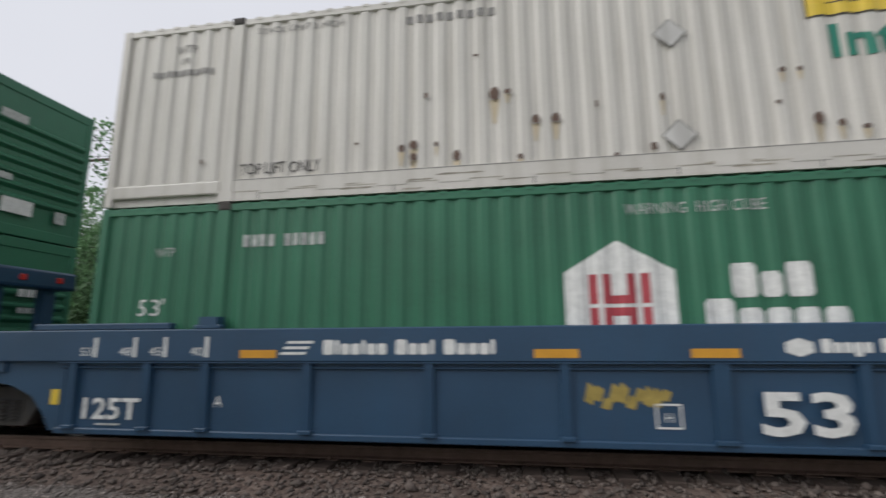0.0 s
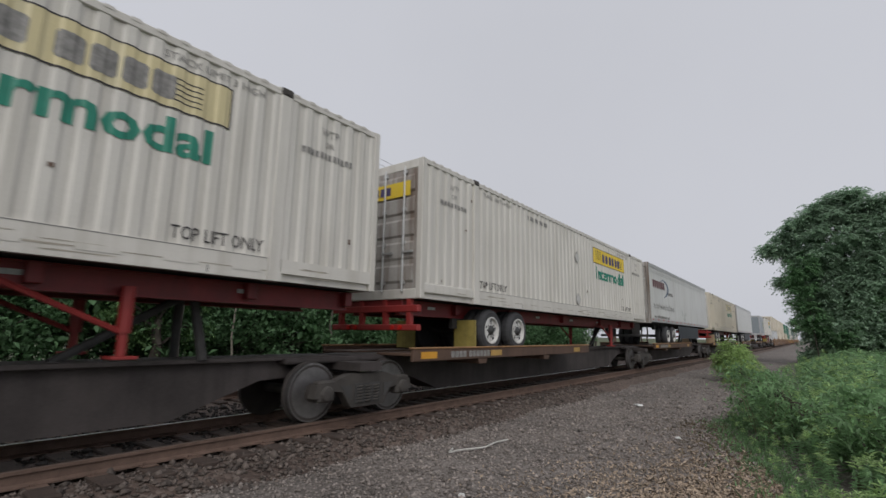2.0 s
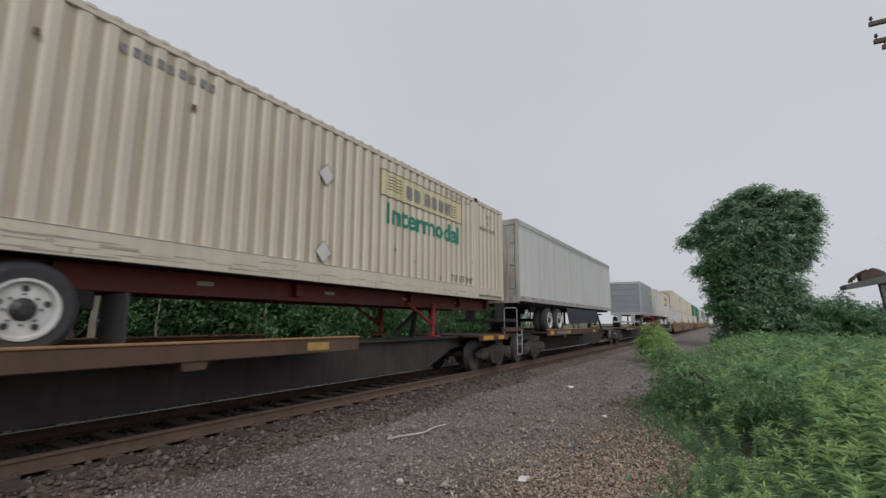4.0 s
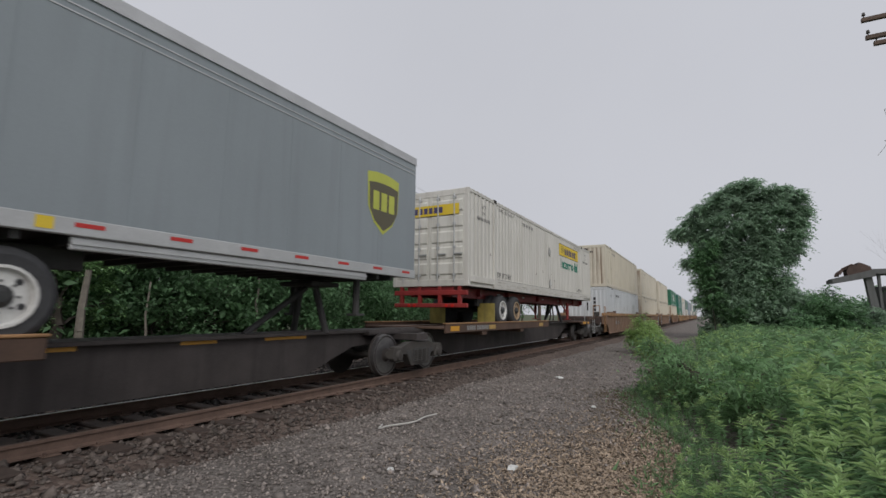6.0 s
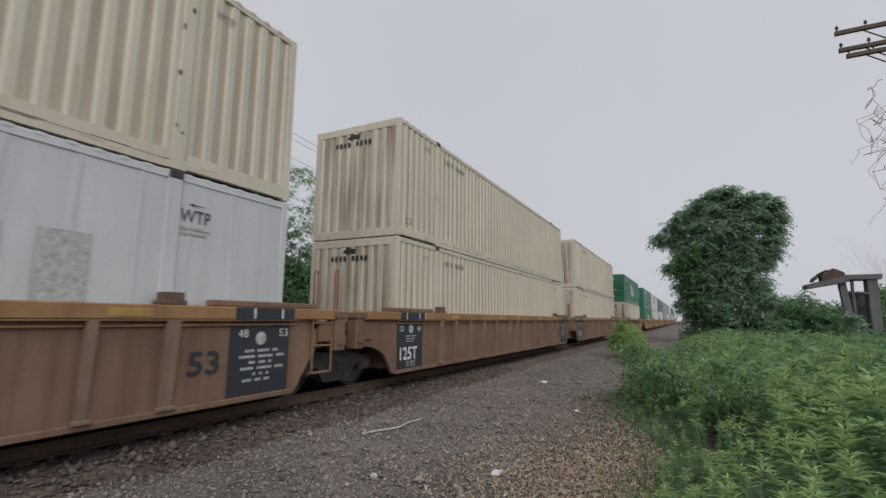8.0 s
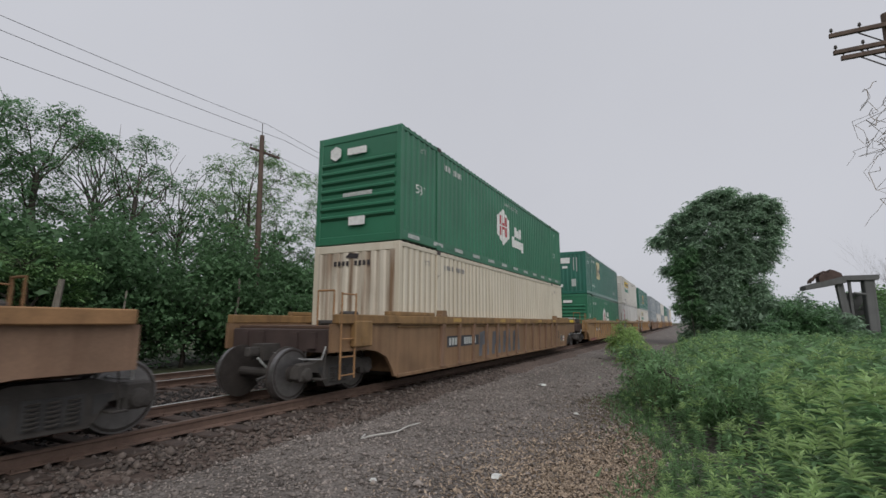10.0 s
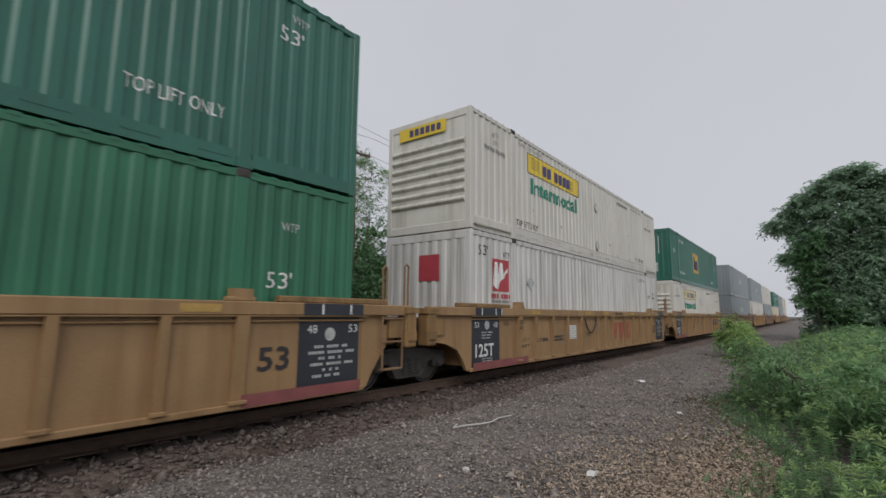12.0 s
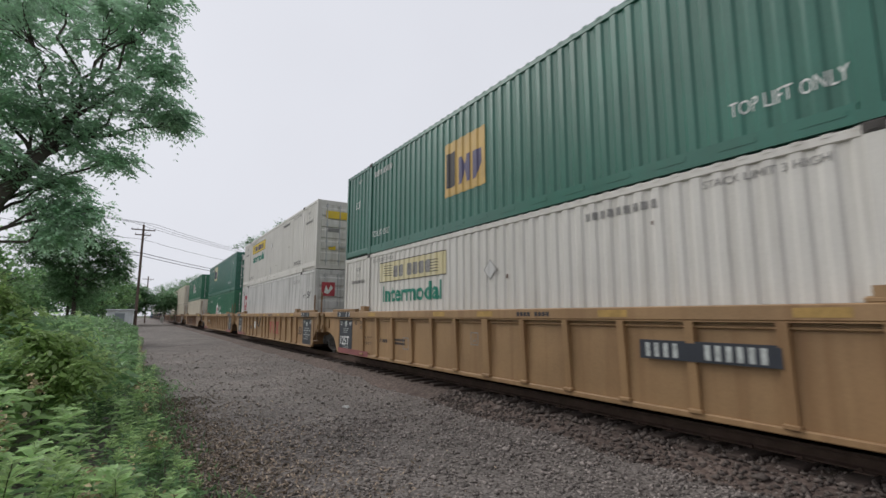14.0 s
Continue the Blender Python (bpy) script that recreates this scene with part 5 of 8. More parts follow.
# ---- ground and tracks ----
def ground_mat(name, a, b, c, cell, bump, rough=0.9, patch=0.6):
    """Loose stones or soil: cells of three tones, larger patches, and relief."""
    m = bpy.data.materials.new(name)
    m.use_nodes = True
    nt, p = m.node_tree, m.node_tree.nodes["Principled BSDF"]
    N, K = nt.nodes.new, nt.links.new
    tc = N("ShaderNodeTexCoord")
    vo, no, big = N("ShaderNodeTexVoronoi"), N("ShaderNodeTexNoise"), N("ShaderNodeTexNoise")
    vo.inputs["Scale"].default_value, no.inputs["Scale"].default_value, big.inputs["Scale"].default_value = cell, cell * 2.5, patch
    no.inputs["Detail"].default_value, big.inputs["Detail"].default_value = 4, 6
    for n in (vo, no, big):
        K(tc.outputs["Object"], n.inputs["Vector"])
    cr = N("ShaderNodeValToRGB")
    cr.color_ramp.elements[0].color, cr.color_ramp.elements[1].color = (*a, 1), (*c, 1)
    e = cr.color_ramp.elements.new(0.5)
    e.color = (*b, 1)
    sep = N("ShaderNodeSeparateColor")
    K(vo.outputs["Color"], sep.inputs[0])
    K(sep.outputs[0], cr.inputs[0])
    mx = N("ShaderNodeMix")
    mx.data_type, mx.blend_type = 'RGBA', 'MULTIPLY'
    rg = N("ShaderNodeMapRange")
    rg.inputs[1].default_value, rg.inputs[2].default_value, rg.inputs[3].default_value, rg.inputs[4].default_value = 0.3, 0.7, 0.72, 1.15
    K(big.outputs[0], rg.inputs[0])
    mx.inputs[0].default_value = 1.0
    K(cr.outputs[0], mx.inputs[6])
    K(rg.outputs[0], mx.inputs[7])
    K(mx.outputs[2], p.inputs["Base Color"])
    p.inputs["Roughness"].default_value = rough
    bp = N("ShaderNodeBump")
    bp.inputs["Strength"].default_value, bp.inputs["Distance"].default_value = bump, 0.02
    bp.invert = True
    K(vo.outputs["Distance"], bp.inputs["Height"])
    K(bp.outputs[0], p.inputs["Normal"])
    return m


GRAVEL = ground_mat("grey_gravel", (0.10, 0.085, 0.076), (0.155, 0.134, 0.12), (0.25, 0.22, 0.2), 26, 1.0)
BALLAST = ground_mat("dark_ballast", (0.068, 0.046, 0.038), (0.105, 0.074, 0.06), (0.16, 0.122, 0.103), 18, 1.0)
SOIL = ground_mat("grassy_soil", (0.045, 0.06, 0.022), (0.06, 0.08, 0.03), (0.10, 0.10, 0.05), 9, 0.5, patch=0.15)
TIE = mat("weathered_tie_wood", (0.064, 0.045, 0.037), 0.9, vary=0.4, scale=5, bump=0.2)
STONE = mat("loose_stone", (0.235, 0.203, 0.184), 0.9, vary=0.3, scale=20, spread=0.55, bump=0.1)
# stones between the rails, their colour darkened to hold the shade under the train
STONESHADE = mat("shaded_ballast_stone", (0.042, 0.036, 0.033), 0.85, vary=0.3, scale=20, spread=0.45, bump=0.1)
STONED = mat("ballast_stone", (0.115, 0.092, 0.08), 0.9, vary=0.3, scale=20, spread=0.5, bump=0.1)


def sheet(name, xs, ys, height, material, label, category="ground"):
    """A sheet over a grid; height(x, y) gives z."""
    me = bpy.data.meshes.new(name)
    vs = [(x, y, height(x, y)) for y in ys for x in xs]
    n = len(xs)
    fs = [(j * n + i, j * n + i + 1, (j + 1) * n + i + 1, (j + 1) * n + i) for j in range(len(ys) - 1) for i in range(n - 1)]
    me.from_pydata(vs, [], fs)
    me.materials.append(material)
    for p in me.polygons:
        p.use_smooth = True
    return tagged(new(name, me), label, category, kind="structure")


def rough(x, y, s, a):
    return a * noise.noise(Vector((x * s, y * s, 3.1)))


sheet("ground", [-1800, -300, -120, -60, -30, -15, 0, 15, 30, 60, 120, 300, 1800], [-1800, -200, -60, -20, -5, 0, 8, 14, 30, 100, 1800],
      lambda x, y: GROUND - 0.14, SOIL, "rough grassy soil beside the railway")


def edge_near(x):
    """Where the weeds end and the gravel begins."""
    return 0.45 + 1.0 * math.exp(-((x - 12) / 3.2) ** 2) + 0.05 * max(0, x - 13) - 0.012 * max(0, -x - 8) + 0.35 * noise.noise(Vector((x * 0.35, 1.7, 0)))


def gravel_z(x, y):
    k = max(0.0, min(1.0, (y + 0.4) / 0.8))
    return GROUND - 0.13 + 0.13 * k + rough(x, y, 0.5, 0.05) + rough(x, y, 2.2, 0.02)


XS = [-400, -250, -150, -100, -70, -50] + [-40 + 0.5 * i for i in range(181)] + [55, 70, 100, 150, 250, 400]
sheet("gravel_path", XS, [-1.2 + 0.25 * i for i in range(29)], gravel_z, GRAVEL, "grey crushed-stone service path along the track")


def bed_z(x, y):
    s = max(0.0, min(1.0, (y - 5.15) / 0.7)) * max(0.0, min(1.0, (14.9 - y) / 1.0))
    return GROUND - 0.06 + s * 0.205 + rough(x, y, 1.4, 0.025)


sheet("ballast_bed", XS, [5.15 + 0.2 * i for i in range(50)], bed_z, BALLAST, "dark stained ballast under the two tracks")


def island_mesh(name, verts, faces, material):
    """verts: (n, k, 3), faces: lists of indices within one island."""
    n, k = verts.shape[:2]
    me = bpy.data.meshes.new(name)
    f = np.asarray(faces)
    idx = (f[None] + (np.arange(n) * k)[:, None, None]).reshape(-1, f.shape[1])
    me.vertices.add(n * k)
    me.vertices.foreach_set("co", verts.astype(np.float32).ravel())
    me.loops.add(idx.size)
    me.loops.foreach_set("vertex_index", idx.ravel().astype(np.int32))
    me.polygons.add(len(idx))
    me.polygons.foreach_set("loop_start", np.arange(0, idx.size, f.shape[1], dtype=np.int32))
    me.update(calc_edges=True)
    me.materials.append(material)
    return me


OCTA = [(0, 2, 4), (2, 1, 4), (1, 3, 4), (3, 0, 4), (2, 0, 5), (1, 2, 5), (3, 1, 5), (0, 3, 5)]


def stones(name, n, xr, yr, size, zfun, material, label, seed, dense=0.0):
    rng = np.random.default_rng(seed)
    x = rng.uniform(*xr, n) if not dense else rng.normal(sum(xr) / 2, (xr[1] - xr[0]) * dense, n)
    y = rng.uniform(*yr, n)
    s = size * rng.lognormal(0, 0.35, n)
    base = np.array([(1, 0, 0), (-1, 0, 0), (0, 1, 0), (0, -1, 0), (0, 0, 1), (0, 0, -1)], float)
    v = base[None] * rng.uniform(0.55, 1.2, (n, 6, 1)) * np.array([1, 0.85, 0.62]) + rng.normal(0, 0.12, (n, 6, 3))
    a = rng.uniform(0, math.tau, n)
    c, d = np.cos(a)[:, None], np.sin(a)[:, None]
    v = np.stack([v[..., 0] * c - v[..., 1] * d, v[..., 0] * d + v[..., 1] * c, v[..., 2]], -1) * s[:, None, None]
    z = np.array([zfun(p, q) for p, q in zip(x, y)])
    v += np.stack([x, y, z + s * 0.25], -1)[:, None]
    return tagged(new(name, island_mesh(name, v, OCTA, material)), label, "gravel", kind="stuff")


stones("loose_gravel", 24000, (-8, 14), (0.3, 5.6), 0.02, gravel_z, STONE, "loose grey crushed stones on the path", 3)
stones("scattered_gravel", 24000, (-30, 36), (0.2, 5.6), 0.022, gravel_z, STONE, "loose grey stones thinning out along the path", 13, 0.2)
stones("large_gravel", 2600, (-9, 20), (0.4, 5.4), 0.034, gravel_z, STONE, "larger pale stones scattered on the path", 4)
stones("shoulder_ballast", 9000, (-9, 16), (5.0, 6.4), 0.036, bed_z, STONED, "dark ballast stones on the track shoulder", 5)
stones("track_ballast", 13000, (-9, 26), (6.52, 10.6), 0.042, bed_z, STONESHADE, "ballast stones between the rails and tracks, darkened for the train's shade", 6)


def rail_profile(bm, x0, x1):
    pts = [(-.075, -.165), (.075, -.165), (.075, -.15), (.012, -.13), (.012, -.045), (.036, -.035), (.036, -.004), (-.036, -.004), (-.036, -.035), (-.012, -.045), (-.012, -.13), (-.075, -.15)]
    prism_y(bm, pts, x0, x1)


def tie_block(bm):
    softbox(bm, -0.115, 0.115, -1.3, 1.3, -0.34, -0.17, 0.015)


def railway(name, yc, label, n_ties, x_first):
    tr = root(name, label, "railway track")
    tr.location = (0, yc, 0)
    for s in (-0.7525, 0.7525):
        part("rail", "rail_bar", lambda bm: rail_profile(bm, -400, 400), RAILRUST, tr, "rusty steel rail", Matrix.Translation((0, s, 0)))
        part("rail_head", "rail_head", lambda bm: box(bm, -400, 400, -0.026, 0.026, -0.006, 0.0), SHINE if s > 0 or yc > 10 else DULLHEAD, tr, "polished running surface with the sky's glint put into its pale colour" if s > 0 or yc > 10 else "running surface coloured dull brown, without the sky's glint", Matrix.Translation((0, s, 0)))
    rng = random.Random(8)
    for i in range(n_ties):
        part("tie", "tie", tie_block, TIE, tr, at=pose(x_first + i * 0.52, rng.uniform(-0.06, 0.06), rng.uniform(-0.012, 0.012), 0, 0, rng.uniform(-1.2, 1.2)))
        if abs(x_first + i * 0.52) < 20:
            for s in (-0.7525, 0.7525):
                part("tie_plate", "tie_plate", lambda bm: (softbox(bm, -0.09, 0.09, -0.17, 0.17, -0.172, -0.158, 0.004), box(bm, -.06, -.03, -.12, -.09, -.16, -.13), box(bm, .03, .06, .09, .12, -.16, -.13)), RAILRUST, tr, at=Matrix.Translation((x_first + i * 0.52, s, 0)))
    rest = bmesh.new()
    for i in range(1, 200):
        for x in (x_first - i * 0.52, x_first + (n_ties - 1 + i) * 0.52):
            box(rest, x - .115, x + .115, -1.3, 1.3, -.34, -.175)
    me = bpy.data.meshes.new("far_ties")
    rest.to_mesh(me)
    rest.free()
    me.materials.append(TIE)
    o = new("far_ties", me)
    o.parent = tr
    tagged(o, kind="stuff")
    return tr


# ---- the train ----
def stack(u, lower, upper):
    lower(u, 0.41)
    c = upper(u, 3.328)
    for x in (POST, CL - POST):
        for y in (.09, CW - .09):
            part("twist_lock", "twist_lock", lambda bm: softbox(bm, -.08, .08, -.06, .06, -.022, .01, .005), BLACK, c, "steel lock between stacked containers", Matrix.Translation((x, y, 0)))


def well(u, *a, **k):
    w = well_unit(u, *a, **k)
    load(w, u, SIDE, 0)
    return w


def white_arrow(u, z):
    c = container(u, z, CORR_W, "worn white corrugated container with a red square mark", front='flute', rail=0.12, end_paint=CORR_W)
    lettered(c, "53'", 0.34, 2.34, 0.25, INK, 0.42)
    lettered(c, "WTP", 1.42, 2.36, 0.15, INK, 0.32)
    sign(SQUARE, 0.92, 1.53, LOGORED, c, 0.78, 0.78, True, 0.006, "badge", "red square badge with a white arrow shape")
    sign([[(.08, .2), (.2, .9), (.3, .9), (.36, .5), (.5, .9), (.6, .9), (.66, .55), (.95, .75), (.95, .62), (.5, .3), (.3, .05)]], 0.92, 1.53, PALE, c, 0.78, 0.78, True, 0.008, "badge_mark")
    sign(bars(11, .3, (5,)), 0.88, 1.36, LOGORED, c, 0.86, 0.11, True, 0.007, "barred_lettering")
    sign(bars(14, .3), 0.9, 1.26, INKGREY, c, 0.82, 0.06, True, 0.007, "barred_lettering")
    sign([[(0, .5), (.5, 0), (1, .5), (.5, 1)]], 2.66, 1.62, PALEWORN, c, 0.42, 0.42, False, 0.01, "placard_holder", "grey diamond placard holder")
    lettered(c, "STACK LIMIT 3 HIGH", 12.88, 2.43, 0.15, INKGREY, 1.15)
    lettered(c, "53'", CL - 1.0, 1.75, 0.27, INK, 0.42)
    lettered(c, "WTP", CL - 1.65, 1.75, 0.15, INK, 0.32)
    e = sign(SQUARE, 0, 0, LOGORED, c, 0.62, 0.62, False, 0, "end_badge")
    e.matrix_basis = Matrix.Translation((-0.006, CW - 1.1, 1.75)) @ LEFT
    e = sign([[(.15, .2), (.3, .85), (.5, .4), (.7, .85), (.9, .6), (.5, .1)]], 0, 0, PALE, c, 0.5, 0.5, False, 0, "end_badge_mark")
    e.matrix_basis = Matrix.Translation((CL + 0.076, 0.28, 1.83)) @ Matrix.Rotation(radians(90), 4, 'Z')
    e = sign(SQUARE, 0, 0, LOGORED, c, 0.56, 0.56, False, 0, "end_badge")
    e.matrix_basis = Matrix.Translation((CL + 0.07, 0.25, 1.8)) @ Matrix.Rotation(radians(90), 4, 'Z')
    return c


def panel_white(u, z):
    c = container(u, z, COOL, "bluish white smooth-panelled container", front='flat', rail=0.12, wall='panel')
    lettered(c, "WTP", 1.25, 2.20, 0.20, INK, 0.45, wavy=False)
    lettered(c, "WTP", CL - 1.88, 2.24, 0.18, INK, 0.45, wavy=False)
    sign([[(0, .6), (.35, 1), (.35, .7), (1, .6), (1, .4), (.35, .4), (.35, .1)]], CL - 1.78, 2.46, INK, c, 0.24, 0.05, False, 0.006, "arrow_mark")
    for z0, q in ((2.15, .46), (2.08, .40)):
        sign(SQUARE, CL - 1.88, z0, PALEWORN, c, q, 0.035, False, 0.006, "small_print_bar")
    sign(bars(4, .3), 3.46, 2.30, INK, c, 0.42, 0.20, False, 0.006, "serial_bars")
    sign(bars(6, .3, (3,)), 4.22, 2.30, INK, c, 0.7, 0.20, False, 0.006, "serial_bars")
    for x, w in ((7.2, .35), (8.8, .4)):
        sign([[(0, .5), (.5, 0), (1, .5), (.5, 1)]], x, 1.3, PALEWORN, c, w, w * 1.2, False, 0.006, "placard_trace")
    for x in (CL - 4.2, CL - 3.4):
        sign(SQUARE, x, 1.0, PALEWORN, c, 0.5, 0.9, False, 0.005, "repainted_patch", "greyish repainted patch")
    e = sign(bars(5, .3), 0, 0, INK, c, 1.2, 0.16, False, 0, "serial_bars")
    e.matrix_basis = Matrix.Translation((-0.006, 0.75, 1.0)) @ LEFT @ Matrix.Rotation(radians(-90), 4, 'Y')
    e = sign(SQUARE, 0, 0, INK, c, 0.09, 0.55, False, 0, "dark_slot")
    e.matrix_basis = Matrix.Translation((-0.006, 1.35, 1.3)) @ LEFT
    return c


def plain_grey(u, z, paint=None):
    c = container(u, z, paint or GREY, "grey corrugated container with pale marks", front='flute', rail=0.2)
    sign(bars(5, .3), 7, 1.4, PALEWORN, c, 2.2, 0.5, True, 0.006, "barred_lettering")
    return c


def rusty(c):
    """Rust holes and runs along the lower half of a battered wall."""
    for x, z, w, h in ((4.5, .55, .09, .12), (4.65, .58, .12, .14), (4.66, .42, .10, .12), (5.0, .6, .05, .08), (5.25, .38, .10, .16), (5.75, 1.2, .14, .2), (5.95, 1.28, .09, .08), (6.3, .82, .10, .14), (6.55, .82, .11, .14),
                       (6.1, .35, .07, .08), (7.3, .3, .06, .06), (9.3, 1.25, .08, .08), (9.5, 1.25, .07, .07), (9.6, .55, .12, .16), (9.85, .5, .09, .10), (10.4, .42, .08, .08), (10.1, .45, .10, .07), (11.6, .4, .08, .12), (7.9, 1.0, .06, .12)):
        poly = [[(.1, .2), (.5, 0), (.9, .15), (1, .6), (.7, 1), (.25, .9), (0, .55)]]
        sign(poly, x, z, RAILRUST, c, w, h, False, 0.008, "rust_hole", "brown rust patch")
        sign([[(0, 1), (.3, 0), (.6, 0), (1, 1)]], x, z - h * 1.6, STAINED, c, w, h * 1.7, True, 0.005, "rust_run", "pale rust run")
    return c


BLUE_LABEL = "blue painted well car with white markings carrying stacked containers"
w = well(-25.36, BLUE, BLUE_LABEL, 'joint', 'joint', chord=1.12, ribs=BLUE_RIBS)
stack(-25.36, lambda u, z: green_box(u, z, "green container with white badge in a well car", 'badge', 9.2, True, 'left'), lambda u, z: green_box(u, z, "green container with white badge stacked on another", 'badge', 9.2, False, 'left'))
box_part = part("brake_box", "brake_box", lambda bm: (softbox(bm, 0, .45, .15, 1.75, 2.3, 2.62, .03), softbox(bm, .1, .3, .4, .6, 1.3, 2.32, .02), softbox(bm, .1, .3, 1.3, 1.5, 1.3, 2.32, .02)), BLUE, w, "blue brake platform above the well's end", Matrix.Translation((CL + .55, 0, 0)))
for yy in (.75, 1.4):
    part("marker", "brake_marker", lambda bm: softbox(bm, .45, .47, -.06, .06, -.05, .05, .008), LAMPRED, box_part, "red reflector", Matrix.Translation((0, yy, 2.46)))
w = well(-6.06, BLUE, BLUE_LABEL, 'joint', 'truck', chord=1.12, ribs=BLUE_RIBS)
for x, z0, z1, d in ((17.93, 1.30, 2.40, .12), (18.9, .70, 2.30, .07), (19.5, .38, 2.16, .05)):
    part("end_post", ("end_post", x), lambda bm: (softbox(bm, x - d, x + d, -.14, .06, z0, z1, .02), softbox(bm, x - d * .5, x + d * .5, -.155, -.13, z0 + .1, z1 - .12, .006), tube(bm, (x, -.04, z1 - .02), (x, -.04, z1 + .07), d * .6, 8)), BLUE, w, "upright blue steel end post")
for z in (.42, .80, 1.28):
    part("step_rung", ("step_rung", z), lambda bm: tube(bm, (18.9, -.1, z), (19.5, -.1, z), .018, 6), BLUE, w)
sign(SQUARE, 16.25, 1.15, REFLECT, w, 0.75, 0.22, False, 0.272, "reflector", "orange reflective strip")
for k, (x, z, q) in enumerate(((17.3, 1.44, .62), (17.3, 1.375, .66), (17.55, 1.27, .40), (17.5, 1.20, .44), (17.62, .96, .2), (17.6, .88, .26))):
    sign(bars(int(q * 18), .3, (int(q * 9),)), x, z, PALE, w, q, .045, False, 0.275, "small_print_bar")
sign("125T", 0.2, 0.37, PALE, w, 0.85, 0.28, False, 0.124, bold=.02)
sign(SQUARE, .42, .30, PALEWORN, w, .36, .025, False, .124, "small_print_bar")
sign(SQUARE, -.32, .55, BANNER, w, .13, .2, False, .126, "yellow_mark")
sign("53", 8.54, 0.36, PALE, w, 0.9, 0.46, False, 0.19, bold=0.03)
sign(blocks("Alaaiaa Aaal Aaaal"), 3.62, 1.21, PALE, w, 2.13, 0.18, False, 0.214, "barred_lettering")
sign([[(0, 0), (.75, 0), (.8, .2), (.05, .2)], [(.1, .4), (.85, .4), (.9, .6), (.15, .6)], [(.2, .8), (1, .8), (1, 1), (.25, 1)]], 3.04, 1.21, PALE, w, 0.45, 0.17, False, 0.214, "company_mark")
sign(blocks("Aaaqa Aaaiaa"), 11.74, 1.21, PALE, w, 1.46, 0.17, False, 0.214, "barred_lettering")
sign(blocks("Aaaqa Aaaiaa"), 9.2, 1.22, PALE, w, 1.1, 0.15, False, 0.214, "barred_lettering")
sign(HEXA, 8.85, 1.18, PALE, w, 0.28, 0.2, False, 0.214, "company_mark")
lettered(w, "A", 2.12, 0.55, 0.14, PALE, 0.12, False, 0.118)
for x, s in ((0.35, "53"), (0.95, "48"), (1.4, "45"), (2.0, "40"), (CL - 2.0, "40"), (CL - 1.2, "45"), (CL - .75, "48"), (CL - .12, "53")):
    sign(SQUARE, x, 1.18, PALE, w, 0.05, 0.26, False, 0.214, "load_mark")
    sign(s, x - 0.2, 1.20, PALE, w, 0.17, 0.11, False, 0.215)
sign(SQUARE, 10.05, 0.30, PLATE, w, 2.2, 0.26, False, 0.114, "number_panel", "black number panel")
sign(bars(3, .3), 10.16, 0.335, PALE, w, 0.55, 0.18, False, 0.118, "serial_bars")
sign(bars(5, .3), 11.26, 0.335, PALE, w, 0.84, 0.18, False, 0.118, "serial_bars")
sign([[(0, 0), (1, 0), (1, .08), (0, .08)], [(0, .92), (1, .92), (1, 1), (0, 1)], [(0, .08), (.08, .08), (.08, .92), (0, .92)], [(.92, .08), (1, .08), (1, .92), (.92, .92)]], 7.5, 0.40, PALE, w, 0.28, 0.27, False, 0.118, "stencil_frame")
sign("H", 7.6, 0.47, PALE, w, 0.08, 0.1, False, 0.118)
for k in range(10):
    sign([[(0, .2), (.4, 1), (1, .7), (.7, 0)]], 6.74 + k * 0.09, 0.64 + 0.05 * math.sin(k * 2.3), SPRAY, w, 0.14, 0.20 + 0.06 * math.cos(k * 1.7), False, 0.118, "graffiti_stroke", "yellow sprayed stroke")
for x in (CL - 0.9,):
    for k in range(4):
        sign(SQUARE, x, 0.45 + k * 0.08, PALEWORN, w, 0.65, 0.03, False, 0.118, "small_print_bar")
stack(-6.06, lambda u, z: green_box(u, z, "bright green container with white house badge in a blue well car", 'badge', 7.05, True),
      lambda u, z: rusty(white_box(u, z, "white corrugated container with rust spots stacked on a green one", 'right', False)))

SPINE = "rust-brown spine car with an ochre-edged wheel deck"
spine_unit(15.94, 32.7, 'right', SPINE, grab=True)
spine_unit(32.7, 49.95, 'left', SPINE)
spine_unit(49.95, 67.6, 'left', SPINE)
spine_unit(67.6, 85.1, 'left', SPINE)
spine_unit(85.1, 102.0, 'left', SPINE, truck_right=True)
spine_unit(105.6, 123.1, 'left', SPINE)
w = spine_unit(123.1, 141.8, 'both', SPINE)
for x, q in ((11.3, .5), (13.15, .6), (14.7, 1.0)):
    sign(SQUARE, x, .90, REFLECT, w, q, .07, False, -.972, "reflector", "amber reflective strip")
spine_unit(141.8, 159.5, 'left', SPINE, truck_right=True)
WB = "white corrugated container on a red road chassis"
for u, doors, logo, faded, zb in ((15.36, 'right', 'left', True, 2.16), (33.64, 'left', 'right', True, 2.12), (51.03, 'left', 'right', False, 2.10), (85.9, 'left', 'right', True, 2.10), (144.02, 'left', 'right', False, 2.20)):
    white_box(u, zb, WB + (" with a yellow banner" if not faded else " with a faded banner"), logo, faded, doors, paint=CREAM if u == 85.9 else None, groove=STAINED if u == 15.36 else None, end_paint=DIRTYDOOR if u in (33.64, 51.03) else None)
    chassis(u, zb, doors, TAN if u in (144.02,) else None, STEEL if u == 15.36 else None, DARKRED if u == 15.36 else None, FLAP if u in (144.02, 33.64, 51.03) else None)
v = van(68.17, 2.12, CL, VANWHITE, "white road trailer with dark lettering and a blue swoosh", DIRTYDOOR, 2.95, skirt=True)
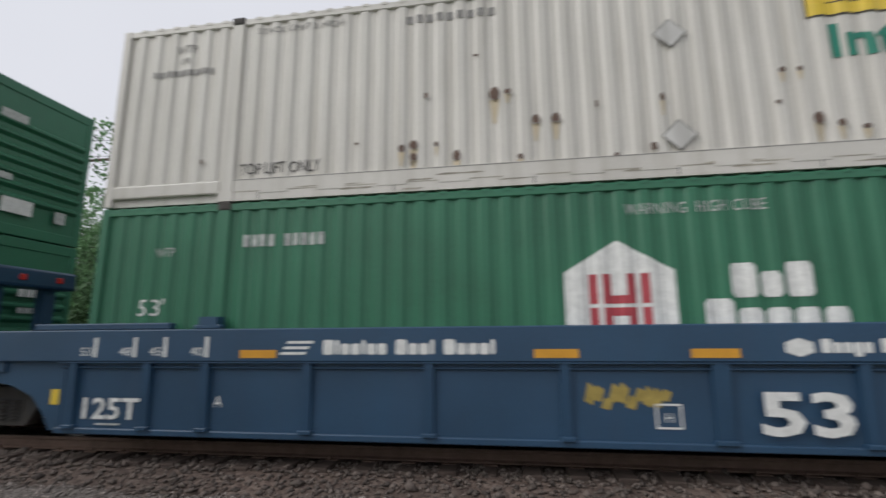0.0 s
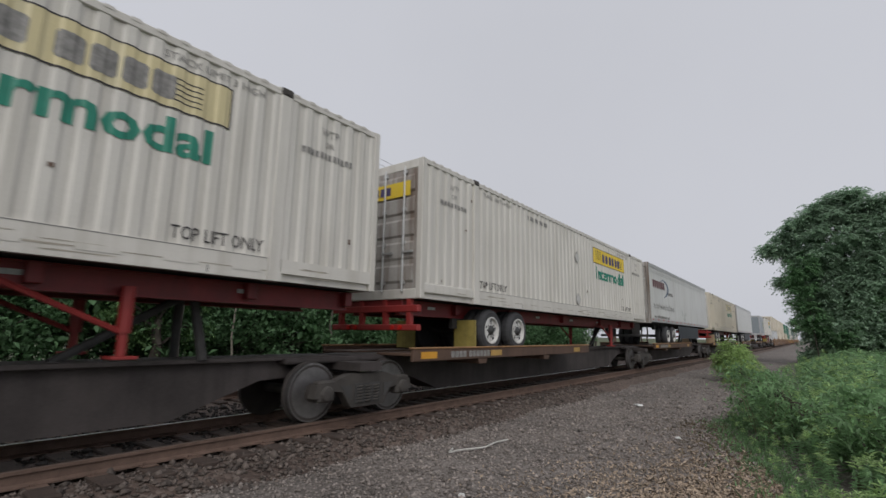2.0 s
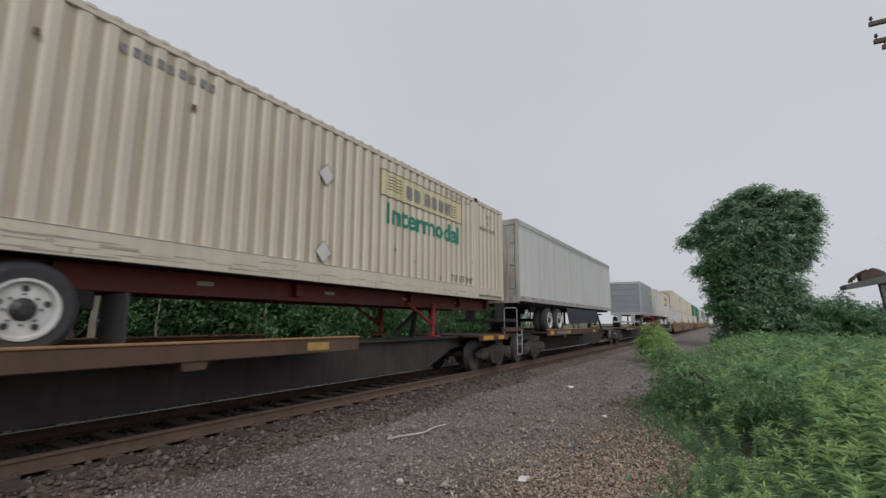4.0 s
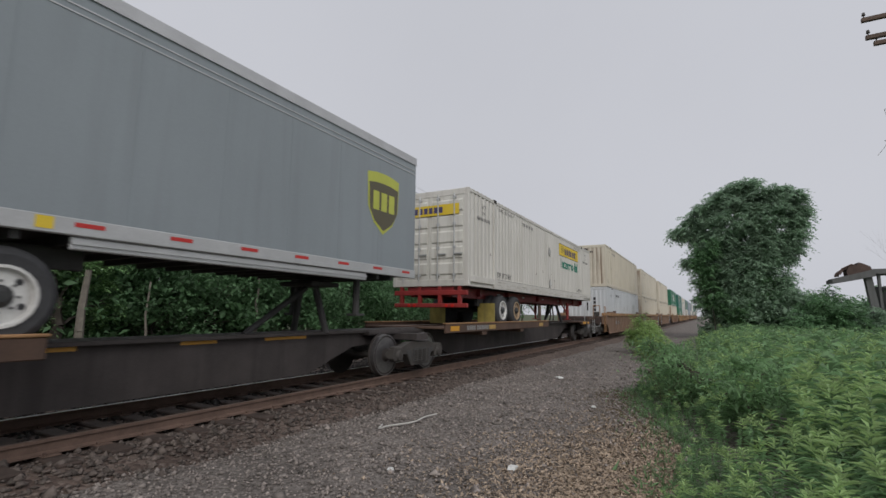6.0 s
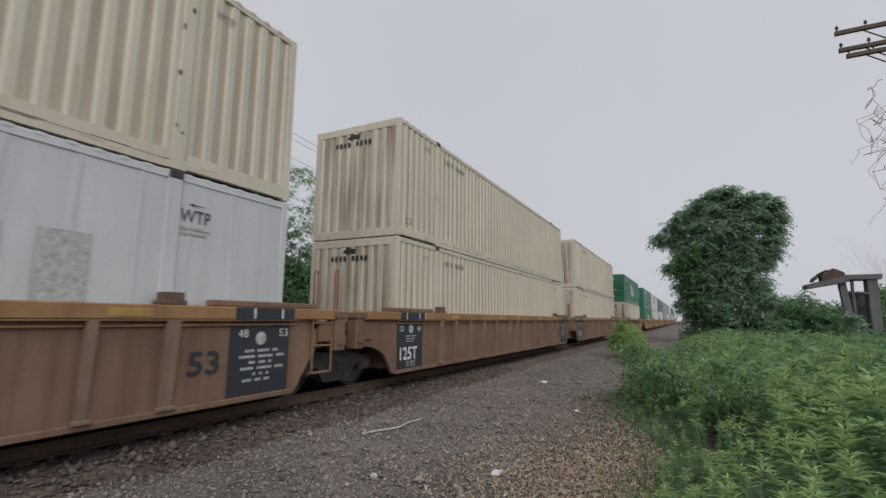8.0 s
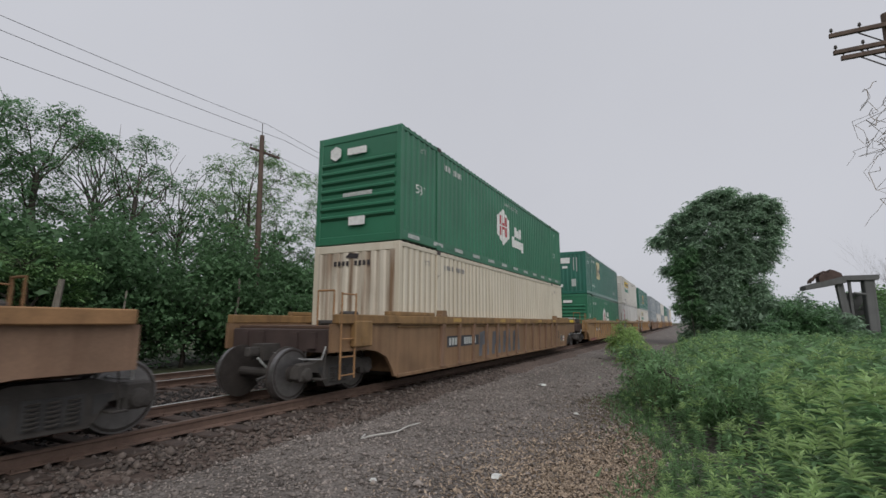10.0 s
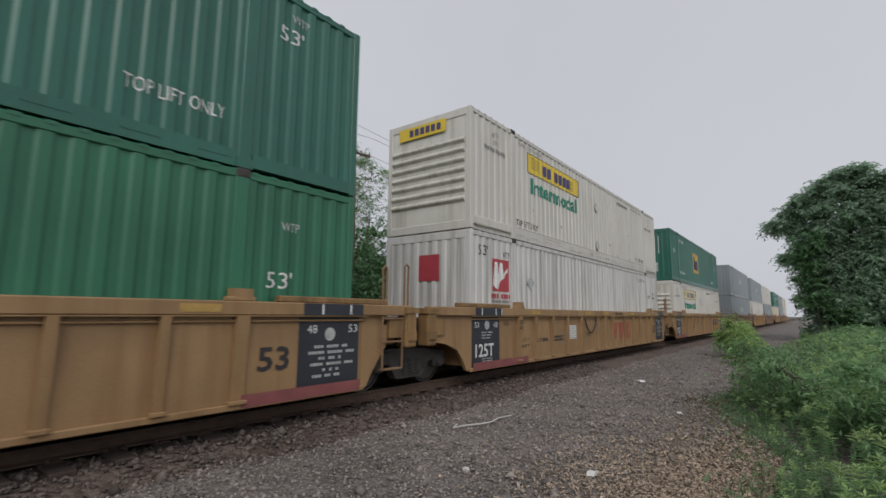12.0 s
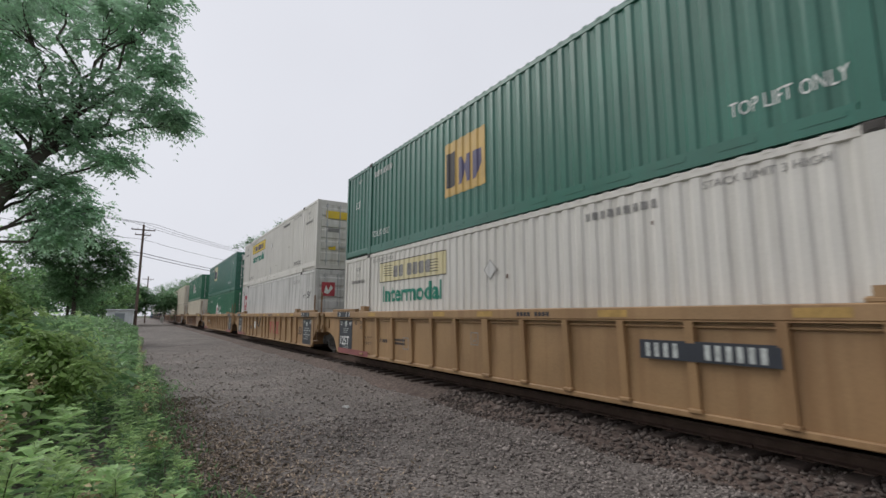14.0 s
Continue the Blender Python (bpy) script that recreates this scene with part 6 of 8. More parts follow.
sign(blocks("AAAiAAA"), 0.72, 1.78, MAROON, v, 2.45, 0.40, False, 0.006, "barred_lettering")
sign([[(0, .75), (.35, .93), (.7, .88), (.93, .7), (1, .5), (.93, .3), (.7, .12), (.35, 0), (.62, .18), (.78, .35), (.82, .5), (.78, .65), (.6, .8), (.35, .86)]], 2.13, 1.36, SWOOSH, v, 2.0, 1.05, False, 0.005, "swoosh", "blue-grey crescent swoosh")
sign(blocks("AAiAAAA"), 3.95, 1.56, INKGREY, v, 1.1, 0.17, False, 0.006, "barred_lettering")
lettered(v, "It's the Network that Delivers", 0.72, 0.74, 0.30, INKGREY, 4.45, False)
sign(blocks("aaa aaAiaaaAaaiaaaa aaa"), 0.73, 0.27, INKGREY, v, 3.17, 0.15, False, 0.006, "barred_lettering")
for x, z in ((7.6, .28), (7.9, .28), (7.75, .48), (7.2, .7), (7.35, .55), (8.2, .6)):
    sign([[(0, .5), (.5, 0), (1, .5), (.5, 1)]], x, z, PALEWORN, v, 0.26, 0.26, False, 0.006, "placard_trace")
e = sign([[(0, .75), (.35, .93), (.7, .88), (1, .5), (.7, .12), (.82, .5), (.6, .8)]], 0, 0, SWOOSH, v, 0.6, 0.6, False, 0, "end_swoosh")
e.matrix_basis = Matrix.Translation((-0.006, 0.95, 2.0)) @ LEFT
van(103.36, 2.10, CL, VANWHITE, "plain grimy white road trailer", DIRTYDOOR, 3.08, skirt=True)
v = van(133.02, 2.14, 8.15, GREY, "short grey road trailer with a roll-up door and shield badge", GREY, 2.95, wheels=(0.78,), rim=RIM)
part("lower_rail", "van_lower_rail", lambda bm: (softbox(bm, 1.3, 6.4, 0.03, .09, -.09, .06, .012), softbox(bm, 1.3, 6.4, 0.01, .05, -.03, .0, .006)), SILVER, v, "bare aluminium lower rail")
sign(SQUARE, 0.95, 0.10, BANNER, v, 0.16, 0.13, False, 0.02, "yellow_mark")
SHIELD = [[(.5, 0), (.8, .18), (.97, .42), (1, .95), (.75, .99), (.5, 1), (.25, .99), (0, .95), (.03, .42), (.2, .18)]]
sign(SHIELD, 6.30, 0.90, SHIELDY, v, 1.12, 1.32, False, 0.006, "shield_badge", "yellow-green shield badge")
sign(SHIELD, 6.36, 0.98, SHIELDB, v, 1.03, 1.02, False, 0.008, "shield_field")
sign(bars(3, .35), 6.5, 1.40, SHIELDY, v, 0.75, 0.4, False, 0.010, "barred_lettering")

BR = "weathered brown well car carrying stacked containers"
OC = "ochre yellow well car carrying stacked containers"
w = well(165.38, BROWN, BR, 'truck', 'joint', edge=RUSTEDGE)
sign(SQUARE, 2.1, 0.78, PLATE, w, 1.75, 0.24, False, 0.113, "number_panel", "dark number panel")
sign(bars(4, .3), 2.2, 0.81, PALEWORN, w, 0.48, 0.17, False, 0.118, "serial_bars")
sign(bars(6, .3), 3.0, 0.81, PALEWORN, w, 0.68, 0.17, False, 0.118, "serial_bars")
sign("REEFER CLEARANCE", 10.36, 1.40, INKGREY, w, 1.23, 0.10, False, 0.214)
end_panel(w, PLATE)
stack(165.38, panel_white, lambda u, z: cream_box(u, z, "cream corrugated container with rust-streaked end"))
well(184.96, BROWN, BR, 'joint', 'joint', dark_panel=PLATE, edge=RUSTEDGE, ribs=OCHRE_RIBS)
well(204.54, BROWN, BR, 'joint', 'truck', dark_panel=PLATE, edge=RUSTEDGE)
for u in (184.96, 204.54):
    stack(u, lambda a, z: cream_box(a, z, "cream corrugated container in a brown well car"), lambda a, z: cream_box(a, z, "cream corrugated container stacked on a cream one"))
w = well(229.04, OCHREBROWN, "weathered brown well car with faded graffiti", 'truck', 'truck', edge=WORNOCHRE, rib_paint=BROWN)
sign(SQUARE, 15.13, 0.44, TAN, w, 0.48, 0.34, False, 0.117, "plate_frame", "pale frame of the information plate")
sign(SQUARE, 15.16, 0.47, PLATE, w, 0.42, 0.27, False, 0.120, "information_plate", "dark information plate")
for k in range(4):
    sign(bars(7, .3), 15.18, 0.49 + k * .06, INKGREY, w, 0.38, 0.03, False, 0.122, "small_print_bar")
sign(SQUARE, 15.72, 0.46, PALE, w, 0.25, 0.25, False, 0.117, "paper_placard", "white paper placard")
sign(SQUARE, 15.75, 0.55, LOGORED, w, 0.19, 0.03, False, 0.119, "small_print_bar")
sign(SQUARE, 17.0, 1.385, BANNER, w, 0.95, 0.14, False, 0.214, "reflector", "bright yellow end band")
sign(SQUARE, 2.3, 0.72, PLATE, w, 2.2, 0.3, False, 0.113, "number_panel", "dark number panel")
sign(bars(4, .3), 2.4, 0.77, PALEWORN, w, 0.7, 0.2, False, 0.118, "serial_bars")
sign(bars(6, .3), 3.4, 0.77, PALEWORN, w, 0.85, 0.2, False, 0.118, "serial_bars")
for k, x in enumerate((4.5, 5.6, 6.65, 7.7)):
    sign([[(0, 0), (.3, 0), (.35, .4), (.7, .45), (.7, 0), (1, 0), (.9, 1), (.1, .9)]], x, 0.36, GRAFFITI, w, 0.85, 0.8, False, 0.113, "graffiti_letter_shape", "faded blue and red sprayed shape")
sign("53", CL - 1.9, 0.62, INK, w, 0.6, 0.34, False, 0.12)
stack(229.04, lambda u, z: cream_box(u, z, "cream corrugated container under a green one"), lambda u, z: green_box(u, z, "green container with white hexagon badge", 'badge', 8.6, False))
w = well(252.64, YELLOW, OC, 'truck', 'joint', dark_panel=None)
ochre_marks(w, chain=False)
end_panel(w, INK)
sign(SQUARE, CL - 1.9, 0.20, PINK, w, 2.0, 0.16, False, 0.153, "red_band", "worn red band")
sign(SQUARE, 2.12, 0.80, PLATE, w, 1.7, 0.26, False, 0.113, "number_panel", "black number panel")
sign(bars(4, .3), 2.2, 0.83, PALE, w, 0.55, 0.18, False, 0.118, "serial_bars")
sign(bars(6, .3), 3.05, 0.83, PALE, w, 0.7, 0.18, False, 0.118, "serial_bars")
stack(252.64, lambda u, z: green_box(u, z, "green container with white house badge under a dark green one", 'badge', 8.4, True), lambda u, z: green_box(u, z, "dark green container with a yellow square badge", 'square', 4.2, False))
w = well(272.22, YELLOW, OC, 'joint', 'joint', dark_panel=PLATE, ribs=OCHRE_RIBS)
ochre_marks(w, True)
stack(272.22, white_arrow, lambda u, z: white_box(u, z, "white corrugated container with a yellow banner stacked on another", 'left'))
w = well(291.76, YELLOW, OC, 'joint', 'truck', dark_panel=PLATE)
ochre_marks(w, chain=False)
sign(SQUARE, 11.56, 0.86, PLATE, w, 1.70, 0.245, False, 0.19, "number_panel", "black number panel")
sign(bars(4, .9), 11.65, 0.89, PALEWORN, w, 0.45, 0.18, False, 0.195, "serial_bars")
sign(bars(6, .8), 12.44, 0.89, PALEWORN, w, 0.68, 0.18, False, 0.195, "serial_bars")
stack(291.76, lambda u, z: white_box(u, z, "white corrugated container with a yellow banner under a green one", 'left', True), lambda u, z: green_box(u, z, "dark green container with a yellow square badge", 'square', 6.35, False))
for i, (lo, hi) in enumerate(((GREY, GREY), (WHITE, GREY), (GREY, WHITE), (CREAM, TEAL), (GREY, GREY), (WHITE, CREAM))):
    u = 315.6 + i * 19.6 + (i // 3) * 4.2
    well(u, YELLOW if i % 2 else BROWN, OC if i % 2 else BR, 'truck' if i % 3 == 0 else 'joint', 'truck' if i % 3 == 2 else 'joint')
    stack(u, lambda a, z: plain_grey(a, z, lo), lambda a, z: plain_grey(a, z, hi))

# ---- plants ----
LEAF = mat("tree_leaf", (0.1, 0.17, 0.07), 0.6, vary=0.3, scale=0.6, spread=0.45, translucent=True, bump=0)
LEAF_DARK = mat("dark_tree_leaf", (0.075, 0.14, 0.066), 0.6, vary=0.3, scale=0.6, spread=0.45, translucent=True, bump=0)
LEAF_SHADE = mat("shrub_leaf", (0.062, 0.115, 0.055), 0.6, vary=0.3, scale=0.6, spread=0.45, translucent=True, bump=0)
# next two leaf colours are lightened: the haze over the trees is in them
LEAF_LOCUST = mat("hazed_feathery_leaf", (0.215, 0.31, 0.22), 0.65, vary=0.3, scale=0.6, spread=0.32, translucent=True, bump=0)
LEAF_BLUE = mat("hazed_locust_leaf", (0.148, 0.21, 0.145), 0.65, vary=0.3, scale=0.4, spread=0.28, translucent=True, bump=0)
WEED = mat("weed_leaf", (0.096, 0.163, 0.076), 0.55, vary=0.25, scale=2, spread=0.4, translucent=True, bump=0)
LEAF_YELLOW = mat("yellow_green_leaf", (0.15, 0.215, 0.075), 0.6, vary=0.25, scale=1, spread=0.35, translucent=True, bump=0)
WEEDTIP = mat("young_weed_leaf", (0.185, 0.26, 0.11), 0.55, vary=0.2, scale=2, spread=0.3, translucent=True, bump=0)
MILK = mat("broad_weed_leaf", (0.19, 0.28, 0.12), 0.55, vary=0.25, scale=3, spread=0.35, translucent=True, bump=0)
STALK = mat("green_stalk", (0.07, 0.085, 0.035), 0.7, vary=0.3, scale=6)
BLOOM = mat("faded_pink_bloom", (0.42, 0.345, 0.2), 0.8, vary=0.3, scale=9, spread=0.4, bump=0)
DRY = mat("dry_stem", (0.17, 0.13, 0.085), 0.85, vary=0.35, scale=6, spread=0.3)
BARK = mat("grey_bark", (0.075, 0.062, 0.052), 0.9, vary=0.4, scale=4, bump=0.25)
POLEWOOD = mat("weathered_pole_wood", (0.115, 0.078, 0.06), 0.85, vary=0.35, scale=3, streak=0.5, streak_color=(0.06, 0.045, 0.04))
WIRE = mat("black_cable", (0.025, 0.025, 0.027), 0.6, vary=0.2, scale=3)
CONCRETE = mat("stained_concrete", (0.125, 0.125, 0.124), 0.85, vary=0.3, scale=0.9, streak=0.7, streak_color=(0.09, 0.09, 0.085), bump=0.15)
DEADWOOD = mat("weathered_dead_wood", (0.2, 0.178, 0.15), 0.9, vary=0.35, scale=4, streak=0.5, streak_color=(0.09, 0.08, 0.07), bump=0.2)
RUSTMETAL = mat("rusted_metal", (0.085, 0.055, 0.045), 0.85, vary=0.4, scale=2, bump=0.15)


def leaves(name, centre, size, rng, material, long=1.8, droop=0.3):
    """Folded rhombic leaves at the given centres."""
    n = len(centre)
    a = rng.uniform(0, math.tau, n)
    t = rng.normal(-droop, 0.45, n)
    d = np.stack([np.cos(a) * np.cos(t), np.sin(a) * np.cos(t), np.sin(t)], -1)
    up = np.array([0, 0, 1.0]) + rng.normal(0, 0.45, (n, 3))
    s = np.cross(d, up)
    s /= np.linalg.norm(s, axis=1)[:, None] + 1e-9
    u = np.cross(s, d)
    L = (size * rng.lognormal(0, 0.25, n))[:, None]
    W = L / long
    v = np.stack([centre - d * L * .5, centre + s * W * .5 + u * W * .18 - d * L * .05, centre + d * L * .5 - u * L * .12, centre - s * W * .5 + u * W * .18 - d * L * .05], 1)
    return island_mesh(name, v, [(0, 1, 2), (0, 2, 3)], material)


def limb(bm, p, q, r0, r1, rng, steps=5, sag=0.12):
    """A bent, tapering branch."""
    p, q = Vector(p), Vector(q)
    n = (q - p).length
    last = p
    for i in range(1, steps + 1):
        k = i / steps
        c = p.lerp(q, k) + Vector((rng.uniform(-1, 1), rng.uniform(-1, 1), rng.uniform(-.3, 1))) * (n * sag * math.sin(math.pi * k) * 0.6)
        tube(bm, last, c, r0 + (r1 - r0) * (i - 1) / steps, 6 if r0 > .06 else 3, r0 + (r1 - r0) * k)
        last = c


def tree(name, seed, height, crown, material, label, n_clumps=60, per=150, leaf=0.22, clump=0.9, trunk_r=0.22, lean=(0, 0), flat=0.55, fullness=1.0, category="tree", long=1.8, taper=0.0):
    """crown: centre (x, y, z) and radii (x, y, z) of the leafy part, over a trunk at the origin."""
    (cx, cy, cz), (rx, ry, rz) = crown
    rng, r = random.Random(seed), np.random.default_rng(seed)
    t = root(name, label, category)
    bm = bmesh.new()
    fork = Vector((lean[0] * .5, lean[1] * .5, max(0.8, cz - rz * 0.75)))
    limb(bm, (0, 0, -0.6), fork, trunk_r, trunk_r * .75, rng, 4, 0.05)
    limb(bm, fork, (cx, cy, cz + rz * 0.6), trunk_r * .7, trunk_r * .15, rng, 6, 0.08)
    centres = []
    for k in range(n_clumps):
        while True:
            p = Vector((rng.uniform(-1, 1), rng.uniform(-1, 1), rng.uniform(-1, 1)))
            if 0.30 < p.length < 1:
                break
        p = Vector((p.x * (1 - taper * (0.5 - p.z * .5)), p.y * (1 - taper * (0.5 - p.z * .5)), p.z))
        bulge = 1 + 0.34 * noise.noise(p * 2.1 + Vector((seed, 0, 0)))
        c = Vector((cx + p.x * rx * bulge, cy + p.y * ry * bulge, cz + p.z * rz * bulge))
        start = fork.lerp(Vector((cx, cy, cz + rz * .5)), max(0, min(1, (c.z - fork.z) / (2 * rz) * 0.8)))
        if k % 2 == 0:
            limb(bm, start, c, trunk_r * .26, 0.015, rng, 4, 0.14)
        cr = clump * rng.uniform(0.6, 1.3)
        m = int(per * fullness * rng.uniform(.6, 1.3))
        q = r.normal(0, 0.5, (m, 3)) * np.array([cr, cr, cr * flat]) + np.array(c)
        centres.append(q)
    me = bpy.data.meshes.new("trunk")
    bm.to_mesh(me)
    bm.free()
    me.materials.append(BARK)
    o = new("trunk", me)
    o.parent = t
    o = new("crown", leaves("crown", np.concatenate(centres), leaf, r, material, long))
    o.parent = t
    return t


def fronds(name, centre, n_frond, length, leaflet, rng, material, pairs=6):
    """Drooping compound leaves: pairs of leaflets along a stalk."""
    n = len(centre) * n_frond
    c = np.repeat(centre, n_frond, 0) + rng.normal(0, .22 * length, (n, 3))
    a, e = rng.uniform(0, math.tau, n), rng.normal(.05, .35, n)
    d = np.stack([np.cos(a) * np.cos(e), np.sin(a) * np.cos(e), np.sin(e)], -1)
    side = np.stack([-np.sin(a), np.cos(a), rng.normal(0, .25, n)], -1)
    up = np.array([0, 0, 1.0])
    span = (length * rng.lognormal(0, .22, n))[:, None]
    rows = []
    for i in range(pairs):
        k = (i + .6) / pairs
        p = c + d * span * k - up * span * (.5 * k * k)
        for g in (-1, 1):
            q = side * g * .8 + d * .6 - up * .3 * (1 + k) + rng.normal(0, .16, (n, 3))
            q /= np.linalg.norm(q, axis=1)[:, None]
            w = np.cross(q, up + rng.normal(0, .3, (n, 3)))
            w /= np.linalg.norm(w, axis=1)[:, None] + 1e-9
            L = (leaflet * rng.lognormal(0, .2, n) * (1.1 - .35 * k))[:, None]
            rows.append(np.stack([p, p + q * L * .45 + w * L * .2, p + q * L, p + q * L * .45 - w * L * .2], 1))
    return island_mesh(name, np.concatenate(rows), [(0, 1, 2), (0, 2, 3)], material)


def lobed_tree(name, seed, base, lobes, material, label, density, n_frond, length, leaflet, trunk_r, pairs=6, stems=((0, 0),), category="tree", least=16):
    """A tree whose crown is made of separate leafy boughs: lobes are centre x, y, z and half sizes x, y, z over the base."""
    rng, r = random.Random(seed), np.random.default_rng(seed)
    t = root(name, label, category)
    bm = bmesh.new()
    low = min(q[2] - q[5] for q in lobes)
    top = max(q[2] for q in lobes)
    mid = Vector((sum(q[0] for q in lobes) / len(lobes), sum(q[1] for q in lobes) / len(lobes), low + (top - low) * .45))
    for sx, sy in stems:
        limb(bm, (sx, sy, -.5), mid + Vector((sx * .4, sy * .4, 0)), trunk_r, trunk_r * .55, rng, 6, .05)
    pts = []
    for x, y, z, a, b, c in lobes:
        o = Vector((x, y, z))
        start = Vector((0, 0, 0)).lerp(mid, min(1.0, max(.25, (z - .6 * c) / max(mid.z, .1) * .8)))
        limb(bm, start, o, trunk_r * .26, trunk_r * .1, rng, 6, .12)
        for k in range(max(least, int(density * (a * b + b * c + a * c)))):
            while True:
                p = Vector((rng.uniform(-1, 1), rng.uniform(-1, 1), rng.uniform(-1, 1)))
                if .25 < p.length < 1:
                    break
            q = o + Vector((p.x * a, p.y * b, p.z * c)) * (1 + .18 * rng.uniform(-1, 1))
            pts.append(tuple(q))
            if k % 3 == 0:
                limb(bm, o.lerp(start, .25 * rng.random()), q, trunk_r * .09, .008, rng, 3, .16)
    me = bpy.data.meshes.new("trunk")
    bm.to_mesh(me)
    bm.free()
    me.materials.append(BARK)
    o = new("trunk", me)
    o.parent = t
    o = new("crown", fronds("crown", np.array(pts), n_frond, length, leaflet, r, material, pairs))
    o.parent = t
    t.matrix_basis = pose(base[0], base[1], GROUND - .1)
    return t


ROW = "broadleaf tree of the wood behind the tracks"
KINDS = [tree("tree", 11, 11, ((0, 0, 7.2), (3.2, 3.0, 3.6)), LEAF_DARK, ROW, 85, 66, .19, .8, .20),
         tree("tree", 12, 12, ((0.5, 0, 7.8), (2.8, 2.8, 3.9)), LEAF_DARK, ROW, 85, 66, .19, .8, .18),
         tree("tree", 13, 10, ((0, 0, 6.6), (3.3, 3.0, 3.4)), LEAF, "thinly leaved tree of the wood behind the tracks", 100, 56, .15, .6, .16, fullness=.9),
         tree("tree", 14, 12, ((-.4, 0, 7.6), (3.0, 2.8, 4.0)), LEAF_DARK, "half-bare dark tree with fine twigs behind the tracks", 110, 46, .15, .55, .17, fullness=.9),
         tree("tree", 15, 11, ((0, 0, 7.0), (3.1, 3.0, 3.7)), LEAF, "tall dense dark green tree behind the tracks", 120, 170, .125, .85, .20)]
SHRUBS = [tree("shrub", 21, 4, ((0, 0, 1.9), (2.2, 1.7, 1.9)), LEAF_SHADE, "dense dark shrub along the wood's edge", 60, 90, .17, .8, .08, category="shrub"),
          tree("shrub", 22, 4, ((0, 0, 2.4), (1.9, 1.6, 2.3)), LEAF_SHADE, "dense green shrub along the wood's edge", 60, 90, .17, .8, .08, category="shrub")]
rng = random.Random(5)
placed = {id(k): 0 for k in KINDS + SHRUBS}


def put(kinds, i, x, y, s, z=GROUND - 0.1):
    k = kinds[i]
    m = pose(x, y, z, 0, 0, rng.uniform(0, 360))
    if placed[id(k)] == 0:
        k.matrix_basis = m @ Matrix.Scale(s, 4)
        o = k
    else:
        k2 = copy_thing(k, m)
        k2.scale = (s, s, s)
        o = k2
    placed[id(k)] += 1
    tagged(o, group="wood behind the tracks")
    return o


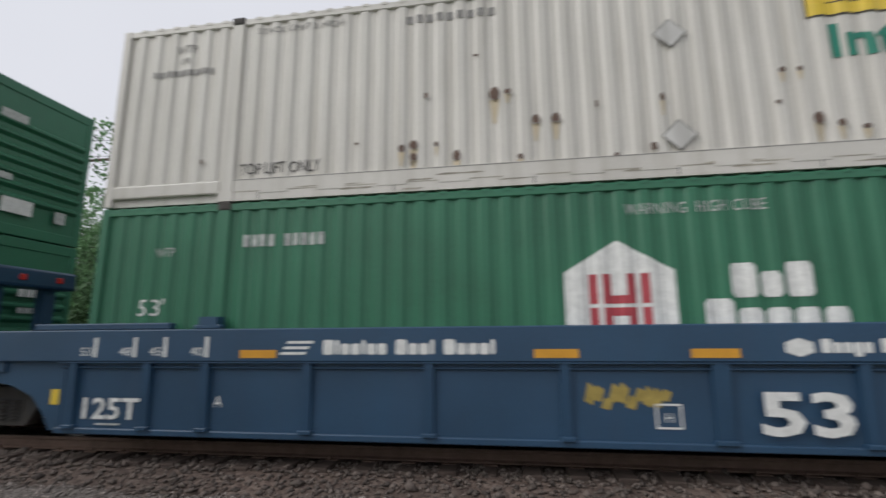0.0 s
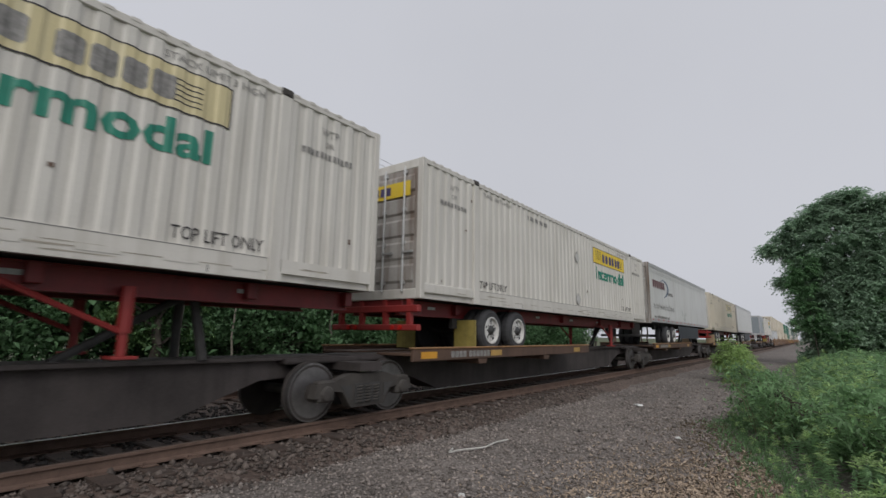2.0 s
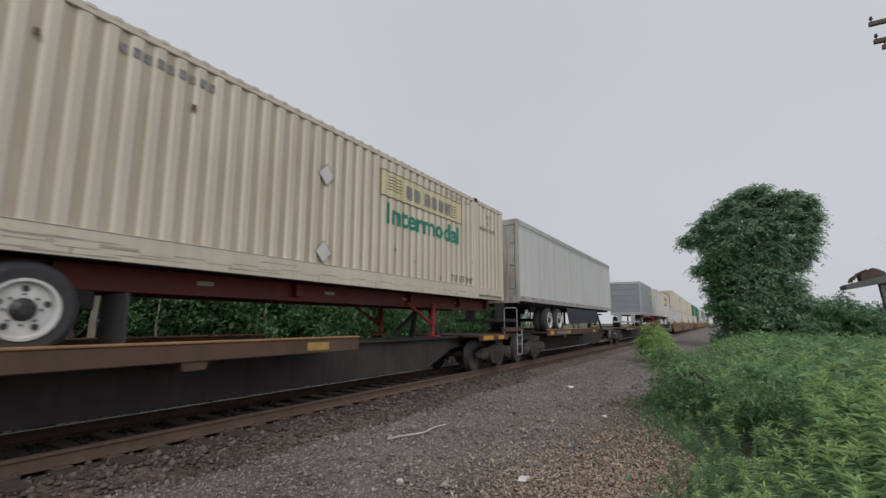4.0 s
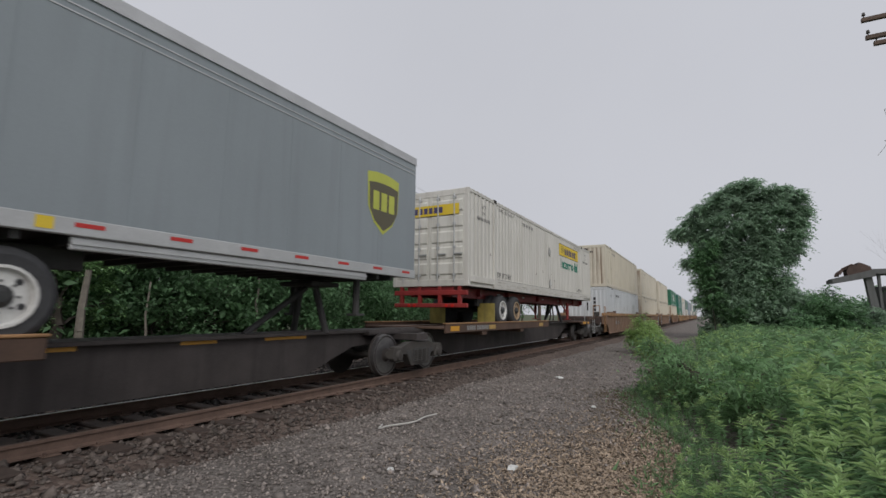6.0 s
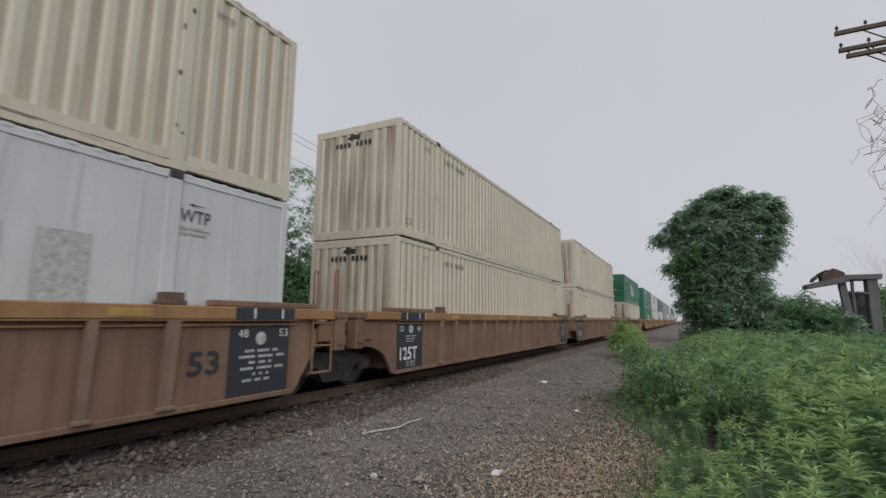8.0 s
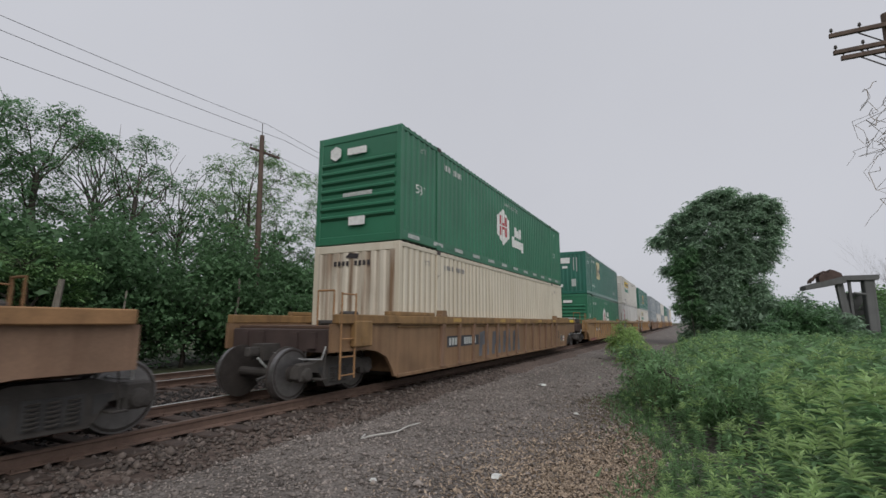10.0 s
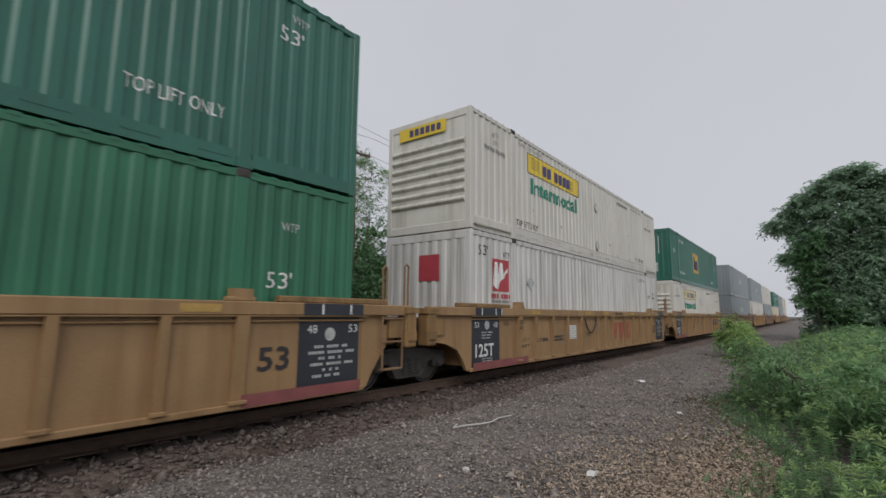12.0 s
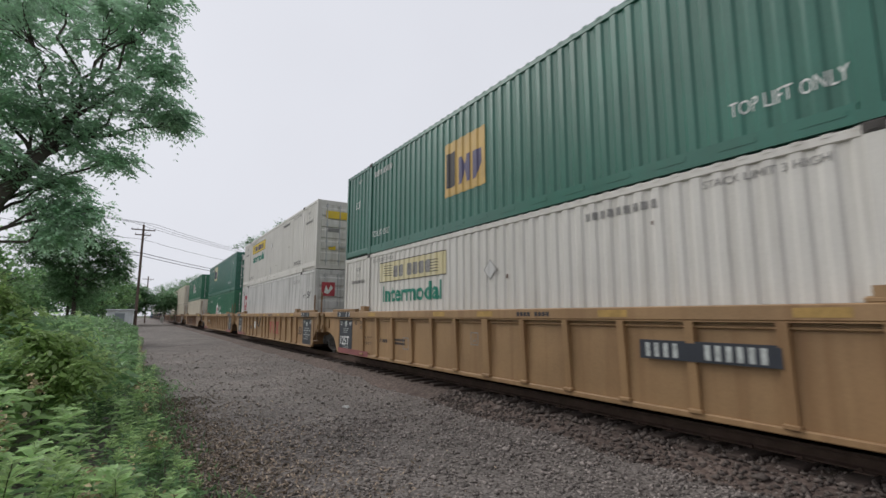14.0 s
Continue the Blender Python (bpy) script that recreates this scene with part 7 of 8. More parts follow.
x = -36.0
while x < 95:
    if not 5.5 < x < 36:
        put(KINDS, rng.choice((0, 1, 2)), x, rng.uniform(21.5, 24.5), rng.uniform(0.82, 1.02))
    if x < 3:
        put(KINDS, rng.randrange(2), x + 2.2, rng.uniform(26, 31), rng.uniform(1.0, 1.2))
    elif x < 40:
        put(KINDS, 3, x + 2.2, rng.uniform(25, 28), rng.uniform(0.9, 1.05))
    x += rng.uniform(4.2, 5.4)
for seed, x, lobes, material, label, density in (
        (79, .6, [(-2.1, .2, 12.7, .8, 1, .7), (-.6, 0, 12.5, .9, 1, .7), (1.0, .2, 12.0, .9, 1, .6), (2.6, 0, 11.9, .8, .9, .6), (-3.2, .2, 11.6, .8, 1, .9), (-2.0, 0, 11.5, .9, 1, 1.0), (-.7, .4, 11.4, .95, 1, 1.0), (.8, -.3, 11.0, 1.0, 1.1, .9), (2.3, .3, 11.0, .95, 1, .85), (3.9, 0, 10.7, .9, 1, .75), (-1.3, -.5, 9.6, 1.3, 1.3, 1.2), (.6, .5, 9.0, 1.3, 1.3, 1.1), (2.6, -.3, 8.9, 1.25, 1.2, 1.05), (-1.1, .4, 7.1, 1.3, 1.3, 1.2), (.7, -.4, 6.8, 1.45, 1.4, 1.2), (-2.8, .3, 9.9, .9, 1, 1.2), (-2.6, 0, 7.5, .9, 1, 1.2), (2.8, .3, 6.6, 1.4, 1.3, 1.1)], LEAF_DARK, "tall dense green tree behind the tracks", 14),
        (80, 5.6, [(-.9, 0, 7.9, 1.1, 1.2, 1.0), (.6, .3, 8.6, 1.1, 1, .8), (1.0, -.3, 7.2, 1.1, 1.1, 1.0), (-.3, .2, 9.3, .7, .8, .5)], LEAF_DARK, "leafy green tree behind the tracks", 8),
        (81, 8.6, [(-1.5, 0, 9.5, .9, 1, .85), (-.3, .5, 9.8, 1, 1, .9), (.9, 0, 10.0, .85, .9, .7), (1.4, -.4, 9.2, .8, .9, .7), (-1.0, -.6, 7.9, 1.1, 1.2, .95), (.4, .4, 8.1, 1.05, 1.1, .8), (-1.4, .2, 6.3, .8, 1, .85), (1.9, .3, 9.7, .45, .5, .4), (.6, -.3, 6.4, 1.2, 1.2, .7)], LEAF_DARK, "leafy dark tree with clumped boughs behind the tracks", 11),
        (82, 12.6, [(-1.1, 0, 7.8, 1, 1, .7), (.4, .5, 8.8, 1.1, 1, .6), (1.3, -.4, 8.5, 1, 1, .6), (-.2, .2, 7.0, 1.1, 1, .6), (-1.4, .3, 9.5, .9, .8, .6), (.2, 0, 10.1, .8, .8, .5), (1.5, .2, 6.6, 1.2, 1.1, .8), (-1.2, .2, 6.0, 1.3, 1.2, .8)], LEAF_DARK, "half-bare tree with thin dead twigs behind the tracks", 7),
        (83, 18.6, [(-1.5, 0, 10.3, 1.3, 1.2, .9), (.8, .3, 11.7, 1.7, 1.4, .9), (2.3, -.4, 10.8, 1.6, 1.4, 1.0), (-.2, .5, 9.0, 1.6, 1.4, .9), (1.6, .2, 8.4, 1.3, 1.2, .7), (-.5, .2, 7.2, 1.6, 1.3, .9), (1.9, .1, 9.6, 1.4, 1.2, .8), (-2.2, .2, 8.4, 1.1, 1.1, .8)], LEAF, "light green tree with fine leaves behind the tracks", 7),
        (84, 26.5, [(-2.0, 0, 11.3, 2.1, 1.6, 1.0), (.4, .4, 12.4, 2.0, 1.6, .9), (3.4, -.3, 11.6, 2.3, 1.8, 1.2), (-.7, .3, 9.6, 2.6, 1.8, 1.1), (3.0, .2, 9.4, 2.0, 1.5, .9), (-1.6, .2, 7.8, 2.0, 1.5, .9), (1.5, 0, 7.8, 2.0, 1.5, .9)], LEAF, "light green tree with fine leaves behind the tracks", 5),
        (85, 33.5, [(-1.5, 0, 10.4, 2.0, 1.6, 1.2), (1.4, .2, 11.2, 2.2, 1.6, 1.0), (0, 0, 8.6, 2.4, 1.8, 1.1), (.5, 0, 6.9, 2.2, 1.6, 1.0)], LEAF_DARK, "green tree with fine leaves behind the tracks", 5)):
    o = lobed_tree("tree", seed, (x, 22.2), lobes, material, label, density, 7, .42, .135, .17, pairs=4)
    tagged(o, group="wood behind the tracks")
    if seed == 82:
        part("dead_twigs", "dead_twigs", lambda bm: [limb(bm, (q * .25, 0, 7.2 + .2 * (q % 3)), (q * .42 + .3 * math.sin(q * 2.2), .5 * math.cos(q), 9.6 + .9 * math.sin(q * 1.7)), .03, .006, rng, 5, .16) for q in range(-5, 7)], BARK, o, "bare grey twigs")
# a stump under a mound of vines, and pale dead stems at the wood's edge
lobed_tree("vine_mound", 86, (7.0, 17.2), [(-.3, 0, 3.6, 1.4, .9, .7), (.9, 0, 3.3, .7, .7, .6), (-1.2, 0, 2.9, .7, .8, .9), (1.25, .1, 2.2, .3, .6, 1.1), (-.3, .5, 2.3, 1.0, .7, .9)], LEAF, "stump smothered in a mound of green vines", 14, 7, .4, .14, .22, pairs=4, category="shrub")
for sx, sy, z1, q in ((7.25, 16.3, 2.6, .14), (14.1, 17.0, 3.2, .07), (9.4, 16.8, 2.4, .05)):
    o = new("dead_tree", mesh_of(("dead_tree", sx), DEADWOOD, lambda bm: limb(bm, (sx, sy, GROUND - .2), (sx + .12, sy + .1, z1), q, q * .6, rng, 5, .04)))
    tagged(o, "pale dead trunk standing at the wood's edge", "dead tree")
x = -34.0
while x < 48:
    put(SHRUBS, rng.randrange(2), x, rng.uniform(17.6, 19.2), rng.uniform(0.95, 1.35))
    put(SHRUBS, rng.randrange(2), x + 1.3, rng.uniform(20, 22), rng.uniform(1.2, 1.7))
    x += rng.uniform(2.3, 3.0)

for x, y, k, s in ((-6.5, 21.5, 4, 1.3), (-11.5, 21, 4, 1.3), (-17, 20.5, 0, 1.3)):
    put(KINDS, k, x, y, s)

# the big tree beyond the weeds, and the ones by the path to the other side
BOUGHS = [(0, .6, 9.8, 2.4, 2.6, 1.9), (0, -1.5, 10.0, 2.2, 1.8, 1.6), (0, .9, 6.2, 2.2, 2.4, 2.4), (0, -.6, 4.8, 2.0, 1.5, 3.2), (0, 1.6, 3.0, 2.2, 1.9, 2.6), (0, -.5, 2.0, 2.0, 1.7, 1.8), (0, -1.2, 7.4, 1.8, 1.4, 1.4), (0, -.5, 11.5, 1.6, 1.5, .7), (0, -1.8, 11.4, 1.4, .9, .6), (0, .9, 11.3, 1.6, 1.2, .7), (-.6, 1.9, 7.6, 1.6, 1.6, 1.5), (-.8, 1.0, 5.2, 1.8, 2.2, 2.0), (-1.0, -.6, 7.6, 1.2, 1.6, 1.6), (-.6, 2.2, 4.2, 1.4, 1.4, 1.8)]
# flat tiers of leaves round the crown, then the hanging sides of the trunk
TIERS = [(-.1, 12.5, 1.0, .22), (.8, 12.2, .8, .2), (-2.5, 11.7, .7, .25), (-3.2, 11.15, .55, .2), (-3.3, 10.1, .6, .22), (-3.1, 9.2, .55, .22), (-2.95, 8.2, .5, .2), (-2.7, 7.3, .5, .25), (-2.2, 6.4, .5, .4),
         (1.6, 11.7, .8, .3), (2.6, 11.0, .8, .25), (3.4, 10.65, .55, .18), (3.9, 9.75, .7, .2), (4.3, 8.7, .6, .15), (5.0, 8.95, .45, .1), (3.5, 8.7, .8, .4), (3.1, 7.8, .7, .7), (3.2, 6.6, .7, .8), (4.3, 6.35, .4, .14), (2.9, 5.0, .7, 1.0), (2.8, 3.0, .7, 1.3), (2.2, 10.0, 1.1, .7), (-2.0, 4.4, .4, .9), (-2.0, 2.6, .45, 1.0)]
lobed_tree("tree", 31, (45, -3.2), BOUGHS + [(0, y, z, 1.1, b, c) for y, z, b, c in TIERS],
           LEAF_BLUE, "large spreading green tree standing by the track", 6.6, 9, .72, .25, .3, stems=((0, 0), (.4, -1.6), (-.3, 1.5)), least=26)
lobed_tree("climbing_vine", 87, (42.6, -.4), [(0, .1, 7.2, .4, .7, 1.0), (0, .3, 5.4, .5, .8, 1.2), (0, .2, 3.4, .5, 1.0, 1.2), (0, -1.4, 2.2, .5, .9, 1.1), (.2, .9, 4.4, .5, .6, 2.0), (.2, 1.0, 6.4, .4, .4, 1.4)], LEAF_DARK, "lighter green vine climbing the big tree", 8, 8, .5, .2, .05, category="vine")
for k, (x, y, r_, z_) in enumerate(((44.5, -1.6, 1.9, 2.6), (45.5, -3.6, 2.3, 2.8), (44.5, -5.4, 1.7, 2.2), (49, -9.0, 2.2, 1.5))):
    o = tree("shrub", 40 + k, 4, ((0, 0, z_), (r_, r_, z_)), LEAF_BLUE if k % 2 == 0 else LEAF_DARK, "vine-grown shrub round the big tree's foot", 70, 130, .28, .9, .1, category="shrub")
    o.matrix_basis = pose(x, y, GROUND - .1)
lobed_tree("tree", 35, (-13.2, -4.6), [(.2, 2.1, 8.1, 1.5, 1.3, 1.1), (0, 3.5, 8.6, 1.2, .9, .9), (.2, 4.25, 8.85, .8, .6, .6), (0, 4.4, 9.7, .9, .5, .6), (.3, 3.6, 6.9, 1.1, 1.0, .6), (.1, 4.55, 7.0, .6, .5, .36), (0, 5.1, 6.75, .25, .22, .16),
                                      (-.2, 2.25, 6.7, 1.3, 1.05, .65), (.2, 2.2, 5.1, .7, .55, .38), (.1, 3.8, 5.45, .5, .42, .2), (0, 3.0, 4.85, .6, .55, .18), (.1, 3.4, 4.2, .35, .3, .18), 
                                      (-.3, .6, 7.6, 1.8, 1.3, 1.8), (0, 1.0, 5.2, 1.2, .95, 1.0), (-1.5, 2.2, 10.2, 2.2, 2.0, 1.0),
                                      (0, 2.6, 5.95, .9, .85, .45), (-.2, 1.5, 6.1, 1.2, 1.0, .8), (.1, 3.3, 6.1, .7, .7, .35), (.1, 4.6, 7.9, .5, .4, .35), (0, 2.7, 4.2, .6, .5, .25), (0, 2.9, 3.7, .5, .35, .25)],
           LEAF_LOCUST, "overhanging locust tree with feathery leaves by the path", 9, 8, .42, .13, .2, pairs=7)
lobed_tree("tree", 36, (-38, -3.6), [(0, -.3, 6.0, 1.7, 1.75, 1.5), (.3, 1.6, 5.3, 1.2, 1.2, 1.3), (0, -1.6, 7.0, 1, .9, .7), (0, .85, 6.7, 1.3, 1.3, 1.0), (0, 2.35, 5.1, .8, .7, 1.1), (0, -2.2, 5.9, 1.2, 1.1, 1.0), (-.5, 0, 3.9, 1.8, 2.0, 1.0)],
           LEAF_DARK, "green roadside tree beside the path", 9, 8, .6, .22, .16)
for k, lobes in enumerate(([(0, 0, 4.2, 4, 4.4, 2.8), (0, 3.5, 5.4, 2.5, 2.6, 2.3), (0, -5, 4.5, 4, 4.4, 2.8)], [(0, 0, 5.0, 3, 3.6, 3.0), (0, 4.8, 4.8, 3, 3.8, 2.0), (0, -5, 4.6, 3, 3.4, 2.6)])):
    lobed_tree("tree", 37 + k, ((-88, -15.5), (-105, -1.4))[k], lobes, LEAF_DARK if k else LEAF, "green tree in the distance along the path", 3.4, 8, 1.0, .42, .2)
for k, (x, y, z, q) in enumerate(((-8.2, -.95, 1.45, .26), (-12, -2.3, 2.1, .38), (-10.5, -2.9, 1.9, .4))):
    lobed_tree("shrub", 46 + k, (x, y), [(0, 0, z, q, q, q), (.2, .3, z - .3, q, q, q), (-.1, -.35, z - .45, q * 1.2, q * 1.2, q)], LEAF_YELLOW if k < 2 else LEAF, "yellow-green sapling among the weeds" if k < 2 else "green sapling among the weeds", 40, 7, .3, .12, .02, category="shrub")
for k, (x, y, h, r_) in enumerate(((-52, -10.5, 5.2, 4.5), (-75, -7.5, 4.8, 4.5), (-95, -5, 5, 5), (-120, -8, 6, 6), (-150, 24, 7, 6), (-165, -3, 6, 6), (-135, 30, 7, 6), (-60, -20, 6, 5.5), (-175, 14, 6, 6))):
    o = tree("tree", 50 + k, 8, ((0, 0, h), (r_, r_, h * .72)), LEAF_DARK if k % 2 else LEAF, "green roadside tree in the distance", 60, 60, .42, 1.3, .2)
    o.matrix_basis = pose(x, y, GROUND - .1)
for k, (x, y) in enumerate(((62, -17), (66, -18), (75, -10), (90, -22), (110, -9), (58, -24))):
    o = tree("tree", 70 + k, 6, ((0, 0, 2.6), (4, 4, 2.4)), LEAF_DARK if k % 2 else LEAF, "low green tree in the distance", 50, 55, .4, 1.2, .15)
    o.matrix_basis = pose(x, y, GROUND - .1)


for k, (x, y, s) in enumerate(((-62, 24, 1.1), (-72, 27, 1.25), (-84, 25, 1.2), (-98, 30, 1.3), (-52, 26, 1.1), (-66, -34, 1.2), (-80, -30, 1.2), (-92, -38, 1.3), (-72, -46, 1.3), (-105, -26, 1.2), (-120, -34, 1.4), (-85, -20, 1.0), (-112, -14, 1.1))):
    put(KINDS, k % 3, x, y, s)
for k, (x, y, s) in enumerate(((-98, 20.5, 1.75), (-73, 20.5, 1.55), (-200, 24, 1.6), (-225, 20, 1.7), (-260, 21, 1.9), (-300, 18, 1.9), (-350, 22, 2.2), (-400, 14, 2.2), (-450, 20, 2.6))):
    put(KINDS, k % 2, x, y, s)
for k, (x, y, h, r_) in enumerate(((10.2, 0.35, .62, .62), (11.6, 0.9, .72, .6), (13.4, 0.7, .62, .7), (8.6, -0.5, .7, .6))):
    o = tree("shrub", 90 + k, 1.2, ((0, 0, h), (r_, r_ * .8, h * .85)), WEED, "small dark green bush at the gravel's edge", 26, 60, .11, .34, .02, category="shrub", long=3.0)
    o.matrix_basis = pose(x, y, GROUND - .05)


# ---- weeds ----
def weed(seed, h, broad=False):
    """A leafy stalk: whorls of leaves up the stem, and a paler tuft on top."""
    rng, r = random.Random(seed), np.random.default_rng(seed)
    bend = Vector((rng.uniform(-.12, .12), rng.uniform(-.12, .12), 0))
    stem = []
    n = max(7, round(h * 7)) if broad else round(h * 14)
    old, young = [], []
    for i in range(n):
        k = 0.18 + 0.82 * (i / (n - 1))
        p = Vector((0, 0, h * k)) + bend * k * k * h
        m = (2 if broad else 3) if k < 0.86 else (4 if broad else 5)
        for j in range(m):
            a = i * (1.57 if broad else 2.1) + j * math.tau / m + rng.uniform(-.3, .3)
            tilt = rng.uniform(0.05, 0.6) if broad else rng.uniform(-0.2, 0.35) + (0.5 if k > 0.86 else 0.0)
            L = (0.30 if broad else 0.20) * (1.0 - 0.35 * abs(k - .62)) * rng.uniform(.8, 1.25) * (0.7 if k > .92 else 1)
            W = L * (0.46 if broad else 0.24)
            d = Vector((math.cos(a) * math.cos(tilt), math.sin(a) * math.cos(tilt), math.sin(tilt)))
            s = d.cross(Vector((0, 0, 1))).normalized()
            u = s.cross(d)
            if broad:
                leaf = [p, p + d * L * .28 + s * W * .44 + u * W * .25, p + d * L * .68 + s * W * .42 + u * W * .16, p + d * L - u * L * .16, p + d * L * .68 - s * W * .42 + u * W * .16, p + d * L * .28 - s * W * .44 + u * W * .25, p + d * L * .5]
            else:
                leaf = [p, p + d * L * .45 + s * W * .5 + u * W * .2, p + d * L * 1.0 - u * L * .22, p + d * L * .45 - s * W * .5 + u * W * .2]
            (young if k > 0.86 else old).append([tuple(q) for q in leaf])
        stem.append(p)
    return np.array(old), np.array(young), stem, h


WEEDS = [weed(100 + i, (1.02, 1.12, 0.95, 1.2, 0.8)[i]) for i in range(5)]
TALL = [weed(110 + i, (1.45, 1.7, 1.3)[i]) for i in range(3)]
BROADS = [weed(120 + i, (1.2, 1.45, 1.0, 1.3)[i], True) for i in range(4)]
ALL = WEEDS + TALL + BROADS
FACES = [(0, 1, 2), (0, 2, 3)]
BROAD_FACES = [(0, 1, 6), (1, 2, 6), (2, 3, 6), (3, 4, 6), (4, 5, 6), (5, 0, 6)]


def weed_thing(k, variant, broad):
    old, young, stem, h = variant
    w = root("weed_plant", "broad-leaved grey-green milkweed among the weeds" if broad else "leafy green weed with a pale young top", "weed", "weeds beside the path")

    def draw(bm):
        tube(bm, (0, 0, -0.15), stem[0], 0.008, 5)
        for a, b in zip(stem, stem[1:]):
            tube(bm, a, b, 0.007, 5, 0.005)
    part("stem", ("weed_stem", k), draw, STALK, w)
    for nm, arr, mt in (("lower_leaves", old, MILK if broad else WEED), ("young_leaves", young, MILK if broad else WEEDTIP)):
        o = new(nm, island_mesh(nm, arr, BROAD_FACES if broad else FACES, mt))
        o.parent = w
    if broad and k % 2 == 0:
        def bloom(bm):
            rr = random.Random(k)
            for head in range(3):
                o = stem[-1 - head] + Vector((rr.gauss(0, .05), rr.gauss(0, .05), .07))
                for i in range(34):
                    g = Vector((rr.gauss(0, 1), rr.gauss(0, 1), rr.gauss(0.2, 1))).normalized()
                    tube(bm, o + g * .03, o + g * rr.uniform(.06, .085), .005, 4, .015)
        part("bloom", ("bloom", k), bloom, BLOOM, w, "faded pinkish flower head")
    return w


MODELS = [weed_thing(i, v, False) for i, v in enumerate(WEEDS + TALL)] + [weed_thing(10 + i, v, True) for i, v in enumerate(BROADS)]
used = [False] * len(MODELS)
rng = random.Random(77)
spots = []
for side, n in ((1, 2200), (-1, 1800)):
    for _ in range(n):
        d = 2.9 + 34 * rng.random() ** 1.9
        x = side * d
        e = edge_near(x) - 0.15
        y = e + 0.15 - 11 * rng.random() ** 1.4 * (0.5 + d / 22)
        if math.hypot(x, y) > 2.7:
            spots.append((x, y))
spots.sort(key=lambda p: p[0] ** 2 + p[1] ** 2)
for _ in range(420):
    x, y = rng.uniform(-3.4, 3.4), -1.7 - 8 * rng.random() ** 1.3 - .9 * rng.random()
    spots.append((x, y))


def weed_size(x, y):
    e = edge_near(x) - y
    return (0.34 + 0.66 * min(1.0, e / 2.0)) * rng.uniform(0.78, 1.12) * (1.0 + (0.22 if x > 0 else .34) * noise.noise(Vector((x * .45, y * .45, 0))))


rest_old, rest_young, rest_broad, heads = [], [], [], []
for i, (x, y) in enumerate(spots):
    broad = rng.random() < (0.62 if x < 0 else 0.0)
    k = (rng.randrange(5) if x > 0 else 5 + rng.randrange(3)) if not broad else 8 + rng.randrange(4)
    s, a = weed_size(x, y), rng.uniform(0, 360)
    if i < 280:
        m = pose(x, y, GROUND - 0.1, rng.uniform(-6, 6), rng.uniform(-6, 6), a)
        if used[k]:
            o = copy_thing(MODELS[k], m)
        else:
            o = MODELS[k]
            o.matrix_basis = m
            used[k] = True
        o.scale = (s, s, s)
    else:
        old, young, stem, h = ALL[k]
        c, d = math.cos(radians(a)), math.sin(radians(a))
        rot = np.array([[c, d, 0], [-d, c, 0], [0, 0, 1]]) * s
        off = np.array([x, y, GROUND - 0.1])
        if broad and k % 2 == 0 and i % 3 == 0:
            heads.append(np.array(stem[-1]) @ rot + off + np.array([0, 0, .06]))
        (rest_broad if broad else rest_old).append(old @ rot + off)
        (rest_broad if broad else rest_young).append(young @ rot + off)
for nm, arr, mt in (("weed_leaves", rest_old, WEED), ("weed_tops", rest_young, WEEDTIP), ("milkweed_leaves", rest_broad, MILK)):
    tagged(new(nm, island_mesh(nm, np.concatenate(arr), BROAD_FACES if mt == MILK else FACES, mt)), "dense green weeds covering the bank beside the path", "weeds", kind="stuff")

r = np.random.default_rng(8)
hc = np.repeat(np.array(heads), 60, 0)
hc += r.normal(0, .06, hc.shape)
tagged(new("milkweed_blooms", leaves("milkweed_blooms", hc, .042, r, BLOOM, 1.3, 0)), "faded pinkish flower heads of the milkweed", "flowers", kind="stuff")

# far weeds, as one low mass of leaves
r = np.random.default_rng(9)
n = 45000
fx = np.where(r.random(n) < .62, r.uniform(9, 80, n), r.uniform(-75, -9, n))
fy = 0.2 + 0.02 * np.maximum(fx - 4, 0) - r.random(n) ** 1.4 * (4 + np.abs(fx) * .38) - .2
keep = (fx > -46) | (fy < -4.5)
fx, fy, n = fx[keep], fy[keep], int(keep.sum())
fz = GROUND + np.where(fx < 0, 1.4, 1.0) * np.minimum(1.15, .22 + (0.6 - fy) * .5) * (0.25 + .75 * r.random(n) ** .5) + .22 * np.sin(fx * 1.3) * np.cos(fy * 1.7)
tagged(new("far_weeds", leaves("far_weeds", np.stack([fx, fy, fz], -1), .22, r, WEED, 2.6, -.1)), "mass of green weeds further along the bank", "weeds", kind="stuff")

# short grass and dry litter at the edge of the gravel
n = 9000
gx = np.concatenate([r.uniform(2.5, 22, n // 2), r.uniform(-20, -2.5, n // 2)])
gy = np.array([edge_near(v) for v in gx]) + r.normal(-.05, .25, n)
gc = np.stack([gx, gy, np.full(n, GROUND + .03)], -1)
tagged(new("grass_fringe", leaves("grass_fringe", gc, .13, r, WEED, 7, -.9)), "sparse grass at the edge of the gravel", "grass", kind="stuff")
n = 9000
gx = np.concatenate([r.uniform(3, 12, n // 2), r.uniform(-12, -3, n // 2)])
gy = np.array([edge_near(v) for v in gx]) + np.abs(r.normal(.2, .5, n))
gc = np.stack([gx, gy, np.array([gravel_z(a, b) for a, b in zip(gx, gy)]) + .012], -1)
tagged(new("dry_litter", leaves("dry_litter", gc, .10, r, DRY, 9, 0)), "dry straw and twigs on the gravel", "litter", kind="stuff")

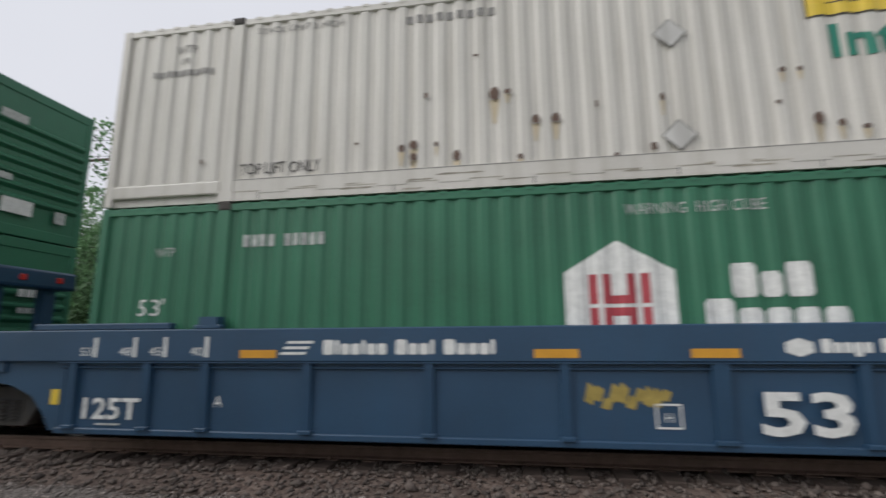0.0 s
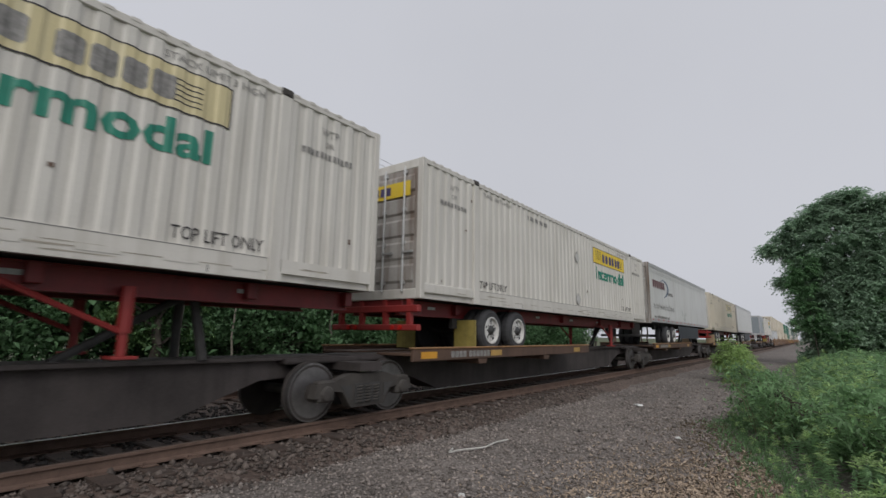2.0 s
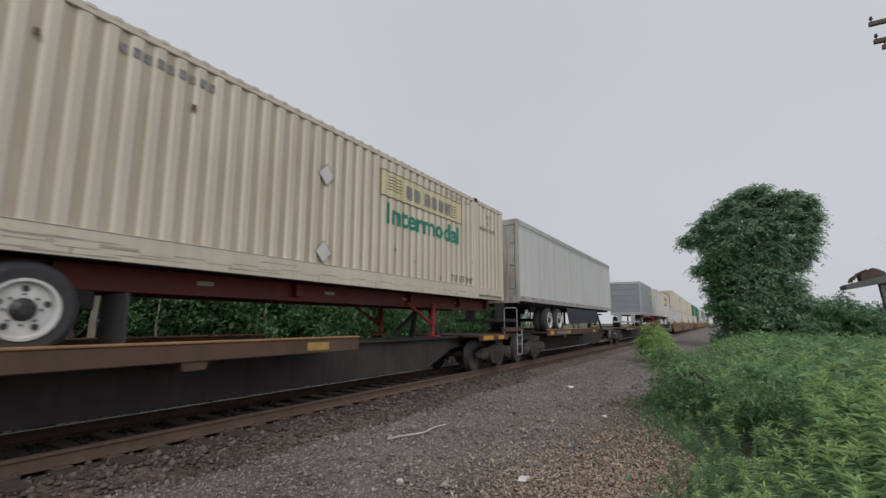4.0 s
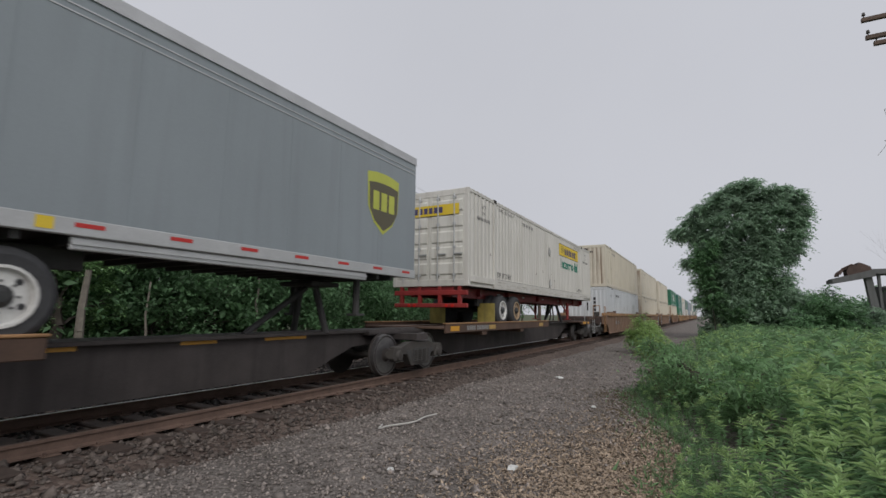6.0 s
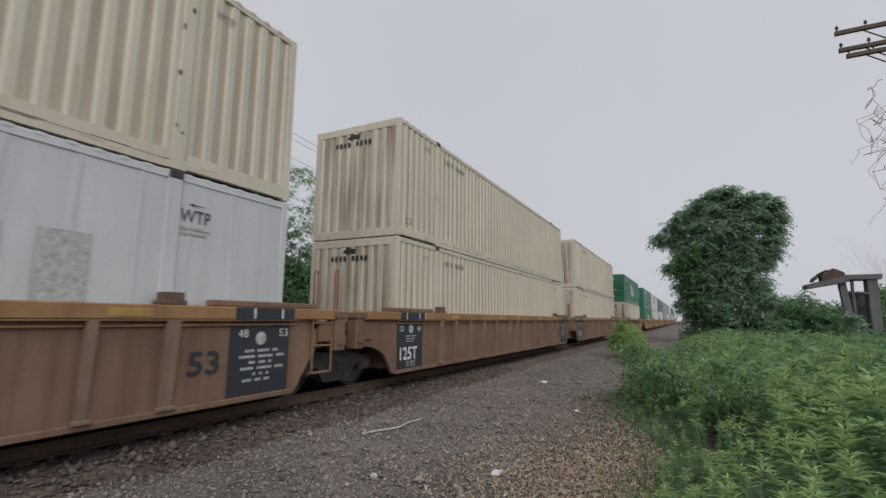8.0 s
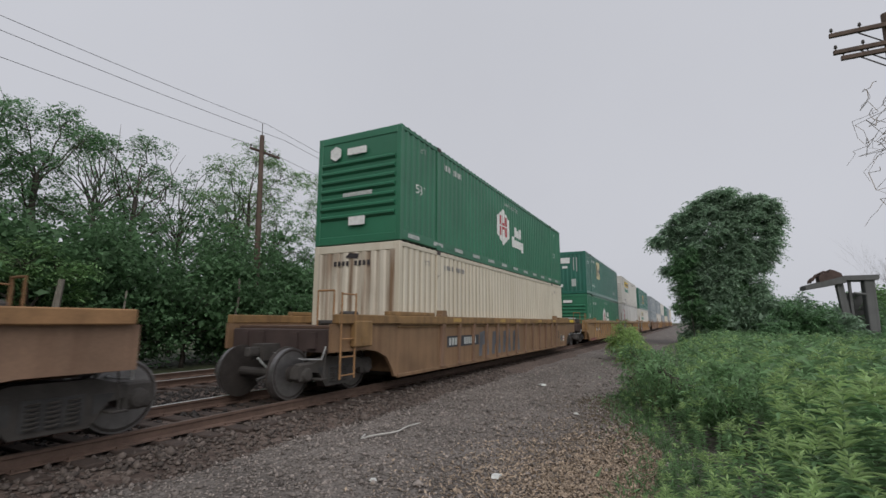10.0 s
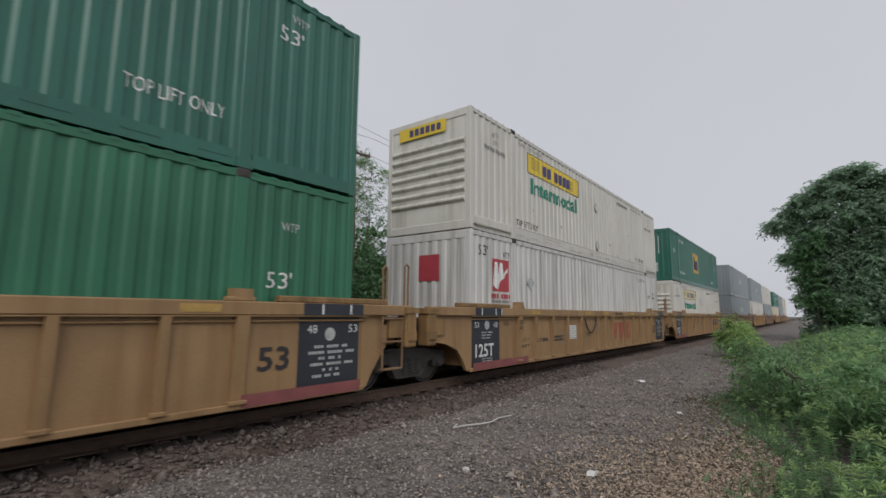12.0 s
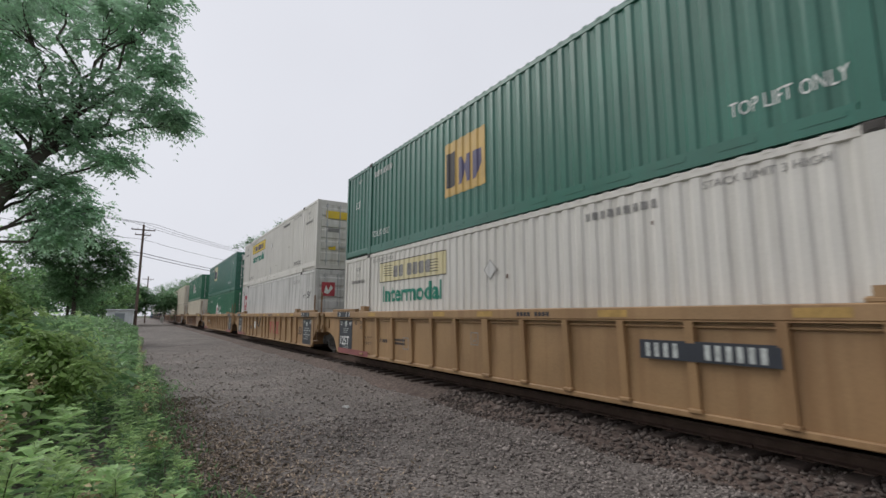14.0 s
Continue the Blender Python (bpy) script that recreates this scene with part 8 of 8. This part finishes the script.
n = 20000
gx = np.concatenate([r.normal(5.6, 1.4, n * 3 // 4), r.normal(-6.0, 2.2, n // 4)])
gy = np.array([edge_near(v) for v in gx]) + np.abs(r.normal(.0, 1.0, n))
gc = np.stack([gx, gy, np.array([gravel_z(a, b) for a, b in zip(gx, gy)]) + .025], -1)
STRAW = mat("pale_straw", (0.36, 0.28, 0.21), 0.9, vary=0.35, scale=8, spread=0.4)
tagged(new("straw_bits", leaves("straw_bits", gc, .05, r, STRAW, 2.6, 0)), "pale crumbled straw trodden into the gravel", "litter", kind="stuff")

for k, (x, y, z, q) in enumerate(((24.0, 2.9, 1.3, .35), (25.2, 2.5, 1.1, .4), (23.0, 2.3, 1.0, .4), (26.5, 2.7, 1.2, .3), (21.0, 2.0, .7, .35), (28.5, 2.8, .9, .4))):
    lobed_tree("shrub", 160 + k, (x, y), [(0, 0, z, q, q, z * .55), (.2, .25, z * .7, q * .8, q * .8, z * .45), (-.2, -.3, z * .6, q, q, z * .5)], LEAF_YELLOW, "pale green bush at the edge of the far path", 30, 7, .32, .13, .02, pairs=4, category="shrub")

# dry stalks standing at the weeds' edge
rng = random.Random(3)
stalks = root("dry_stalks", "clump of thin dry brown stalks at the gravel's edge", "dry weed")
stalks.location = (10.6, 0.75, GROUND)
for k in range(14):
    a, b = Vector((rng.gauss(0, .22), rng.gauss(0, .15), -.1)), Vector((rng.gauss(0, .5), rng.gauss(0, .3), rng.uniform(.6, 1.15)))
    part("stalk", ("dry_stalk", k), lambda bm: limb(bm, a, b, .008, .003, rng, 3, .1), DRY, stalks)


# ---- poles, wires and what stands by the line ----
def line(name, pts, radius, label, sag=0.0):
    cu = bmesh.new()
    run = []
    for p, q in zip(pts, pts[1:]):
        p, q = Vector(p), Vector(q)
        run += [p.lerp(q, i / 12) - Vector((0, 0, sag * 4 * (i / 12) * (1 - i / 12))) for i in range(0 if not run else 1, 13)]
    polytube(cu, run, radius, 5)
    me = bpy.data.meshes.new(name)
    cu.to_mesh(me)
    cu.free()
    me.materials.append(WIRE)
    return tagged(new(name, me), label, "cable", "overhead wires")


def pole(x, y, h, arms, label, arm_len=1.2, one_side=False, turn=90, lean=0.0):
    p = root("utility_pole", label, "utility pole")
    p.matrix_basis = pose(x, y, GROUND - .2, 0, lean, turn)
    part("shaft", ("pole_shaft", h), lambda bm: tube(bm, (0, 0, 0), (0, 0, h), .17, 12, .115), POLEWOOD, p)
    for k, (z, x0, x1) in enumerate(arms):
        arm = part("crossarm", ("crossarm", z, x0, x1), lambda bm: softbox(bm, x0, x1, .10, .20, z - .06, z + .06, .01), POLEWOOD, p)
        m = max(2, int((x1 - x0) / .55))
        for j in range(m + 1):
            q = x0 + .06 + (x1 - x0 - .12) * j / m
            part("insulator", "insulator", lambda bm: (tube(bm, (0, .15, .06), (0, .15, .14), .015, 6), tube(bm, (0, .15, .13), (0, .15, .21), .045, 8, .03)), STEEL, arm, at=Matrix.Translation((q, 0, z)))
        if x1 > .5:
            part("arm_brace", ("arm_brace", z, x1), lambda bm: tube(bm, (0.05, .14, z - .55), (min(x1, .9) * .75, .14, z - .06), .018, 6), STEEL, p)
    return p


pole(16.9, 19.0, 11.45, [(10.65, -.6, 1.35)], "brown wooden utility pole with one crossarm at the wood's edge", turn=0, lean=-1.5)
part("top_pin", "top_pin", lambda bm: tube(bm, (0, 0, 11.35), (0, 0, 12.15), .02, 6), STEEL, bpy.data.objects["utility_pole"])
for yy, z in ((19.0, 11.6), (17.7, 10.5), (19.5, 10.45)):
    line("overhead_wire", [(-110, yy, z + .4), (-62, yy, z + .2), (-22, yy, z + .1), (16.9, yy, z), (60, yy, z - .2), (110, yy, z - .3)], .010, "thin overhead wire along the line", .7)
for px in (-20.9, 60.0):
    pole(px, 19.0, 11.45, [(10.65, -.6, 1.35)], "brown wooden utility pole at the wood's edge", turn=0)
pole(16.0, -5.35, 10.3, [(9.92, -1.3, 1.3), (9.4, -1.25, 1.25), (9.2, -1.1, 1.1)], "old telegraph pole with three crossarms among the weeds", turn=90)
pole(-65, -0.3, 12.5, [(11.9, -1.2, 1.2), (11.3, -.8, .8)], "dark utility pole with crossarms beside the path", turn=90)
pole(-130, 1.2, 11, [(10.3, -1.1, 1.1)], "distant dark wooden utility pole beside the path", turn=90)
for k, (z, dy) in enumerate(((12.1, -1.1), (12.1, 0), (12.1, 1.1), (10.2, 0), (8.6, .1), (8.3, -.1))):
    line("overhead_wire", [(-36, -26 + dy, z + .6), (-65, -0.3 + dy, z), (-98, 30 + dy, z + .3)], .02 if k < 4 else .035, "black overhead cable crossing the line", .9)

vine = root("dead_vine", "bare dead vine hanging from the telegraph pole", "vine")
vine.location = (15.9, -5.2, 0.3)
rng = random.Random(19)
for k in range(34):
    a = Vector((rng.uniform(-.3, .3), rng.uniform(-.4, .5), rng.uniform(4.2, 7.6)))
    b = a + Vector((rng.uniform(-.5, .5), rng.uniform(-.4, .6), -rng.uniform(.5, 1.9)))
    part("twig", ("vine_twig", k), lambda bm: limb(bm, a, b, .010, .004, rng, 8, .42), DRY, vine)


def ruin():
    c = root("concrete_ruin", "old grey concrete trestle deck on piers overgrown with weeds", "concrete structure")
    c.matrix_basis = pose(39.5, -9.0, 0, 0, 0, 0)
    for x in (-.9, -.4, .1, .6):
        part("deck_beam", "ruin_deck", lambda bm: prism_y(bm, [(1.96, 3.58), (1.96, 3.85), (-.18, 4.43), (-.18, 3.98)], 0, .45), CONCRETE, c, at=Matrix.Translation((x, 0, .02 * math.sin(x * 9))))
    part("broken_slab", "ruin_slab", lambda bm: prism_y(bm, [(-.12, 4.12), (-.1, 4.42), (-1.85, 4.42), (-1.8, 4.1)], -.8, 1.0), CONCRETE, c)
    part("pier", "ruin_lean_pier", lambda bm: prism_y(bm, [(.32, 4.0), (-.02, 4.08), (-.5, -.6), (-.1, -.6)], -.7, -.2), CONCRETE, c)
    part("post", "ruin_post", lambda bm: softbox(bm, -.6, -.4, -.46, -.3, -.6, 4.15, .03), CONCRETE, c)
    part("pier", "ruin_pier", lambda bm: softbox(bm, -.7, .1, -1.62, -1.08, -.6, 4.15, .05), CONCRETE, c)
    part("back_wall", "ruin_back_wall", lambda bm: softbox(bm, .9, 1.15, -1.75, -.4, -.6, 3.4, .05), CONCRETE, c)
    part("rail_bar", "ruin_rail_bar", lambda bm: tube(bm, (-.75, -.5, 3.3), (-.75, -1.1, 3.2), .07, 8), CONCRETE, c)
    m = root("rusted_machine", "rusted machine wreck lying on the concrete deck", "machine")
    m.matrix_basis = pose(39.4, -8.2, 4.1, -15, 0, 0) @ Matrix.Diagonal((1, 1.1, .75, 1))
    part("body", "wreck_body", lambda bm: prism_y(bm, [(-.85, 0), (.3, 0), (.25, .45), (.05, .78), (-.3, .66), (-.42, .9), (-.6, .72), (-.85, .35)], -.5, .5), RUSTMETAL, m)
    part("arch", "wreck_arch", lambda bm: polytube(bm, [(0, .2 + .52 * math.cos(a * .3), .16 + .42 * math.sin(a * .3)) for a in range(0, 11)], .12, 7), RUSTMETAL, m)
    part("claw", "wreck_claw", lambda bm: polytube(bm, [(-.3, -.5, .5), (-.3, -.1, .85), (-.3, .35, .7), (-.3, .6, .3)], .09, 6), RUSTMETAL, m)


ruin()
for k, (x, y, z, q) in enumerate(((37.5, -6.6, 2.0, 1.5), (38, -8.3, 1.8, 1.2), (37, -10.8, .8, .9), (41.5, -9.5, 1.8, 1.2), (36, -5.0, 1.2, 1.1), (40.3, -7.6, 2.2, 1.0), (40.6, -10.9, 1.9, 1.0))):
    lobed_tree("shrub", 140 + k, (x, y), [(0, 0, z, q, q, z * .9), (.3, .6, z * .8, q * .7, q * .7, z * .6), (0, -.7, z * .7, q * .7, q * .7, z * .6)], LEAF_BLUE if k % 2 else LEAF_DARK, "green shrub crowding round the concrete ruin", 7, 7, .6, .22, .05, category="shrub")
o = root("bare_tree", "small leafless tree beyond the ruin", "tree")
o.matrix_basis = pose(58, -17.2, GROUND) @ Matrix.Diagonal((.34, .34, .60, 1))
rng = random.Random(4)


def bare(bm, p, d, n, r_):
    q = p + d
    limb(bm, p, q, r_, r_ * .65, rng, 3, .08)
    if n:
        for _ in range(3):
            bare(bm, q, d * .72 + Vector((rng.uniform(-1, 1), rng.uniform(-1, 1), rng.uniform(-.1, .7))) * d.length * .55, n - 1, r_ * .6)


part("branchwork", "bare_branchwork", lambda bm: bare(bm, Vector((0, 0, 0)), Vector((0, 0, 2.6)), 5, .10), BARK, o)

SHEDW = mat("white_sheet_metal", (0.62, 0.64, 0.66), 0.5, vary=0.1, scale=1.5, streak=0.3, streak_color=(.4, .4, .38))
s = root("equipment_shed", "small white metal equipment shed beside the pole", "shed")
s.matrix_basis = pose(-64, -1.7, GROUND - .1)
part("shed_body", "shed_body", lambda bm: softbox(bm, -1.1, 1.1, -1.2, 1.2, 0, 2.4, .02), SHEDW, s)
part("roof", "shed_roof", lambda bm: softbox(bm, -1.25, 1.25, -1.35, 1.35, 2.4, 2.52, .03), SHEDW, s)
part("door", "shed_door", lambda bm: softbox(bm, 1.1, 1.13, -.5, .4, .1, 2.1, .01), GREY, s)

g = root("crossing_signal", "level crossing signal mast with gate mechanism", "crossing signal")
g.matrix_basis = pose(-118, 4.2, GROUND)
part("mast", "signal_mast", lambda bm: tube(bm, (0, 0, 0), (0, 0, 5.2), .07, 8), SILVER, g)
part("gate_box", "gate_box", lambda bm: softbox(bm, -.3, .3, -.35, .35, .4, 1.4, .03), SILVER, g)
for y in (-.5, .5):
    part("lamp_hood", "lamp_hood", lambda bm: tube(bm, (-.05, 0, 0), (.25, 0, 0), .25, 12), BLACK, g, at=Matrix.Translation((0, y, 3.2)))
part("crossbuck", "crossbuck", lambda bm: ([tube(bm, (.1, -.6, 4.2), (.1, .6, 5.0), .06, 4), tube(bm, (.1, .6, 4.2), (.1, -.6, 5.0), .06, 4)]), PALE, g)


def car(x, y, turn, paint, label):
    c = root("parked_car", label, "car", "parked cars")
    c.matrix_basis = pose(x, y, GROUND - .1, 0, 0, turn)
    part("body", "car_body", lambda bm: prism(bm, [(-2.2, .35), (2.2, .35), (2.25, .75), (1.3, .92), (.75, 1.42), (-1.1, 1.45), (-1.75, .98), (-2.25, .9)], -.85, .85), paint, c)
    part("windows", "car_windows", lambda bm: prism(bm, [(1.12, .95), (.7, 1.36), (-1.05, 1.38), (-1.55, .97)], -.87, .87), PLATE, c)
    for wx in (-1.4, 1.4):
        for wy in (-.87, .65):
            part("wheel", "car_wheel", lambda bm: lathe(bm, (0, 0, .32), [(.2, 0), (.32, .02), (.32, .2), (.2, .22)], 14), TYRE, c, at=Matrix.Translation((wx, wy, 0)))


for k, (x, y) in enumerate(((-50, -13.5), (-53, -10.2), (-58, -15), (-47, -16.5))):
    car(x, y, 70 + k * 9, (SHEDW, SILVER, GREY, SHEDW)[k], "pale car parked behind the weeds")

# a length of pale cable and scraps lying on the gravel
def cable(bm):
    pts = []
    for i in range(15):
        k = i / 14
        x, y = 5.95 + 1.45 * k, 4.36 - .17 * k + .05 * math.sin(k * 9)
        pts.append((x, y, gravel_z(x, y) + .045))
    polytube(bm, [(6.25, 4.52, gravel_z(6.25, 4.5) + .04), (6.0, 4.40, gravel_z(6.0, 4.4) + .05)] + pts[1:], .014)


o = new("cable_piece", mesh_of("cable_piece", mat("pale_cable", (0.5, 0.48, 0.45), .6, vary=.2, scale=9), cable))
tagged(o, "pale length of discarded cable lying on the gravel", "cable")
for k, (x, y, w_) in enumerate(((5.4, 2.06, .13), (13.3, 3.7, .22), (4.6, 3.2, .07), (9.5, 2.0, .08), (-9, 3.5, .12))):
    o = new("litter_scrap", mesh_of(("litter_scrap", k), PALE, lambda bm: prism(bm, [(-w_ / 2, 0), (w_ / 2, .01), (w_ * .4, .03), (-w_ * .3, .035)], -w_ / 3, w_ / 3)))
    o.matrix_basis = pose(x, y, gravel_z(x, y) + .02, 0, 0, k * 50)
    tagged(o, "pale scrap of litter on the gravel", "litter")

railway("near_railway_track", TRACK, "near railway track with rusty rails on dark wooden ties", 170, -28)
railway("far_railway_track", TRACK + 4.72, "second railway track behind the train", 90, -18)


def motions():
    """The whole train runs past at a steady speed."""
    for ob, u, y, z in MOVING:
        walk(ob, [(t, pose(u - (21.985 * t - 0.0019 * t * t), y, z)) for t in (0.0, 3.5, 7.0, 10.5, 14.0)])


motions()
